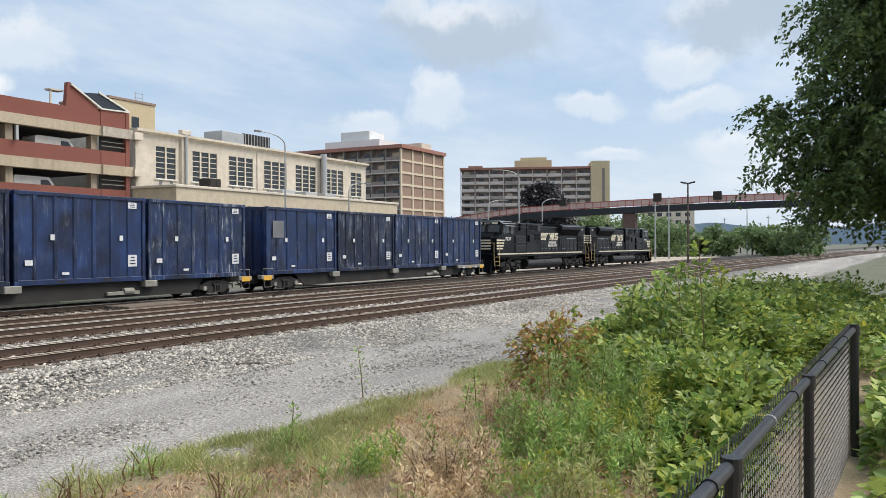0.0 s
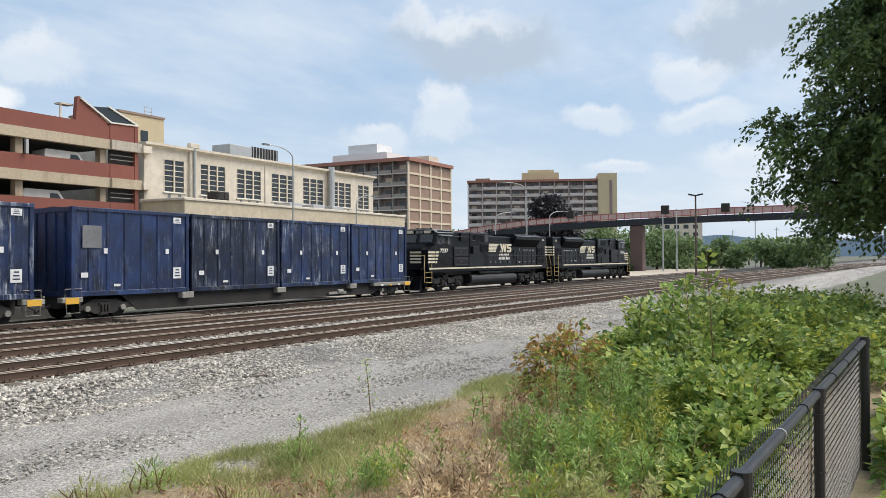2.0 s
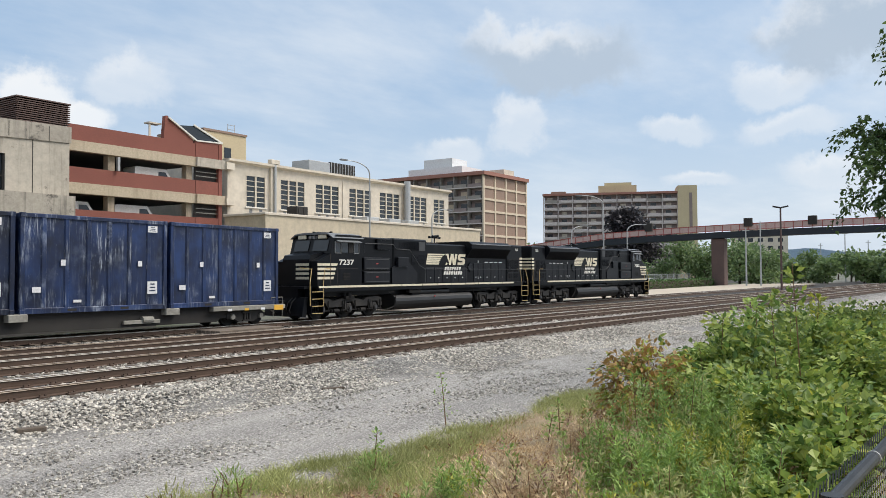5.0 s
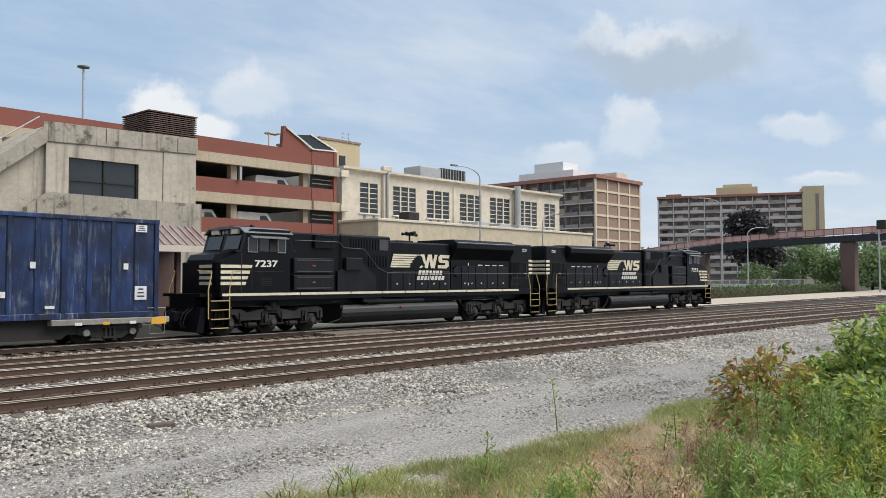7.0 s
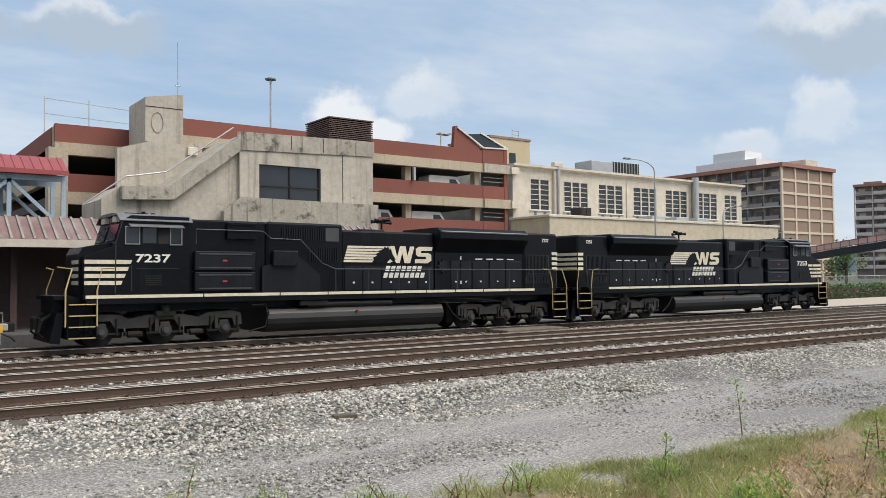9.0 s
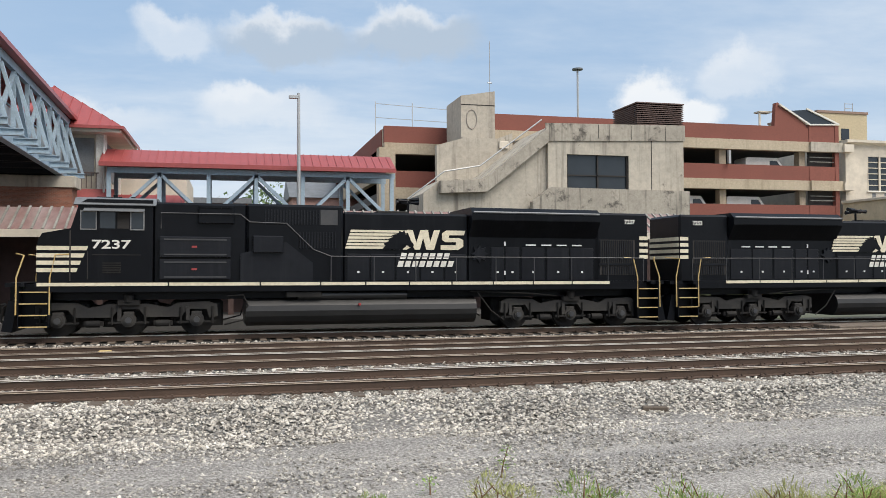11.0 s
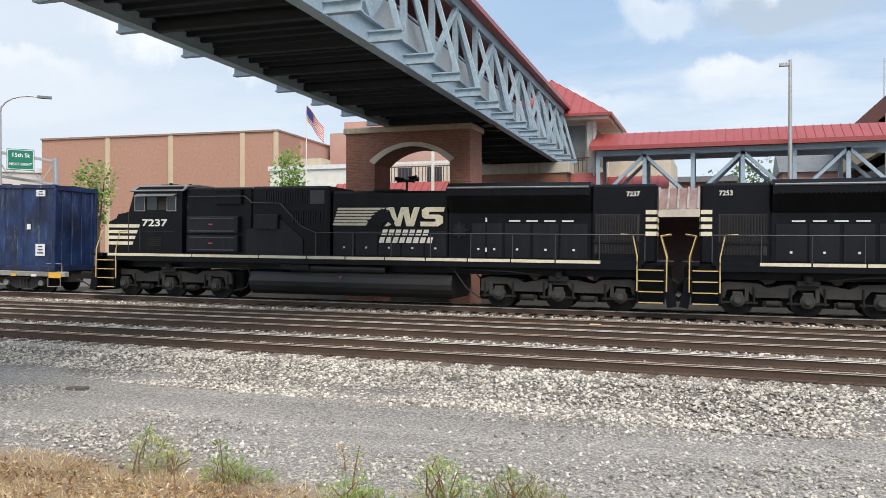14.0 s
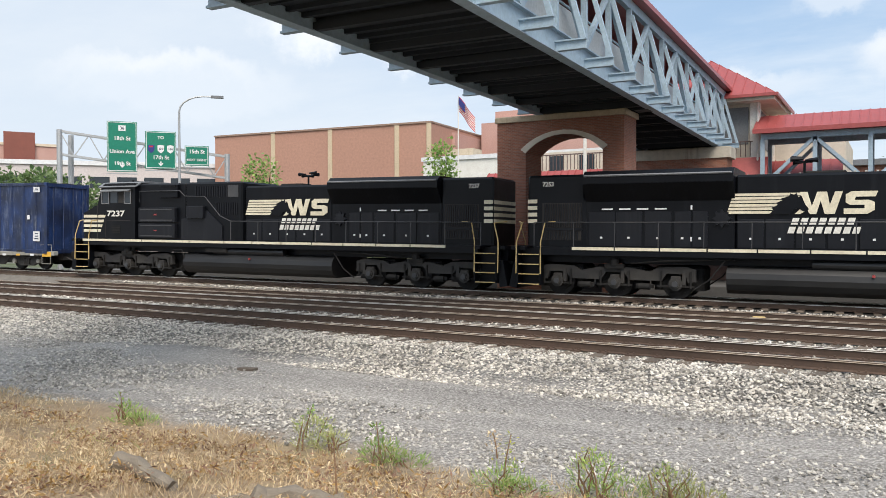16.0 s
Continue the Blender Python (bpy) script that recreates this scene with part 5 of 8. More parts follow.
def build_stair_house():
    """Raw concrete stair house: a big window, a sloping stair wing and a tall stair tower behind."""
    st = thing("stair_house", "streaked raw concrete stair house with a large dark window", "building")
    Y = 58.0
    part("wall", G().prism([(23.6, -0.7), (23.6, 12.7), (25.17, 12.72), (25.17, -0.7)], "y", Y, Y + 9), M["concrete"], st)
    for x0, x1, ya, z0, z1 in ((30.43, 35.3, Y, -0.7, 13.0), (25.17, 30.43, Y, -0.7, 7.73), (25.17, 30.43, Y, 10.66, 12.9), (25.17, 30.43, Y + 7, 7.73, 10.66)):
        part("wall_panel", G().box(x0, x1, ya, Y + 9, z0, z1), M["concrete"], st)
    part("stair_parapet", G().prism([(15.0, 8.35), (18.3, 8.5), (23.55, 12.6), (23.55, 11.5), (18.6, 7.6), (15.0, 7.45)], "y", Y - 0.3, Y + 0.28), M["stained"], st, "stained sloping concrete parapet")
    part("coping", G().prism([(23.4, 12.55), (23.4, 13.0), (35.4, 13.25), (35.4, 12.0), (23.4, 11.6)], "y", Y - 0.1, Y - 0.004), M["stained"], st, "stained concrete coping")
    part("stair_wing", G().prism([(13.8, -0.7), (13.8, 7.45), (15.2, 8.5), (18.3, 8.6), (23.6, 12.7), (23.6, -0.7)], "y", Y + 0.3, Y + 6), M["concrete"], st, "sloping concrete stair wing")
    part("stair_rail", G().tube([(12.6, Y + 0.2, 7.0), (15.4, Y + 0.2, 9.1), (18.2, Y + 0.2, 9.6), (23.2, Y + 0.2, 13.3)], 0.06, 6), M["galv"], st)
    part("lower_wing", G().prism([(22.1, -0.7), (22.1, 6.9), (23.6, 8.0), (35.4, 7.9), (35.4, -0.7)], "y", Y - 0.7, Y - 0.02), M["stained"], st, "lower stained concrete parapet")
    w = part("window", G().box(25.2, 30.4, Y + 0.25, Y + 0.3, 7.75, 10.64), M["glass"], st, "large dark window")
    g = G().box(25.17, 30.43, Y + 0.12, Y + 0.25, 9.0, 9.1).box(27.75, 27.88, Y + 0.12, Y + 0.25, 7.73, 10.66)
    part("window_frame", g.box(25.17, 25.3, Y + 0.1, Y + 0.25, 7.73, 10.66).box(30.3, 30.43, Y + 0.1, Y + 0.25, 7.73, 10.66), M["dark"], w)
    for z in (12.0, 7.5):
        part("joint", G().box(23.7, 35.25, Y - 0.012, Y + 0.0, z - 0.03, z + 0.03), M["dark"], st)
    part("joint", G().box(32.4, 32.46, Y - 0.014, Y + 0.0, 7.8, 12.9), M["dark"], st)
    # stair tower
    part("tower", G().prism([(18.1, -0.7), (18.1, 15.9), (21.0, 16.4), (21.0, -0.7)], "y", Y + 5, Y + 9.5), M["concrete"], st, "tall concrete stair tower")
    part("tower_wing", G().prism([(15.9, -0.7), (15.9, 11.7), (18.1, 12.35), (18.11, 12.4), (21.0, 12.4), (22.3, 12.9), (22.3, -0.7)], "y", Y + 4.4, Y + 5.0), M["concrete"], st)
    for z in (15.2, 12.45):
        part("tower_joint", G().box(18.12, 20.98, Y + 4.98, Y + 4.997, z - 0.03, z + 0.03), M["dark"], st)
    for x in (27.8, 30.6, 33.6):
        part("joint", G().box(x, x + 0.05, Y - 0.112, Y - 0.1, 11.95, 13.05), M["dark"], st)
    part("wall_lamp", G().slab(21.1, 21.9, Y + 4.2, Y + 4.4, 11.6, 12.2, 0.04), M["stucco"], st)
    part("tower_mark", G().tube([(19.0 + 0.45 * math.cos(a * 0.52), Y + 4.97, 14.0 + 0.8 * math.sin(a * 0.52)) for a in range(13)], 0.03, 5), M["aptgrey"], st)
    part("aerial", G().tube([(20.9, Y + 6, 16.3), (20.9, Y + 6, 20.8)], 0.035, 5).tube([(20.7, Y + 6, 17.3), (21.1, Y + 6, 17.3)], 0.05, 5), M["galv"], st)
    # louvred vent house on the roof
    ve = thing("roof_vent", "brown louvred vent house on the stair house roof", "vent")
    part("core", G().box(31.4, 35.1, Y + 0.25, Y + 4.0, 13.15, 14.9), M["dark"], ve)
    for i in range(11):
        z = 13.2 + i * 0.155
        part("louvre", G().slab(31.2, 35.35, Y, Y + 4.2, z, z + 0.07, 0.01), M["bridgebrown"], ve)
    part("cap", G().slab(31.15, 35.4, Y - 0.05, Y + 4.25, 14.92, 15.02, 0.02), M["bridgebrown"], ve)
    return st


def window_bank(name, parent, x0, x1, y, z0, z1, panes, rows):
    """A tall industrial window in a pale frame: every pane is a mesh of its own."""
    w = part(name, G().box(x0, x1, y + 0.2, y + 0.25, z0, z1), M["aptdark"], parent)
    pw = (x1 - x0) / panes
    for i in range(panes):
        a = x0 + i * pw
        for r in range(rows):
            h = (z1 - z0) / rows
            part("pane", G().box(a + 0.1, a + pw - 0.1, y + 0.1, y + 0.13, z0 + r * h + 0.045, z0 + (r + 1) * h - 0.045), M["glass"], w)
        g = G().box(a, a + 0.1, y - 0.02, y + 0.15, z0, z1).box(a + pw - 0.1, a + pw, y - 0.02, y + 0.15, z0, z1)
        for r in range(rows + 1):
            z = z0 + r * (z1 - z0) / rows
            g.box(a + 0.1, a + pw - 0.1, y + 0.02, y + 0.12, z - 0.04, z + 0.04)
        part("window_frame", g, M["stucco"], w, "pale window frame")
    return w


def build_white_building():
    wb = thing("white_building", "long white industrial building with tall paned windows", "building")
    Y = 68.0
    groups = [(62.2, 65.2, 2), (67.5, 71.6, 3), (73.4, 77.8, 3), (79.7, 84.3, 3), (86.0, 90.6, 3), (92.5, 97.2, 3), (98.9, 101.9, 2)]
    edge = 59.6
    for x0, x1, n in groups:
        wall_box("wall", wb, "stucco", edge, x0, Y, Y + 0.6, -0.7, 12.9)
        wall_box("wall", wb, "stucco", x0, x1, Y, Y + 0.6, -0.7, 6.2)
        wall_box("wall", wb, "stucco", x0, x1, Y, Y + 0.6, 8.6, 9.4)
        window_bank("window", wb, x0, x1, Y, 9.4, 12.9, n, 6)
        window_bank("window", wb, x0, x1, Y, 6.2, 8.6, n, 5)
        part("sill", G().slab(x0 - 0.1, x1 + 0.1, Y - 0.15, Y + 0.02, 9.27, 9.4, 0.02), M["white"], wb)
        for i in range(n):
            xx = x0 + (x1 - x0) * (i + 0.5) / n
            part("sill_stain", G().box(xx - 0.22, xx + 0.22, Y - 0.006, Y + 0.0, 8.65, 9.2), M["roofgrey"], wb, "grey patch under the window")
        edge = x1
    wall_box("wall", wb, "stucco", edge, 103.0, Y, Y + 0.6, -0.7, 12.9)
    wall_box("upper_wall", wb, "stucco", 59.6, 103.0, Y, Y + 0.6, 12.9, 14.1)
    wall_box("side_wall", wb, "stucco", 102.4, 103.0, Y + 0.6, Y + 40, -0.7, 14.1)
    wall_box("side_wall", wb, "stucco", 59.6, 60.2, Y + 0.6, Y + 40, -0.7, 14.1)
    wall_box("roof", wb, "deck", 60.2, 102.4, Y + 0.6, Y + 40, 13.6, 13.8)
    part("cornice", G().prism([(Y - 0.55, 14.2), (Y - 0.55, 14.45), (Y + 0.6, 14.45), (Y + 0.6, 13.8), (Y - 0.003, 13.8), (Y - 0.003, 14.0)], "x", 59.4, 103.2), M["stucco"], wb, "moulded cornice")
    for x in (65.7, 78.4, 91.2):
        part("pilaster", G().slab(x, x + 1.0, Y - 0.35, Y + 0.02, -0.7, 14.6, 0.05).slab(x - 0.2, x + 1.2, Y - 0.6, Y + 0.02, 14.5, 15.0, 0.05) if x < 70 else G().slab(x, x + 0.5, Y - 0.12, Y + 0.02, -0.7, 13.8, 0.03), M["stucco"], wb)
    for x in (66.2,):
        part("downpipe", G().tube([(x, Y - 0.5, 14.4), (x, Y - 0.5, 6.0)], 0.16, 8), M["galv"], wb)
    part("flue", G().disc(91.6, Y - 0.6, 11.4, 0.45, 3.4, 14, "z"), M["galv"], wb, "silver flue pipe")
    part("attic", G().box(61.5, 68.0, Y + 8, Y + 18, 13.8, 16.4), M["white"], wb, "white attic storey")
    part("attic_rail", G().beam((61.5, Y + 8, 17.0), (68.0, Y + 8, 17.0), 0.1).beam((61.5, Y + 8, 16.7), (68.0, Y + 8, 16.7), 0.1), M["white"], wb)
    un = thing("roof_unit", "grey air conditioning units on the flat roof", "air conditioner")
    part("casing", G().slab(75.5, 79.5, Y + 3, Y + 6, 14.4, 16.4, 0.05), M["galv"], un)
    part("coil", G().box(79.5, 84.5, Y + 3, Y + 6, 14.9, 16.5), M["dark"], un)
    for i in range(9):
        part("fin", G().box(79.6 + i * 0.56, 79.7 + i * 0.56, Y + 2.9, Y + 3.0, 14.9, 16.5), M["galv"], un)
    part("stand", G().box(75.6, 84.4, Y + 3.2, Y + 5.8, 13.8, 14.4), M["galv"], un)
    tw = thing("yellow_tower", "plain yellow stair tower beside the white building", "building")
    part("wall", G().box(59.7, 65.9, Y + 4.0, Y + 12, -0.7, 18.0), M["yellowwall"], tw)
    part("coping", G().box(59.6, 66.0, Y + 3.9, Y + 12.1, 18.0, 18.25), M["aptbrown"], tw)
    part("window", G().box(62.6, 63.6, Y + 3.96, Y + 4.0, 15.2, 16.4), M["glass"], tw)
    part("roof_ladder", G().beam((64.0, Y + 5, 18.2), (64.0, Y + 5, 19.4), 0.06).beam((65.0, Y + 5, 18.2), (65.0, Y + 5, 19.4), 0.06).beam((64.0, Y + 5, 19.3), (65.0, Y + 5, 19.3), 0.06).beam((64.0, Y + 5, 18.8), (65.0, Y + 5, 18.8), 0.06), M["galv"], tw)
    lw = thing("low_building", "low cream flat-roofed building in front of the white one", "building")
    part("wall", G().box(57.5, 99.0, 60.0, 66.0, -0.7, 7.9), M["creamwall"], lw)
    part("parapet", G().slab(57.3, 99.2, 59.85, 66.1, 7.9, 8.15, 0.05), M["stucco"], lw)
    for x in (76.0, 80.5, 84.5):
        part("roof_box", G().slab(x, x + 2.4, 62, 64, 8.1, 8.8, 0.05), M["galv"], lw)
    part("roof_unit", G().slab(62.5, 64.2, 60.5, 62, 8.15, 9.1, 0.05).box(62.7, 63.3, 60.45, 60.5, 8.35, 8.95).box(63.45, 64.0, 60.45, 60.5, 8.35, 8.95), M["dark"], lw)
    return wb


def build_flats():
    """The two blocks of flats: one with a cream grid end and balconies, one long and far."""
    f1 = thing("apartment_block", "tan apartment block with a cream grid end wall and dark balconies", "building", "apartment blocks")
    x0, x1, y0, y1, top, n = 193.0, 218.0, 115.6, 154.0, 29.2, 9
    part("core", G().box(x0 + 1.6, x1 - 0.3, y0 + 0.3, y1, -1, top), M["aptdark"], f1)
    h = 3.4
    for i in range(n):
        z = top - h * (i + 1)
        for j in range(4):
            a = x0 + (x1 - x0) * j / 4
            part("panel", G().box(a + 0.45, a + 5.85, y0 + 0.12, y0 + 0.29, z + 0.35, z + h - 0.25), M["aptbrown"], f1)
        part("band", G().box(x0, x1, y0 - 0.1, y0 + 0.3, z - 0.25, z + 0.35), M["aptcream"], f1)
        part("balcony_slab", G().box(x0 - 0.3, x0 + 1.7, y0 + 0.3, y1, z - 0.15, z + 0.12), M["aptpale"], f1)
        for j in range(8):
            b = y0 + 0.9 + j * 4.7
            part("balcony_rail", G().box(x0 - 0.28, x0 - 0.2, b, b + 4.2, z + 0.12, z + 1.1), M["aptgrey"] if (i + j) % 3 else M["aptdark"], f1)
            part("window", G().box(x0 + 1.5, x0 + 1.58, b + 0.8, b + 2.9, z + 0.5, z + 2.4), M["glass"] if (i * 3 + j) % 4 else M["aptcream"], f1)
    for j in range(5):
        a = x0 + (x1 - x0) * j / 4
        part("mullion", G().box(a - 0.35, a + 0.35, y0 - 0.12, y0 + 0.28, -1, top), M["aptcream"], f1)
    for j in range(9):
        b = y0 + 0.4 + j * 4.7
        part("fin", G().box(x0 - 0.25, x0 + 1.6, b - 0.12, b + 0.12, -1, top), M["aptgrey"], f1)
    part("roof_edge", G().box(x0 - 0.8, x1 + 0.6, y0 - 0.7, y1 + 0.6, top, top + 1.0), M["aptred"], f1)
    part("penthouse", G().box(195, 206, 124, 143, top + 1.0, top + 3.3), M["label"], f1)
    part("penthouse", G().box(196, 204, 128, 138, top + 3.3, top + 6.0), M["label"], f1)
    part("penthouse", G().box(207, 213, 117, 123, top + 1.0, top + 3.0), M["stucco"], f1)
    # the far long block, built in its own axes
    ang = math.degrees(math.atan2(102.9 - 152.9, 324.1 - 303.7))
    f2 = thing("apartment_block", "long far apartment block with white balcony rows", "building", "apartment blocks", (303.7, 152.9, 0), ang)
    L, top, h = 54.0, 33.6, 3.05
    part("core", G().box(0.3, L, 1.7, 14, -1, top), M["aptdark"], f2)
    for i in range(10):
        z = top - h * (i + 1)
        part("balcony_slab", G().box(0, L, 0.1, 1.75, z - 0.15, z + 0.15), M["aptpale"], f2)
        for j in range(9):
            a = 0.4 + j * 6.0
            part("balcony_rail", G().box(a, a + 5.3, 0.0, 0.12, z + 0.15, z + 1.2), M["aptpale"] if (i * 5 + j * 3) % 7 else M["aptgrey"], f2)
            part("window", G().box(a + 1.0, a + 3.2, 1.6, 1.68, z + 0.6, z + 2.4), M["glass"] if (i + j) % 3 else M["stucco"], f2)
    for j in range(10):
        part("fin", G().box(j * 6.0 - 0.15, j * 6.0 + 0.15, 0.02, 1.7, -1, top), M["aptpale"], f2)
    part("roof_edge", G().box(-0.4, L + 0.2, -0.4, 14.3, top, top + 0.9), M["aptred"], f2)
    part("end_tower", G().box(L, L + 7.5, -1.0, 14, -1, top + 3.0), M["yellowwall"], f2, "plain yellow end tower")
    part("slot", G().box(L + 4.4, L + 5.6, -1.1, -0.98, 1, top), M["aptdark"], f2)
    part("penthouse", G().box(22.5, 38, 3, 12, top + 0.9, top + 4.0), M["yellowwall"], f2)
    part("penthouse", G().box(25, 36, 5, 11, top + 4.0, top + 5.4), M["yellowwall"], f2)
    part("penthouse", G().box(3, 9, 3, 10, top + 0.9, top + 2.0), M["aptbrown"], f2)
    lowb = thing("far_block", "small pale block beside the long apartment house", "building", "", (338.0, 84.0, 0), -68)
    part("wall", G().box(0, 20, 0, 12, -1, 20), M["stucco"], lowb)
    for i in range(5):
        for j in range(5):
            part("window", G().box(1 + j * 3.8, 3 + j * 3.8, -0.05, 0.0, 4 + i * 3.2, 5.6 + i * 3.2), M["glass"], lowb)


# ---- bridges and station ----
def build_covered_bridge():
    """Steel pedestrian bridge: plate chords, vertical and crossed truss members, cross beams with brackets, red roof."""
    br = thing("covered_footbridge", "blue-grey steel covered footbridge with a red roof", "bridge", "", (-11.2, 30, 0), 1.3)
    W, z0, zt, ya, yb = 2.35, 7.3, 10.9, -36.0, 23.0
    # floor, ribs and cross beams carry the bridge's own shade in their colour
    part("floor_deck", G().box(-W + 0.15, W - 0.15, ya, yb, z0 + 0.32, z0 + 0.5), M["under"], br, "ribbed underside coloured dark for its shade")
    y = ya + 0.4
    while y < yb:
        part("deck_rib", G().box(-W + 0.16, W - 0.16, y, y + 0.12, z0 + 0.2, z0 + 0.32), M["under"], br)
        y += 0.62
    for s in (-1, 1):
        part("bottom_chord", G().box(s * (W - 0.12), s * W, ya, yb, z0, z0 + 0.62), M["steel"], br)
        for za, zb in ((z0 - 0.03, z0), (z0 + 0.62, z0 + 0.66)):
            part("flange", G().box(s * (W - 0.2), s * (W + 0.14), ya, yb, za, zb), M["steel"], br)
        part("top_chord", G().box(s * (W - 0.14), s * (W + 0.06), ya, yb, zt - 0.35, zt), M["steel"], br)
        part("eave", G().box(s * (W + 0.1), s * (W + 0.42), ya, yb, zt + 0.02, zt + 0.22), M["redroof"], br, "red metal eave")
        y, k = ya + 1.28, 0
        bay = 2.68
        while y < yb - 0.5:
            part("post", G().box(s * (W - 0.1), s * (W + 0.08), y - 0.09, y + 0.09, z0 + 0.66, zt - 0.35), M["steel"], br)
            part("diagonal", G().beam((s * W, y, z0 + 0.7), (s * W, y + bay, zt - 0.4), 0.16) if k % 2 else G().beam((s * W, y, zt - 0.4), (s * W, y + bay, z0 + 0.7), 0.16), M["steel"], br)
            part("bracket", G().box(s * W, s * (W + 0.95), y - 0.1, y + 0.1, z0 + 0.04, z0 + 0.1).box(s * W, s * (W + 0.95), y - 0.02, y + 0.02, z0 + 0.1, z0 + 0.3).box(s * W, s * (W + 0.95), y - 0.1, y + 0.1, z0 + 0.3, z0 + 0.34), M["steel"], br)
            part("strut", G().beam((s * (W + 0.85), y, z0 + 0.34), (s * (W + 0.1), y, zt - 0.6), 0.14), M["steel"], br)
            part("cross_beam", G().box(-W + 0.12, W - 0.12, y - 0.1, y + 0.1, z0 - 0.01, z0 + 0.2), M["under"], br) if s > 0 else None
            y += bay
            k += 1
        part("screen", G().box(s * (W - 0.32), s * (W - 0.28), ya, yb, z0 + 0.66, z0 + 1.75), M["galv"], br, "pale ribbed side screen")
        part("handrail", G().tube([(s * (W - 0.3), ya, z0 + 1.85), (s * (W - 0.3), yb, z0 + 1.85)], 0.04, 6), M["steel"], br)
    part("roof", G().prism([(-W - 0.4, zt + 0.2), (0, zt + 1.25), (W + 0.4, zt + 0.2), (W + 0.4, zt + 0.1), (0, zt + 1.1), (-W - 0.4, zt + 0.1)], "y", ya, yb), M["redroof"], br, "red metal roof")
    for y in np.arange(ya + 0.3, yb, 0.6):
        part("roof_seam", G().beam((-W - 0.4, y, zt + 0.23), (0, y, zt + 1.28), 0.05).beam((0, y, zt + 1.28), (W + 0.4, y, zt + 0.23), 0.05), M["redroof"], br)
    # the brick pier with its arch
    pi = thing("bridge_pier", "red brick bridge pier with an arched opening and pale trim", "pier")
    x0, x1, y0, y1, zt2 = -15.7, -9.9, 33.0, 34.8, 7.05
    cx, half, spring, rise = -12.56, 1.75, 5.65, 0.75
    R = (half * half + rise * rise) / (2 * rise)
    arc = [(cx + half * math.cos(math.pi * (1 - i / 14)), 0) for i in range(15)]
    arc = [(x, spring + math.sqrt(max(0, R * R - (x - cx) ** 2)) - (R - rise)) for x, _ in arc]
    part("wall", G().prism([(x0, -0.7), (x0, zt2), (x1, zt2), (x1, -0.7), (cx + half, -0.7)] + arc[::-1] + [(cx - half, -0.7)], "y", y0, y1), M["pierbrick"], pi)
    rim = [(cx + (x - cx) * 1.13, spring + (z - spring) * 1.03 + 0.16) for x, z in arc]
    part("arch_trim", G().prism(arc + rim[::-1], "y", y0 - 0.08, y0 - 0.003), M["stucco"], pi, "pale arch trim")
    part("cap", G().slab(x0 - 0.1, x1 + 0.1, y0 - 0.1, y1 + 0.1, zt2, zt2 + 0.26, 0.04), M["tan"], pi, "stone cap")
    for x in (-13.4, -9.0 - 0.35):
        part("bearing", G().box(x - 0.3, x + 0.3, y0 + 0.5, y1 - 0.5, zt2 + 0.26, 7.26), M["under"], pi)
    lo = thing("bridge_pier", "low brick pier under the footbridge's station end", "pier")
    part("wall", G().box(-15.5, -8.6, 49.0, 50.6, -0.7, 6.55), M["pierbrick"], lo)
    part("cap", G().slab(-15.7, -8.4, 48.9, 50.7, 6.55, 7.2, 0.05), M["concrete"], lo)


def gable_roof(name, parent, x0, x1, y0, y1, z0, z1, mat, seam=0.5):
    """A ridge along x; seams are ribs of their own."""
    ym = (y0 + y1) / 2
    r = part(name, G().prism([(y0, z0), (ym, z1), (y1, z0), (y1, z0 - 0.12), (ym, z1 - 0.12), (y0, z0 - 0.12)], "x", x0, x1), M[mat], parent)
    for x in np.arange(x0 + 0.2, x1, seam):
        part("seam", G().beam((x, y0, z0 + 0.02), (x, ym, z1 + 0.02), 0.05 if mat != "oldroof" else 0.09), M[mat] if mat != "oldroof" else M["cargrey"], r)
    return r


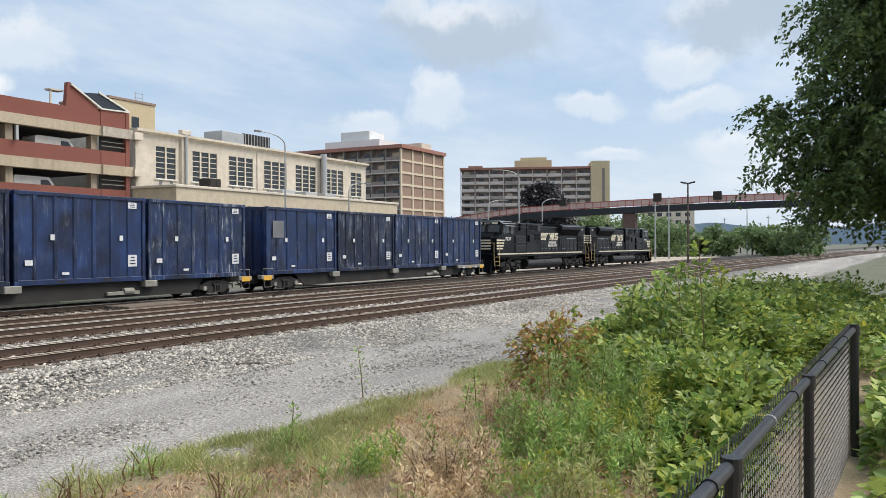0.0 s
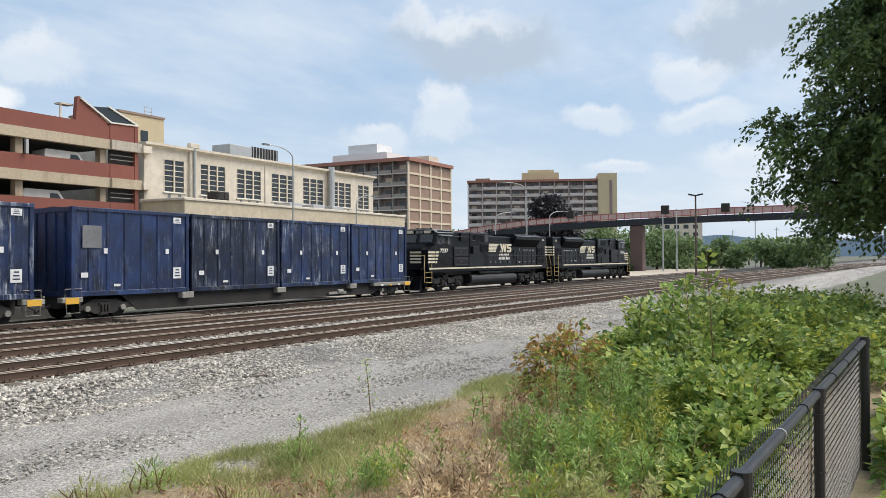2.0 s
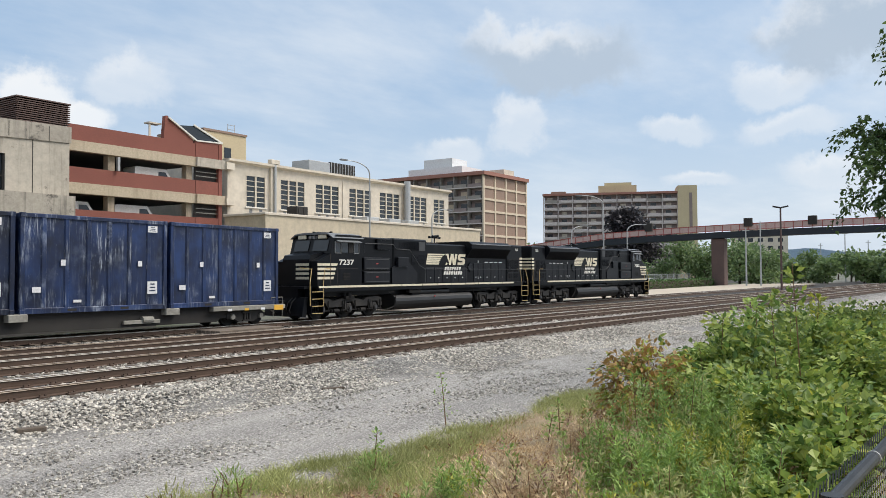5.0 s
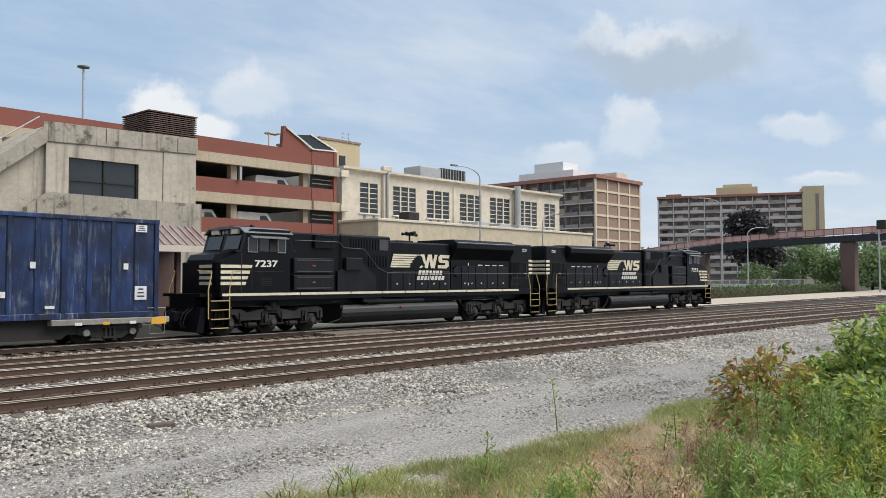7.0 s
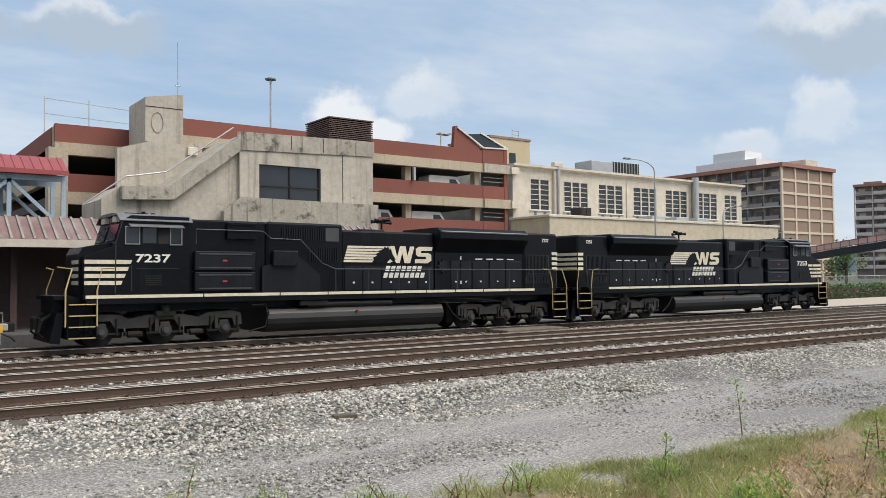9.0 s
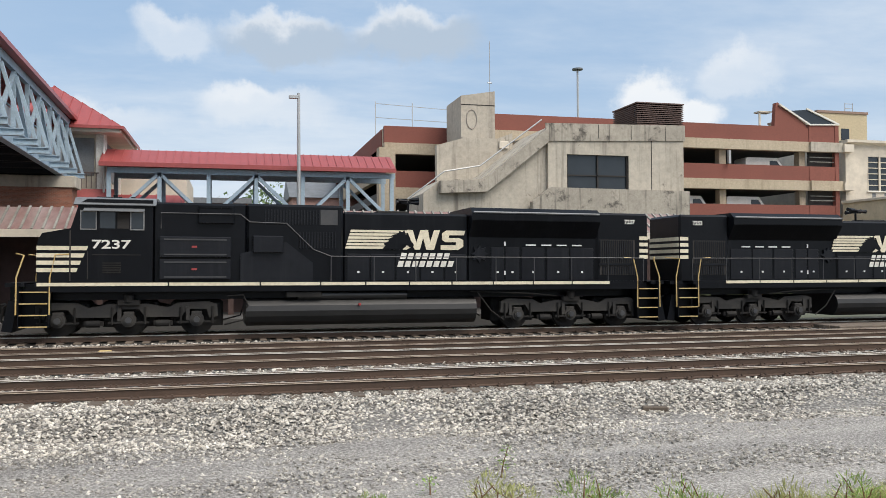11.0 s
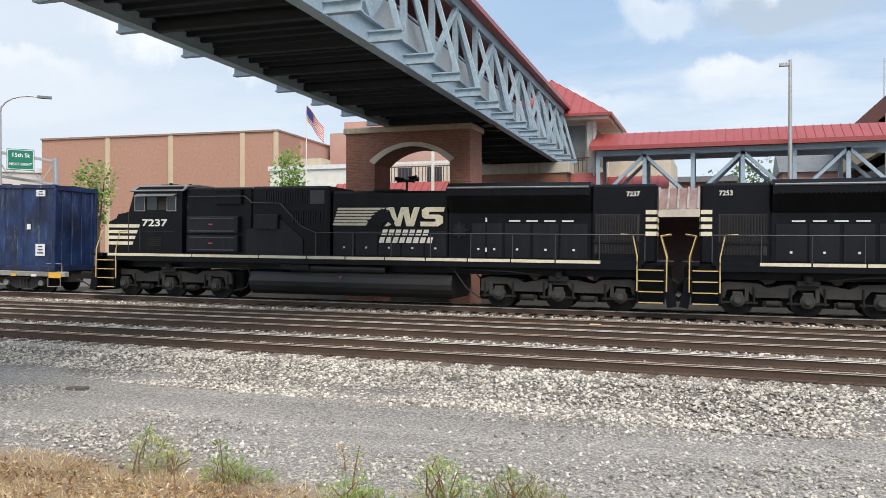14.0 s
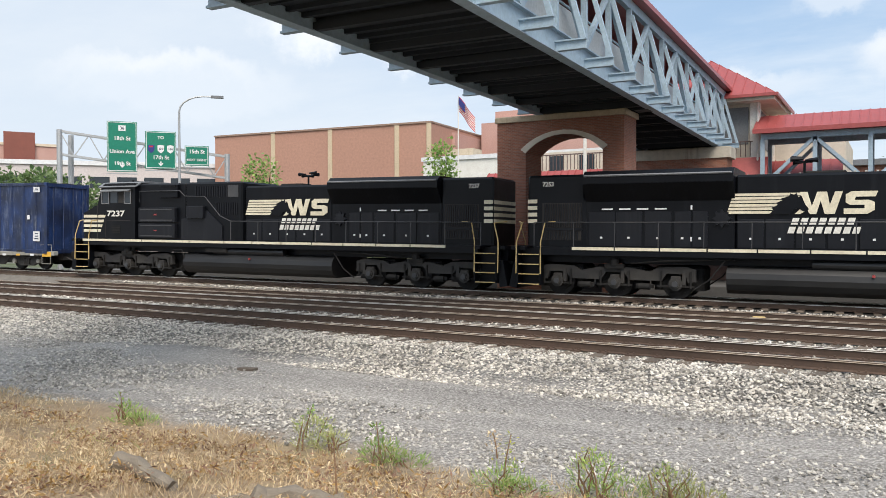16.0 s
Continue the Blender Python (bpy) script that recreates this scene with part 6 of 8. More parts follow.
def build_station():
    wk = thing("covered_walkway", "steel truss walkway with a long red metal roof", "walkway")
    x0, x1, Y = -7.2, 10.4, 52.0
    gable_roof("roof", wk, x0 - 0.4, x1, Y - 0.4, Y + 3.6, 8.35, 9.4, "redroof")
    part("eave", G().box(x0 - 0.4, x1, Y - 0.5, Y - 0.38, 8.12, 8.38), M["redroof"], wk)
    for y in (Y, Y + 3.2):
        part("top_chord", G().box(x0, x1, y, y + 0.2, 7.78, 8.12), M["steel"], wk)
        part("bottom_chord", G().box(x0, x1, y, y + 0.2, 4.6, 5.0), M["steel"], wk)
        n = 6
        for i in range(n + 1):
            x = x0 + 0.1 + (x1 - x0 - 0.3) * i / n
            part("post", G().box(x - 0.12, x + 0.12, y, y + 0.2, 5.0, 7.78), M["steel"], wk)
            if i < n:
                w = (x1 - x0 - 0.3) / n
                part("diagonal", G().beam((x, y + 0.1, 5.0), (x + w, y + 0.1, 7.8), 0.2) if i % 2 == 0 else G().beam((x, y + 0.1, 7.8), (x + w, y + 0.1, 5.0), 0.2), M["steel"], wk)
    part("floor", G().box(x0, x1, Y, Y + 3.4, 4.7, 4.9), M["under"], wk)
    ki = thing("bridge_kiosk", "square stair tower with a hipped red roof", "building")
    a0, a1, b0, b1, e = -14.6, -7.4, 53.0, 60.0, 0.95
    part("wall", G().box(a0 + 0.3, a1 - 0.3, b0 + 0.3, b1 - 0.3, -0.7, 10.3), M["stucco"], ki)
    for x in (a0, a1 - 0.55):
        for y in (b0, b1 - 0.55):
            part("corner_post", G().box(x, x + 0.55, y, y + 0.55, -0.7, 10.3), M["white"], ki)
    part("skirt_roof", G().prism([(b0 - 1.0, 5.2), (b0 - 0.02, 6.85), (b0 - 0.02, 5.1), (b0 - 1.0, 5.08)], "x", a0, a1 + 0.5), M["redroof"], ki, "red metal skirt roof")
    part("base_wall", G().box(a0 + 0.1, a1 + 0.2, b0 - 0.5, b0 - 0.02, -0.7, 5.05), M["pierbrick"], ki, "brick base wall")
    part("window", G().box(-10.3, -8.1, b0 + 0.25, b0 + 0.3, 7.7, 10.0), M["roofgrey"], ki)
    part("window", G().box(a1 - 0.3, a1 - 0.25, b0 + 0.9, b1 - 0.9, 7.7, 10.0), M["roofgrey"], ki)
    part("fascia", G().box(a0 - e, a1 + e, b0 - e, b1 + e, 10.2, 10.55), M["stucco"], ki)
    ax, ay = (a0 + a1) / 2, (b0 + b1) / 2
    q = [(a0 - e - 0.1, b0 - e - 0.1, 10.55), (a1 + e + 0.1, b0 - e - 0.1, 10.55), (a1 + e + 0.1, b1 + e + 0.1, 10.55), (a0 - e - 0.1, b1 + e + 0.1, 10.55), (ax, ay, 13.75)]
    ro = part("roof", G().add(q, [(0, 1, 4), (1, 2, 4), (2, 3, 4), (3, 0, 4), (3, 2, 1, 0)]), M["redroof"], ki, "hipped red metal roof")
    for i in range(15):
        f = i / 14
        for (p, r) in ((q[0], q[1]), (q[1], q[2])):
            base = Vector(p).lerp(Vector(r), f)
            t = 1 - abs(2 * f - 1)
            mid = Vector(p).lerp(Vector(r), 0.5)
            top = base + (Vector((ax, ay, 13.75)) - mid) * t
            part("seam", G().beam(base + Vector((0, 0, 0.03)), top + Vector((0, 0, 0.03)), 0.06), M["redroof"], ro) if t > 0.05 else None
    part("gutter", G().box(a1 + e + 0.1, a1 + e + 0.22, b0 - e - 0.1, b1 + e, 10.4, 10.58).box(a0 - e, a1 + e + 0.2, b0 - e - 0.22, b0 - e - 0.1, 10.4, 10.58), M["redroof"], ki)
    part("downpipe", G().tube([(a1 - 0.1, b0 - 0.1, 10.2), (a1 - 0.1, b0 - 0.1, 1.0)], 0.07, 6), M["white"], ki)
    for i in range(9):
        part("baluster", G().box(-10.2 + i * 0.28, -10.16 + i * 0.28, b0 - 0.05, b0, 6.9, 7.8), M["bridgebrown"], ki)
    part("rail", G().box(-10.3, -7.8, b0 - 0.08, b0, 7.8, 7.86), M["bridgebrown"], ki)
    sh = thing("station_house", "brick station house with a red skirt roof", "building")
    part("wall", G().box(-27, -3.0, 57.0, 70, -0.7, 5.2), M["pierbrick"], sh)
    part("skirt_roof", G().prism([(54.8, 5.0), (57.2, 6.9), (57.2, 4.9), (54.8, 4.85)], "x", -28, -3.0), M["redroof"], sh, "red metal skirt roof")
    for x in np.arange(-27.9, -3.1, 0.55):
        part("seam", G().beam((x, 54.8, 5.04), (x, 57.2, 6.94), 0.05), M["redroof"], sh)
    part("upper_wall", G().box(-26, -3.0, 60, 70, 5.2, 8.6), M["stucco"], sh)
    for x in (-24, -21.5, -19, -16.5):
        part("window", G().box(x, x + 1.2, 59.94, 60.0, 6.9, 8.3), M["glass"], sh)
    for i in range(40):
        part("baluster", G().box(-26 + i * 0.28, -25.95 + i * 0.28, 57.25, 57.3, 6.95, 8.05), M["bridgebrown"], sh)
    part("rail", G().box(-26, -14.8, 57.22, 57.32, 8.05, 8.13), M["bridgebrown"], sh)
    part("drain_pipe", G().tube([(-19.2, 54.7, 9.0), (-19.2, 54.7, -0.7)], 0.13, 8), M["white"], sh)
    # low brick annexe seen under the walkway
    an = thing("brick_annexe", "low brick building behind the walkway", "building")
    part("wall", G().box(-9.0, 1.5, 78, 90, -0.7, 8.0), M["pierbrick"], an)
    part("roof_edge", G().box(-9.4, 1.9, 77.6, 90.4, 8.0, 8.5), M["roofgrey"], an)
    for x in (-7.5, -5.0, -2.5, 0.0):
        part("window", G().box(x, x + 1.0, 77.95, 78.0, 5.2, 6.8), M["glass"], an)
    hb = thing("brick_house", "brick house with white windows behind the walkway", "building")
    part("wall", G().box(7.0, 16.0, 96, 108, -0.7, 10.2), M["pinkbrick"], hb)
    part("roof", G().prism([(95.5, 10.2), (102, 13.0), (108.5, 10.2)], "x", 6.6, 16.4), M["roofgrey"], hb)
    for x in (8.0, 10.2, 12.4):
        part("window", G().box(x, x + 1.1, 95.94, 96.0, 7.2, 9.2), M["white"], hb)
    # platform canopy
    ca = thing("platform_canopy", "rusty striped metal platform canopy behind the train", "canopy")
    gable_roof("roof", ca, -24, 23.0, 36.0, 39.6, 3.6, 4.65, "oldroof", 0.42)
    part("fascia", G().box(-24.05, 23.05, 35.93, 35.99, 3.3, 3.62), M["stucco"], ca)
    for x in np.arange(-22, 23, 5.5):
        part("column", G().box(x - 0.12, x + 0.12, 37.7, 37.94, -0.6, 4.3), M["bridgebrown"], ca)
    pl = thing("station_platform", "concrete station platform behind the train", "platform")
    part("slab", G().slab(-45, 26, 34.9, 48, -0.9, -0.1, 0.03), M["asphalt"], pl)
    # added wall, not a known part: keeps the space under the canopy dark
    part("back_wall", G().box(-24, 23, 39.65, 39.9, -0.1, 3.55), M["bridgebrown"], pl, "brown wall added to darken the space under the canopy")


def build_red_footbridge():
    rb = thing("arched_footbridge", "long low red footbridge over the tracks on a brown pier", "bridge")
    X = 150.0
    pts = [(92, 3.7), (80, 5.4), (70, 6.7), (62, 7.5), (52, 7.95), (41, 8.3), (26, 8.6), (12, 8.7), (-4, 8.5), (-30, 7.0), (-55, 5.0)]
    for (y0, z0), (y1, z1) in zip(pts, pts[1:]):
        part("girder", G().prism([(y0, z0 - 0.35), (y0, z0 + 0.75), (y1, z1 + 0.75), (y1, z1 - 0.35)], "x", X, X + 3.2), M["under"], rb)
        n = max(2, int((y0 - y1) / 1.5))
        g = G().beam((X, y0, z0 + 2.0), (X, y1, z1 + 2.0), 0.12).beam((X, y0, z0 + 0.95), (X, y1, z1 + 0.95), 0.1).beam((X + 3.1, y0, z0 + 2.0), (X + 3.1, y1, z1 + 2.0), 0.12)
        part("railing", g, M["bridgered"], rb, "red railing")
        part("mesh_panel", G().prism([(y0, z0 + 0.95), (y0, z0 + 1.95), (y1, z1 + 1.95), (y1, z1 + 0.95)], "x", X + 0.02, X + 0.05), M["palerail"], rb)
        for i in range(n):
            y, z = y0 + (y1 - y0) * i / n, z0 + (z1 - z0) * i / n
            part("rail_post", G().box(X - 0.05, X + 0.06, y - 0.05, y + 0.05, z + 0.75, z + 2.0), M["bridgered"], rb)
    for y in (53.2, 35.0, 24.4):
        part("lamp_box", G().slab(X - 0.5, X + 0.3, y - 0.7, y + 0.7, 9.9 if y < 50 else 9.6, 11.4 if y < 50 else 11.1, 0.05), M["dark"], rb)
    part("pier", G().slab(X + 0.4, X + 2.8, 39.4, 41.7, -0.8, 7.9, 0.1), M["bridgebrown"], rb, "square brown pier")
    part("pier", G().slab(X + 0.4, X + 2.8, 66.0, 68.3, -0.8, 6.4, 0.1), M["bridgebrown"], rb, "square brown pier")
    part("pier", G().slab(X + 0.4, X + 2.8, -26.3, -24.0, -0.8, 5.6, 0.1), M["bridgebrown"], rb, "square brown pier")


def at_range(az, el, r):
    """A point at an azimuth and elevation from the viewer, at a level distance r."""
    a = radians(az)
    return Vector((-math.sin(a) * r, math.cos(a) * r, EYE_Z + r * math.tan(radians(el))))


def street_lamp(label, x, y, top, arm, material="pole", low=-0.75):
    """A tapered pole with a bent arm and a flat lantern."""
    la = thing("street_lamp", label, "street lamp", "street lamps", (x, y, 0))
    part("pole", G().tube([(0, 0, low), (0, 0, top - 1.2)], 0.13, 10, 0.08), M[material], la)
    n = Vector(arm).normalized()
    ln = Vector(arm).length
    pts = [Vector((0, 0, top - 1.2)) + n * ln * (1 - math.cos(a)) * 0.8 + Vector((0, 0, 1.2 * math.sin(a))) for a in (0, 0.3, 0.6, 0.9, 1.2, 1.5)] + [Vector((0, 0, top)) + n * ln]
    part("arm", G().tube(pts, 0.07, 8, 0.05), M[material], la)
    e = pts[-1]
    part("lantern", G().beam(e, e + n * 0.9, 0.34, 0.16), M["roofgrey"], la)
    return la


def build_signs():
    gn = thing("sign_gantry", "galvanised truss gantry carrying three green road signs", "sign gantry")
    a, b = at_range(54.6, 5.0, 66), at_range(44.2, 5.0, 66)
    a.z, b.z = 9.2, 7.7
    back = Vector((-0.5, 0.9, 0)) * 0.8
    for d in (Vector((0, 0, 0)), back):
        for z in (-1.1, 0.6):
            part("chord", G().beam(a + d + Vector((0, 0, z)), b + d + Vector((0, 0, z)), 0.16), M["galv"], gn)
    for i in range(12):
        p, q = a.lerp(b, i / 12), a.lerp(b, (i + 1) / 12)
        part("lacing", G().beam(p + Vector((0, 0, -1.1 if i % 2 else 0.6)), q + Vector((0, 0, 0.6 if i % 2 else -1.1)), 0.08), M["galv"], gn)
    for p, h in ((a, 9.9), (a + back * 2.2, 9.7), (b, 8.5)):
        part("post", G().tube([(p.x, p.y, -0.75), (p.x, p.y, h)], 0.2, 10), M["galv"], gn)
    rows = [("road_sign", 51.8, 49.95, 7.53, 4.27, [("18th St", 0.16), ("Union Ave", -0.1), ("19th St", -0.34)], "large green road sign with three street names"),
            ("road_sign", 49.45, 47.5, 6.99, 4.52, [("TO", 0.33), ("17th St", -0.2)], "green road sign with route shields and an arrow"),
            ("road_sign", 46.95, 45.4, 6.11, 4.79, [("15th St", 0.2), ("NEXT RIGHT", -0.22)], "small green road sign with two lines")]
    for name, az0, az1, e1, e0, lines, label in rows:
        p, q = at_range(az0, e0, 64.5), at_range(az1, e0, 64.5)
        w, h = (q - p).length, 64.5 * (math.tan(radians(e1)) - math.tan(radians(e0)))
        c = (p + q) / 2 + Vector((0, 0, h / 2))
        sg = thing(name, label, "road sign", "gantry signs")
        sg.matrix_basis = Matrix.Translation(c) @ pose(0, 0, 0, 0, 0, math.degrees(math.atan2(q.y - p.y, q.x - p.x)))
        part("panel", G().slab(-w / 2, w / 2, -0.03, 0.05, -h / 2, h / 2, 0.02), M["sign"], sg)
        t = 0.045
        part("border", G().box(-w / 2 + 0.05, w / 2 - 0.05, -0.045, -0.032, h / 2 - 0.05 - t, h / 2 - 0.05).box(-w / 2 + 0.05, w / 2 - 0.05, -0.045, -0.032, -h / 2 + 0.05, -h / 2 + 0.05 + t)
             .box(-w / 2 + 0.05, -w / 2 + 0.05 + t, -0.045, -0.032, -h / 2 + 0.1, h / 2 - 0.1).box(w / 2 - 0.05 - t, w / 2 - 0.05, -0.045, -0.032, -h / 2 + 0.1, h / 2 - 0.1), M["signwhite"], sg)
        size = {0: 0.5, 1: 0.52, 2: 0.5}[len(lines) - 1] if len(lines) > 1 else 0.5
        for txt, dz in lines:
            sz = 0.25 if txt == "NEXT RIGHT" else 0.40 if txt != "TO" else 0.32
            lettering("legend", txt, sz, pose(0, -0.04, dz * h), M["signwhite"], sg)
        if len(lines) == 3:
            part("shield", G().slab(-0.25, 0.25, -0.045, -0.032, h * 0.31, h * 0.42, 0.004), M["signwhite"], sg)
            lettering("shield_print", "36", 0.3, pose(0, -0.05, h * 0.365), M["ink"], sg)
        if lines[0][0] == "TO":
            for i, m in enumerate(("flagblue", "signwhite", "signwhite")):
                x = -0.68 + i * 0.68
                sh = part("shield", G().prism([(x - 0.24, h * 0.12), (x, h * 0.14), (x + 0.24, h * 0.12), (x + 0.22, h * -0.02), (x, h * -0.09), (x - 0.22, h * -0.02)], "y", -0.045, -0.032), M[m], sg, "route shield")
                if i == 0:
                    part("shield_print", G().box(x - 0.14, x + 0.14, -0.05, -0.046, h * 0.07, h * 0.11), M["flagred"], sh)
                else:
                    lettering("shield_print", ("220", "164")[i - 1], 0.21, pose(x, -0.05, h * 0.03), M["ink"], sh)
        if lines[0][0] != "15th St":
            z = -h * 0.4
            part("arrow", G().prism([(-0.04, z + 0.28), (0.04, z + 0.28), (0.04, z + 0.1), (0.17, z + 0.18), (0.17, z + 0.1), (0, z - 0.08), (-0.17, z + 0.1), (-0.17, z + 0.18), (-0.04, z + 0.1)], "y", -0.045, -0.032), M["signwhite"], sg)
        part("sign_light", G().box(-w / 2, w / 2, -1.0, -0.9, -h / 2 - 0.25, -h / 2 - 0.17), M["galv"], sg)


def build_left_blocks():
    bw = thing("brown_building", "windowless brown panel building with beige pilasters", "building", "", (-58.0, 100, 0), 4.0)
    L = 39.3
    part("wall", G().box(-L, 0, 0, 40, -0.7, 18.2), M["copper"], bw)
    for x in (-28.0, -17.4, -5.9, -0.7):
        part("pilaster", G().slab(x, x + 0.75, -0.15, 0.02, -0.7, 18.2, 0.03), M["beige"], bw, "beige pilaster")
    part("coping", G().box(-L - 0.1, 0.1, -0.2, 40, 18.2, 18.45), M["aptbrown"], bw)
    part("side_wall", G().box(0, 0.5, 7.0, 40, -0.7, 17.6), M["pinkbrick"], bw)
    for x in (-26, -14, -3):
        part("roof_hatch", G().slab(x, x + 1.6, 8, 10, 18.4, 19.0, 0.05), M["galv"], bw)
    pk = thing("pink_brick_building", "worn pink brick building behind a white one", "building")
    part("wall", G().box(-58, -28, 116, 140, -0.7, 20.0), M["pinkbrick"], pk)
    part("roof_house", G().box(-56.5, -52, 118, 124, 20, 22), M["pinkbrick"], pk)
    for x in (-54, -50, -46, -42, -38, -34):
        for z in (9.0, 13.0):
            part("window", G().box(x, x + 1.4, 115.94, 116.0, z, z + 2.0), M["glass"], pk)
    wl = thing("white_shed", "low white building with a small window", "building")
    part("wall", G().box(-51, -20, 86, 96, -0.7, 11.2), M["white"], wl)
    part("parapet", G().box(-51.2, -19.8, 85.8, 96.2, 11.2, 11.7), M["label"], wl)
    part("window", G().box(-38.5, -36.5, 85.94, 86.0, 6.2, 7.2), M["glass"], wl)
    part("roof_unit", G().box(-49.9, -46.2, 90, 92.5, 11.7, 13.0), M["tan"], wl, "tan roof equipment")
    tb = thing("brick_office", "red brick office building in the distance", "building", "", (-147, 104, 0), 57)
    part("wall", G().box(-40, 0, 0, 18, -0.7, 20), M["pinkbrick"], tb)
    part("coping", G().box(-40.2, 0.2, -0.2, 18.2, 20, 20.5), M["aptcream"], tb)
    part("tower", G().box(-9.5, -4.0, -0.6, 10, -0.7, 22.6), M["brick"], tb, "taller red brick stair tower")
    for i in range(5):
        for j in range(9):
            if not -10.5 < -38.6 + j * 4.3 < -3.0:
                part("window", G().box(-38.6 + j * 4.3, -36.4 + j * 4.3, -0.05, 0.0, 2.6 + i * 3.5, 4.6 + i * 3.5), M["glass"], tb)
    pd = thing("pale_office", "low pale building with banded windows behind the signs", "building", "", (-98, 100, 0), 46)
    part("wall", G().box(-34, 0, 0, 16, -0.7, 13.4), M["aptpale"], pd)
    part("parapet", G().box(-34.2, 0.2, -0.25, 16.2, 13.4, 14.1), M["label"], pd)
    for i in range(3):
        for j in range(8):
            part("window", G().box(-33 + j * 4.1, -30 + j * 4.1, -0.05, 0.0, 2.6 + i * 3.6, 4.4 + i * 3.6), M["glass"], pd)
    # flag
    fl = thing("flagpole", "flag with red and white stripes on a pole", "flag")
    p = at_range(90.2 - 62.0, 0, 70)
    z1 = at_range(0, 9.75, 70).z
    part("pole", G().tube([(p.x, p.y, -0.7), (p.x, p.y, z1 + 0.1)], 0.07, 8, 0.04), M["white"], fl)
    n = 10
    for i in range(13):
        g = G()
        for j in range(n):
            f0, f1 = j / n, (j + 1) / n
            pt = lambda f, z: (p.x + 0.1 + 1.5 * f, p.y + 0.14 * math.sin(f * 7), z1 - 1.9 * f - z)
            a0, a1, b0, b1 = pt(f0, i * 0.1), pt(f1, i * 0.1), pt(f0, i * 0.1 + 0.1), pt(f1, i * 0.1 + 0.1)
            g.add([a0, a1, b1, b0, *[(x, y + 0.01, z) for x, y, z in (a0, a1, b1, b0)]], [(0, 1, 2, 3), (7, 6, 5, 4)])
        part("stripe", g, M["white"] if i % 2 else M["flagred"], fl)
    part("canton", G().prism([(p.x + 0.1, z1 + 0.01), (p.x + 0.7, z1 - 0.75), (p.x + 0.7, z1 - 1.45), (p.x + 0.1, z1 - 0.69)], "y", p.y - 0.12, p.y - 0.1), M["flagblue"], fl)


build_garage()
build_stair_house()
build_white_building()
build_flats()
build_covered_bridge()
build_station()
build_red_footbridge()
build_signs()
build_left_blocks()
p = at_range(47.3, 0, 62)
street_lamp("tall grey street lamp beside the road signs", p.x, p.y, at_range(0, 9.4, 62).z, (1.55, 1.6, 0))
street_lamp("grey street lamp in front of the white building", 72.6, 60.0 - 1.2, 14.6, (-3.6, 0.4, 0))
street_lamp("grey street lamp in front of the white building", 85.5, 59.0, 10.2, (3.2, -0.3, 0))
p = at_range(-67.4, 0, 120)
street_lamp("tall grey street lamp near the apartment block", p.x, p.y, 13.0, (-2.6, 2.2, 0))
p = at_range(-65.2, 0, 135)
street_lamp("grey street lamp near the apartment block", p.x, p.y, 9.6, (3.0, -1.5, 0))
p = at_range(-69.0, 0, 140)
street_lamp("grey street lamp near the apartment block", p.x, p.y, 10.0, (3.0, -1.5, 0))
fl = thing("floodlight_pole", "tall pole with two small floodlights by the walkway", "lamp post", "", (4.1, 51.0, 0))
part("pole", G().tube([(0, 0, -0.6), (0, 0, 12.9)], 0.14, 10, 0.1), M["galv"], fl)
part("lamp", G().slab(-0.6, -0.05, -0.15, 0.15, 12.55, 12.75, 0.03), M["galv"], fl)
fl = thing("floodlight_pole", "tall pole with two lamp heads beyond the tracks", "lamp post", "", (98.1, 19.3, 0))
fl.matrix_basis = pose(*at_range(-78.85, 0, 110).xy, 0)
part("pole", G().tube([(0, 0, -0.8), (0, 0, 10.0)], 0.14, 8, 0.1), M["bridgebrown"], fl)
for sgn in (-1, 1):
    part("lamp", G().beam((0, 0, 9.9), (-0.2 * sgn, 0.9 * sgn, 10.1), 0.3, 0.18), M["dark"], fl)
hm = thing("high_mast_lamp", "very tall pale mast with a ring of lamps behind the garage", "lamp post", "", (0, 0, 0))
p = at_range(-24.25, 0, 150)
part("pole", G().tube([(p.x, p.y, -0.7), (p.x, p.y, 38.0)], 0.26, 10, 0.18), M["galv"], hm)
part("lamp_ring", G().disc(p.x, p.y, 38.1, 1.0, 0.12, 12, "z"), M["roofgrey"], hm)


# ---- paving, hedge, fences and small things by the line ----
def build_paving():
    g = G()
    xs = list(range(44, 176, 4))
    for x in xs:
        g.v += [(x, main_line(min(x, 150)) + 2.7, -0.56), (x, 40.2, -0.62), (x, main_line(min(x, 150)) + 2.7, -0.9), (x, 40.2, -0.9)]
    for i in range(len(xs) - 1):
        o, q = 4 * i, 4 * i + 4
        g.f += [(o, q, q + 1, o + 1), (o, o + 2, q + 2, q), (o + 1, q + 1, q + 3, o + 3)]
    tagged(part("pavement", g, M["paving"]), "pale tan paved strip beside the main line", "pavement", kind="structure")
    g = G().box(52, 260, 47.5, 58.5, -0.78, -0.66)
    tagged(part("road", g, M["asphalt"]), "grey asphalt street behind the hedge", "road", kind="structure")


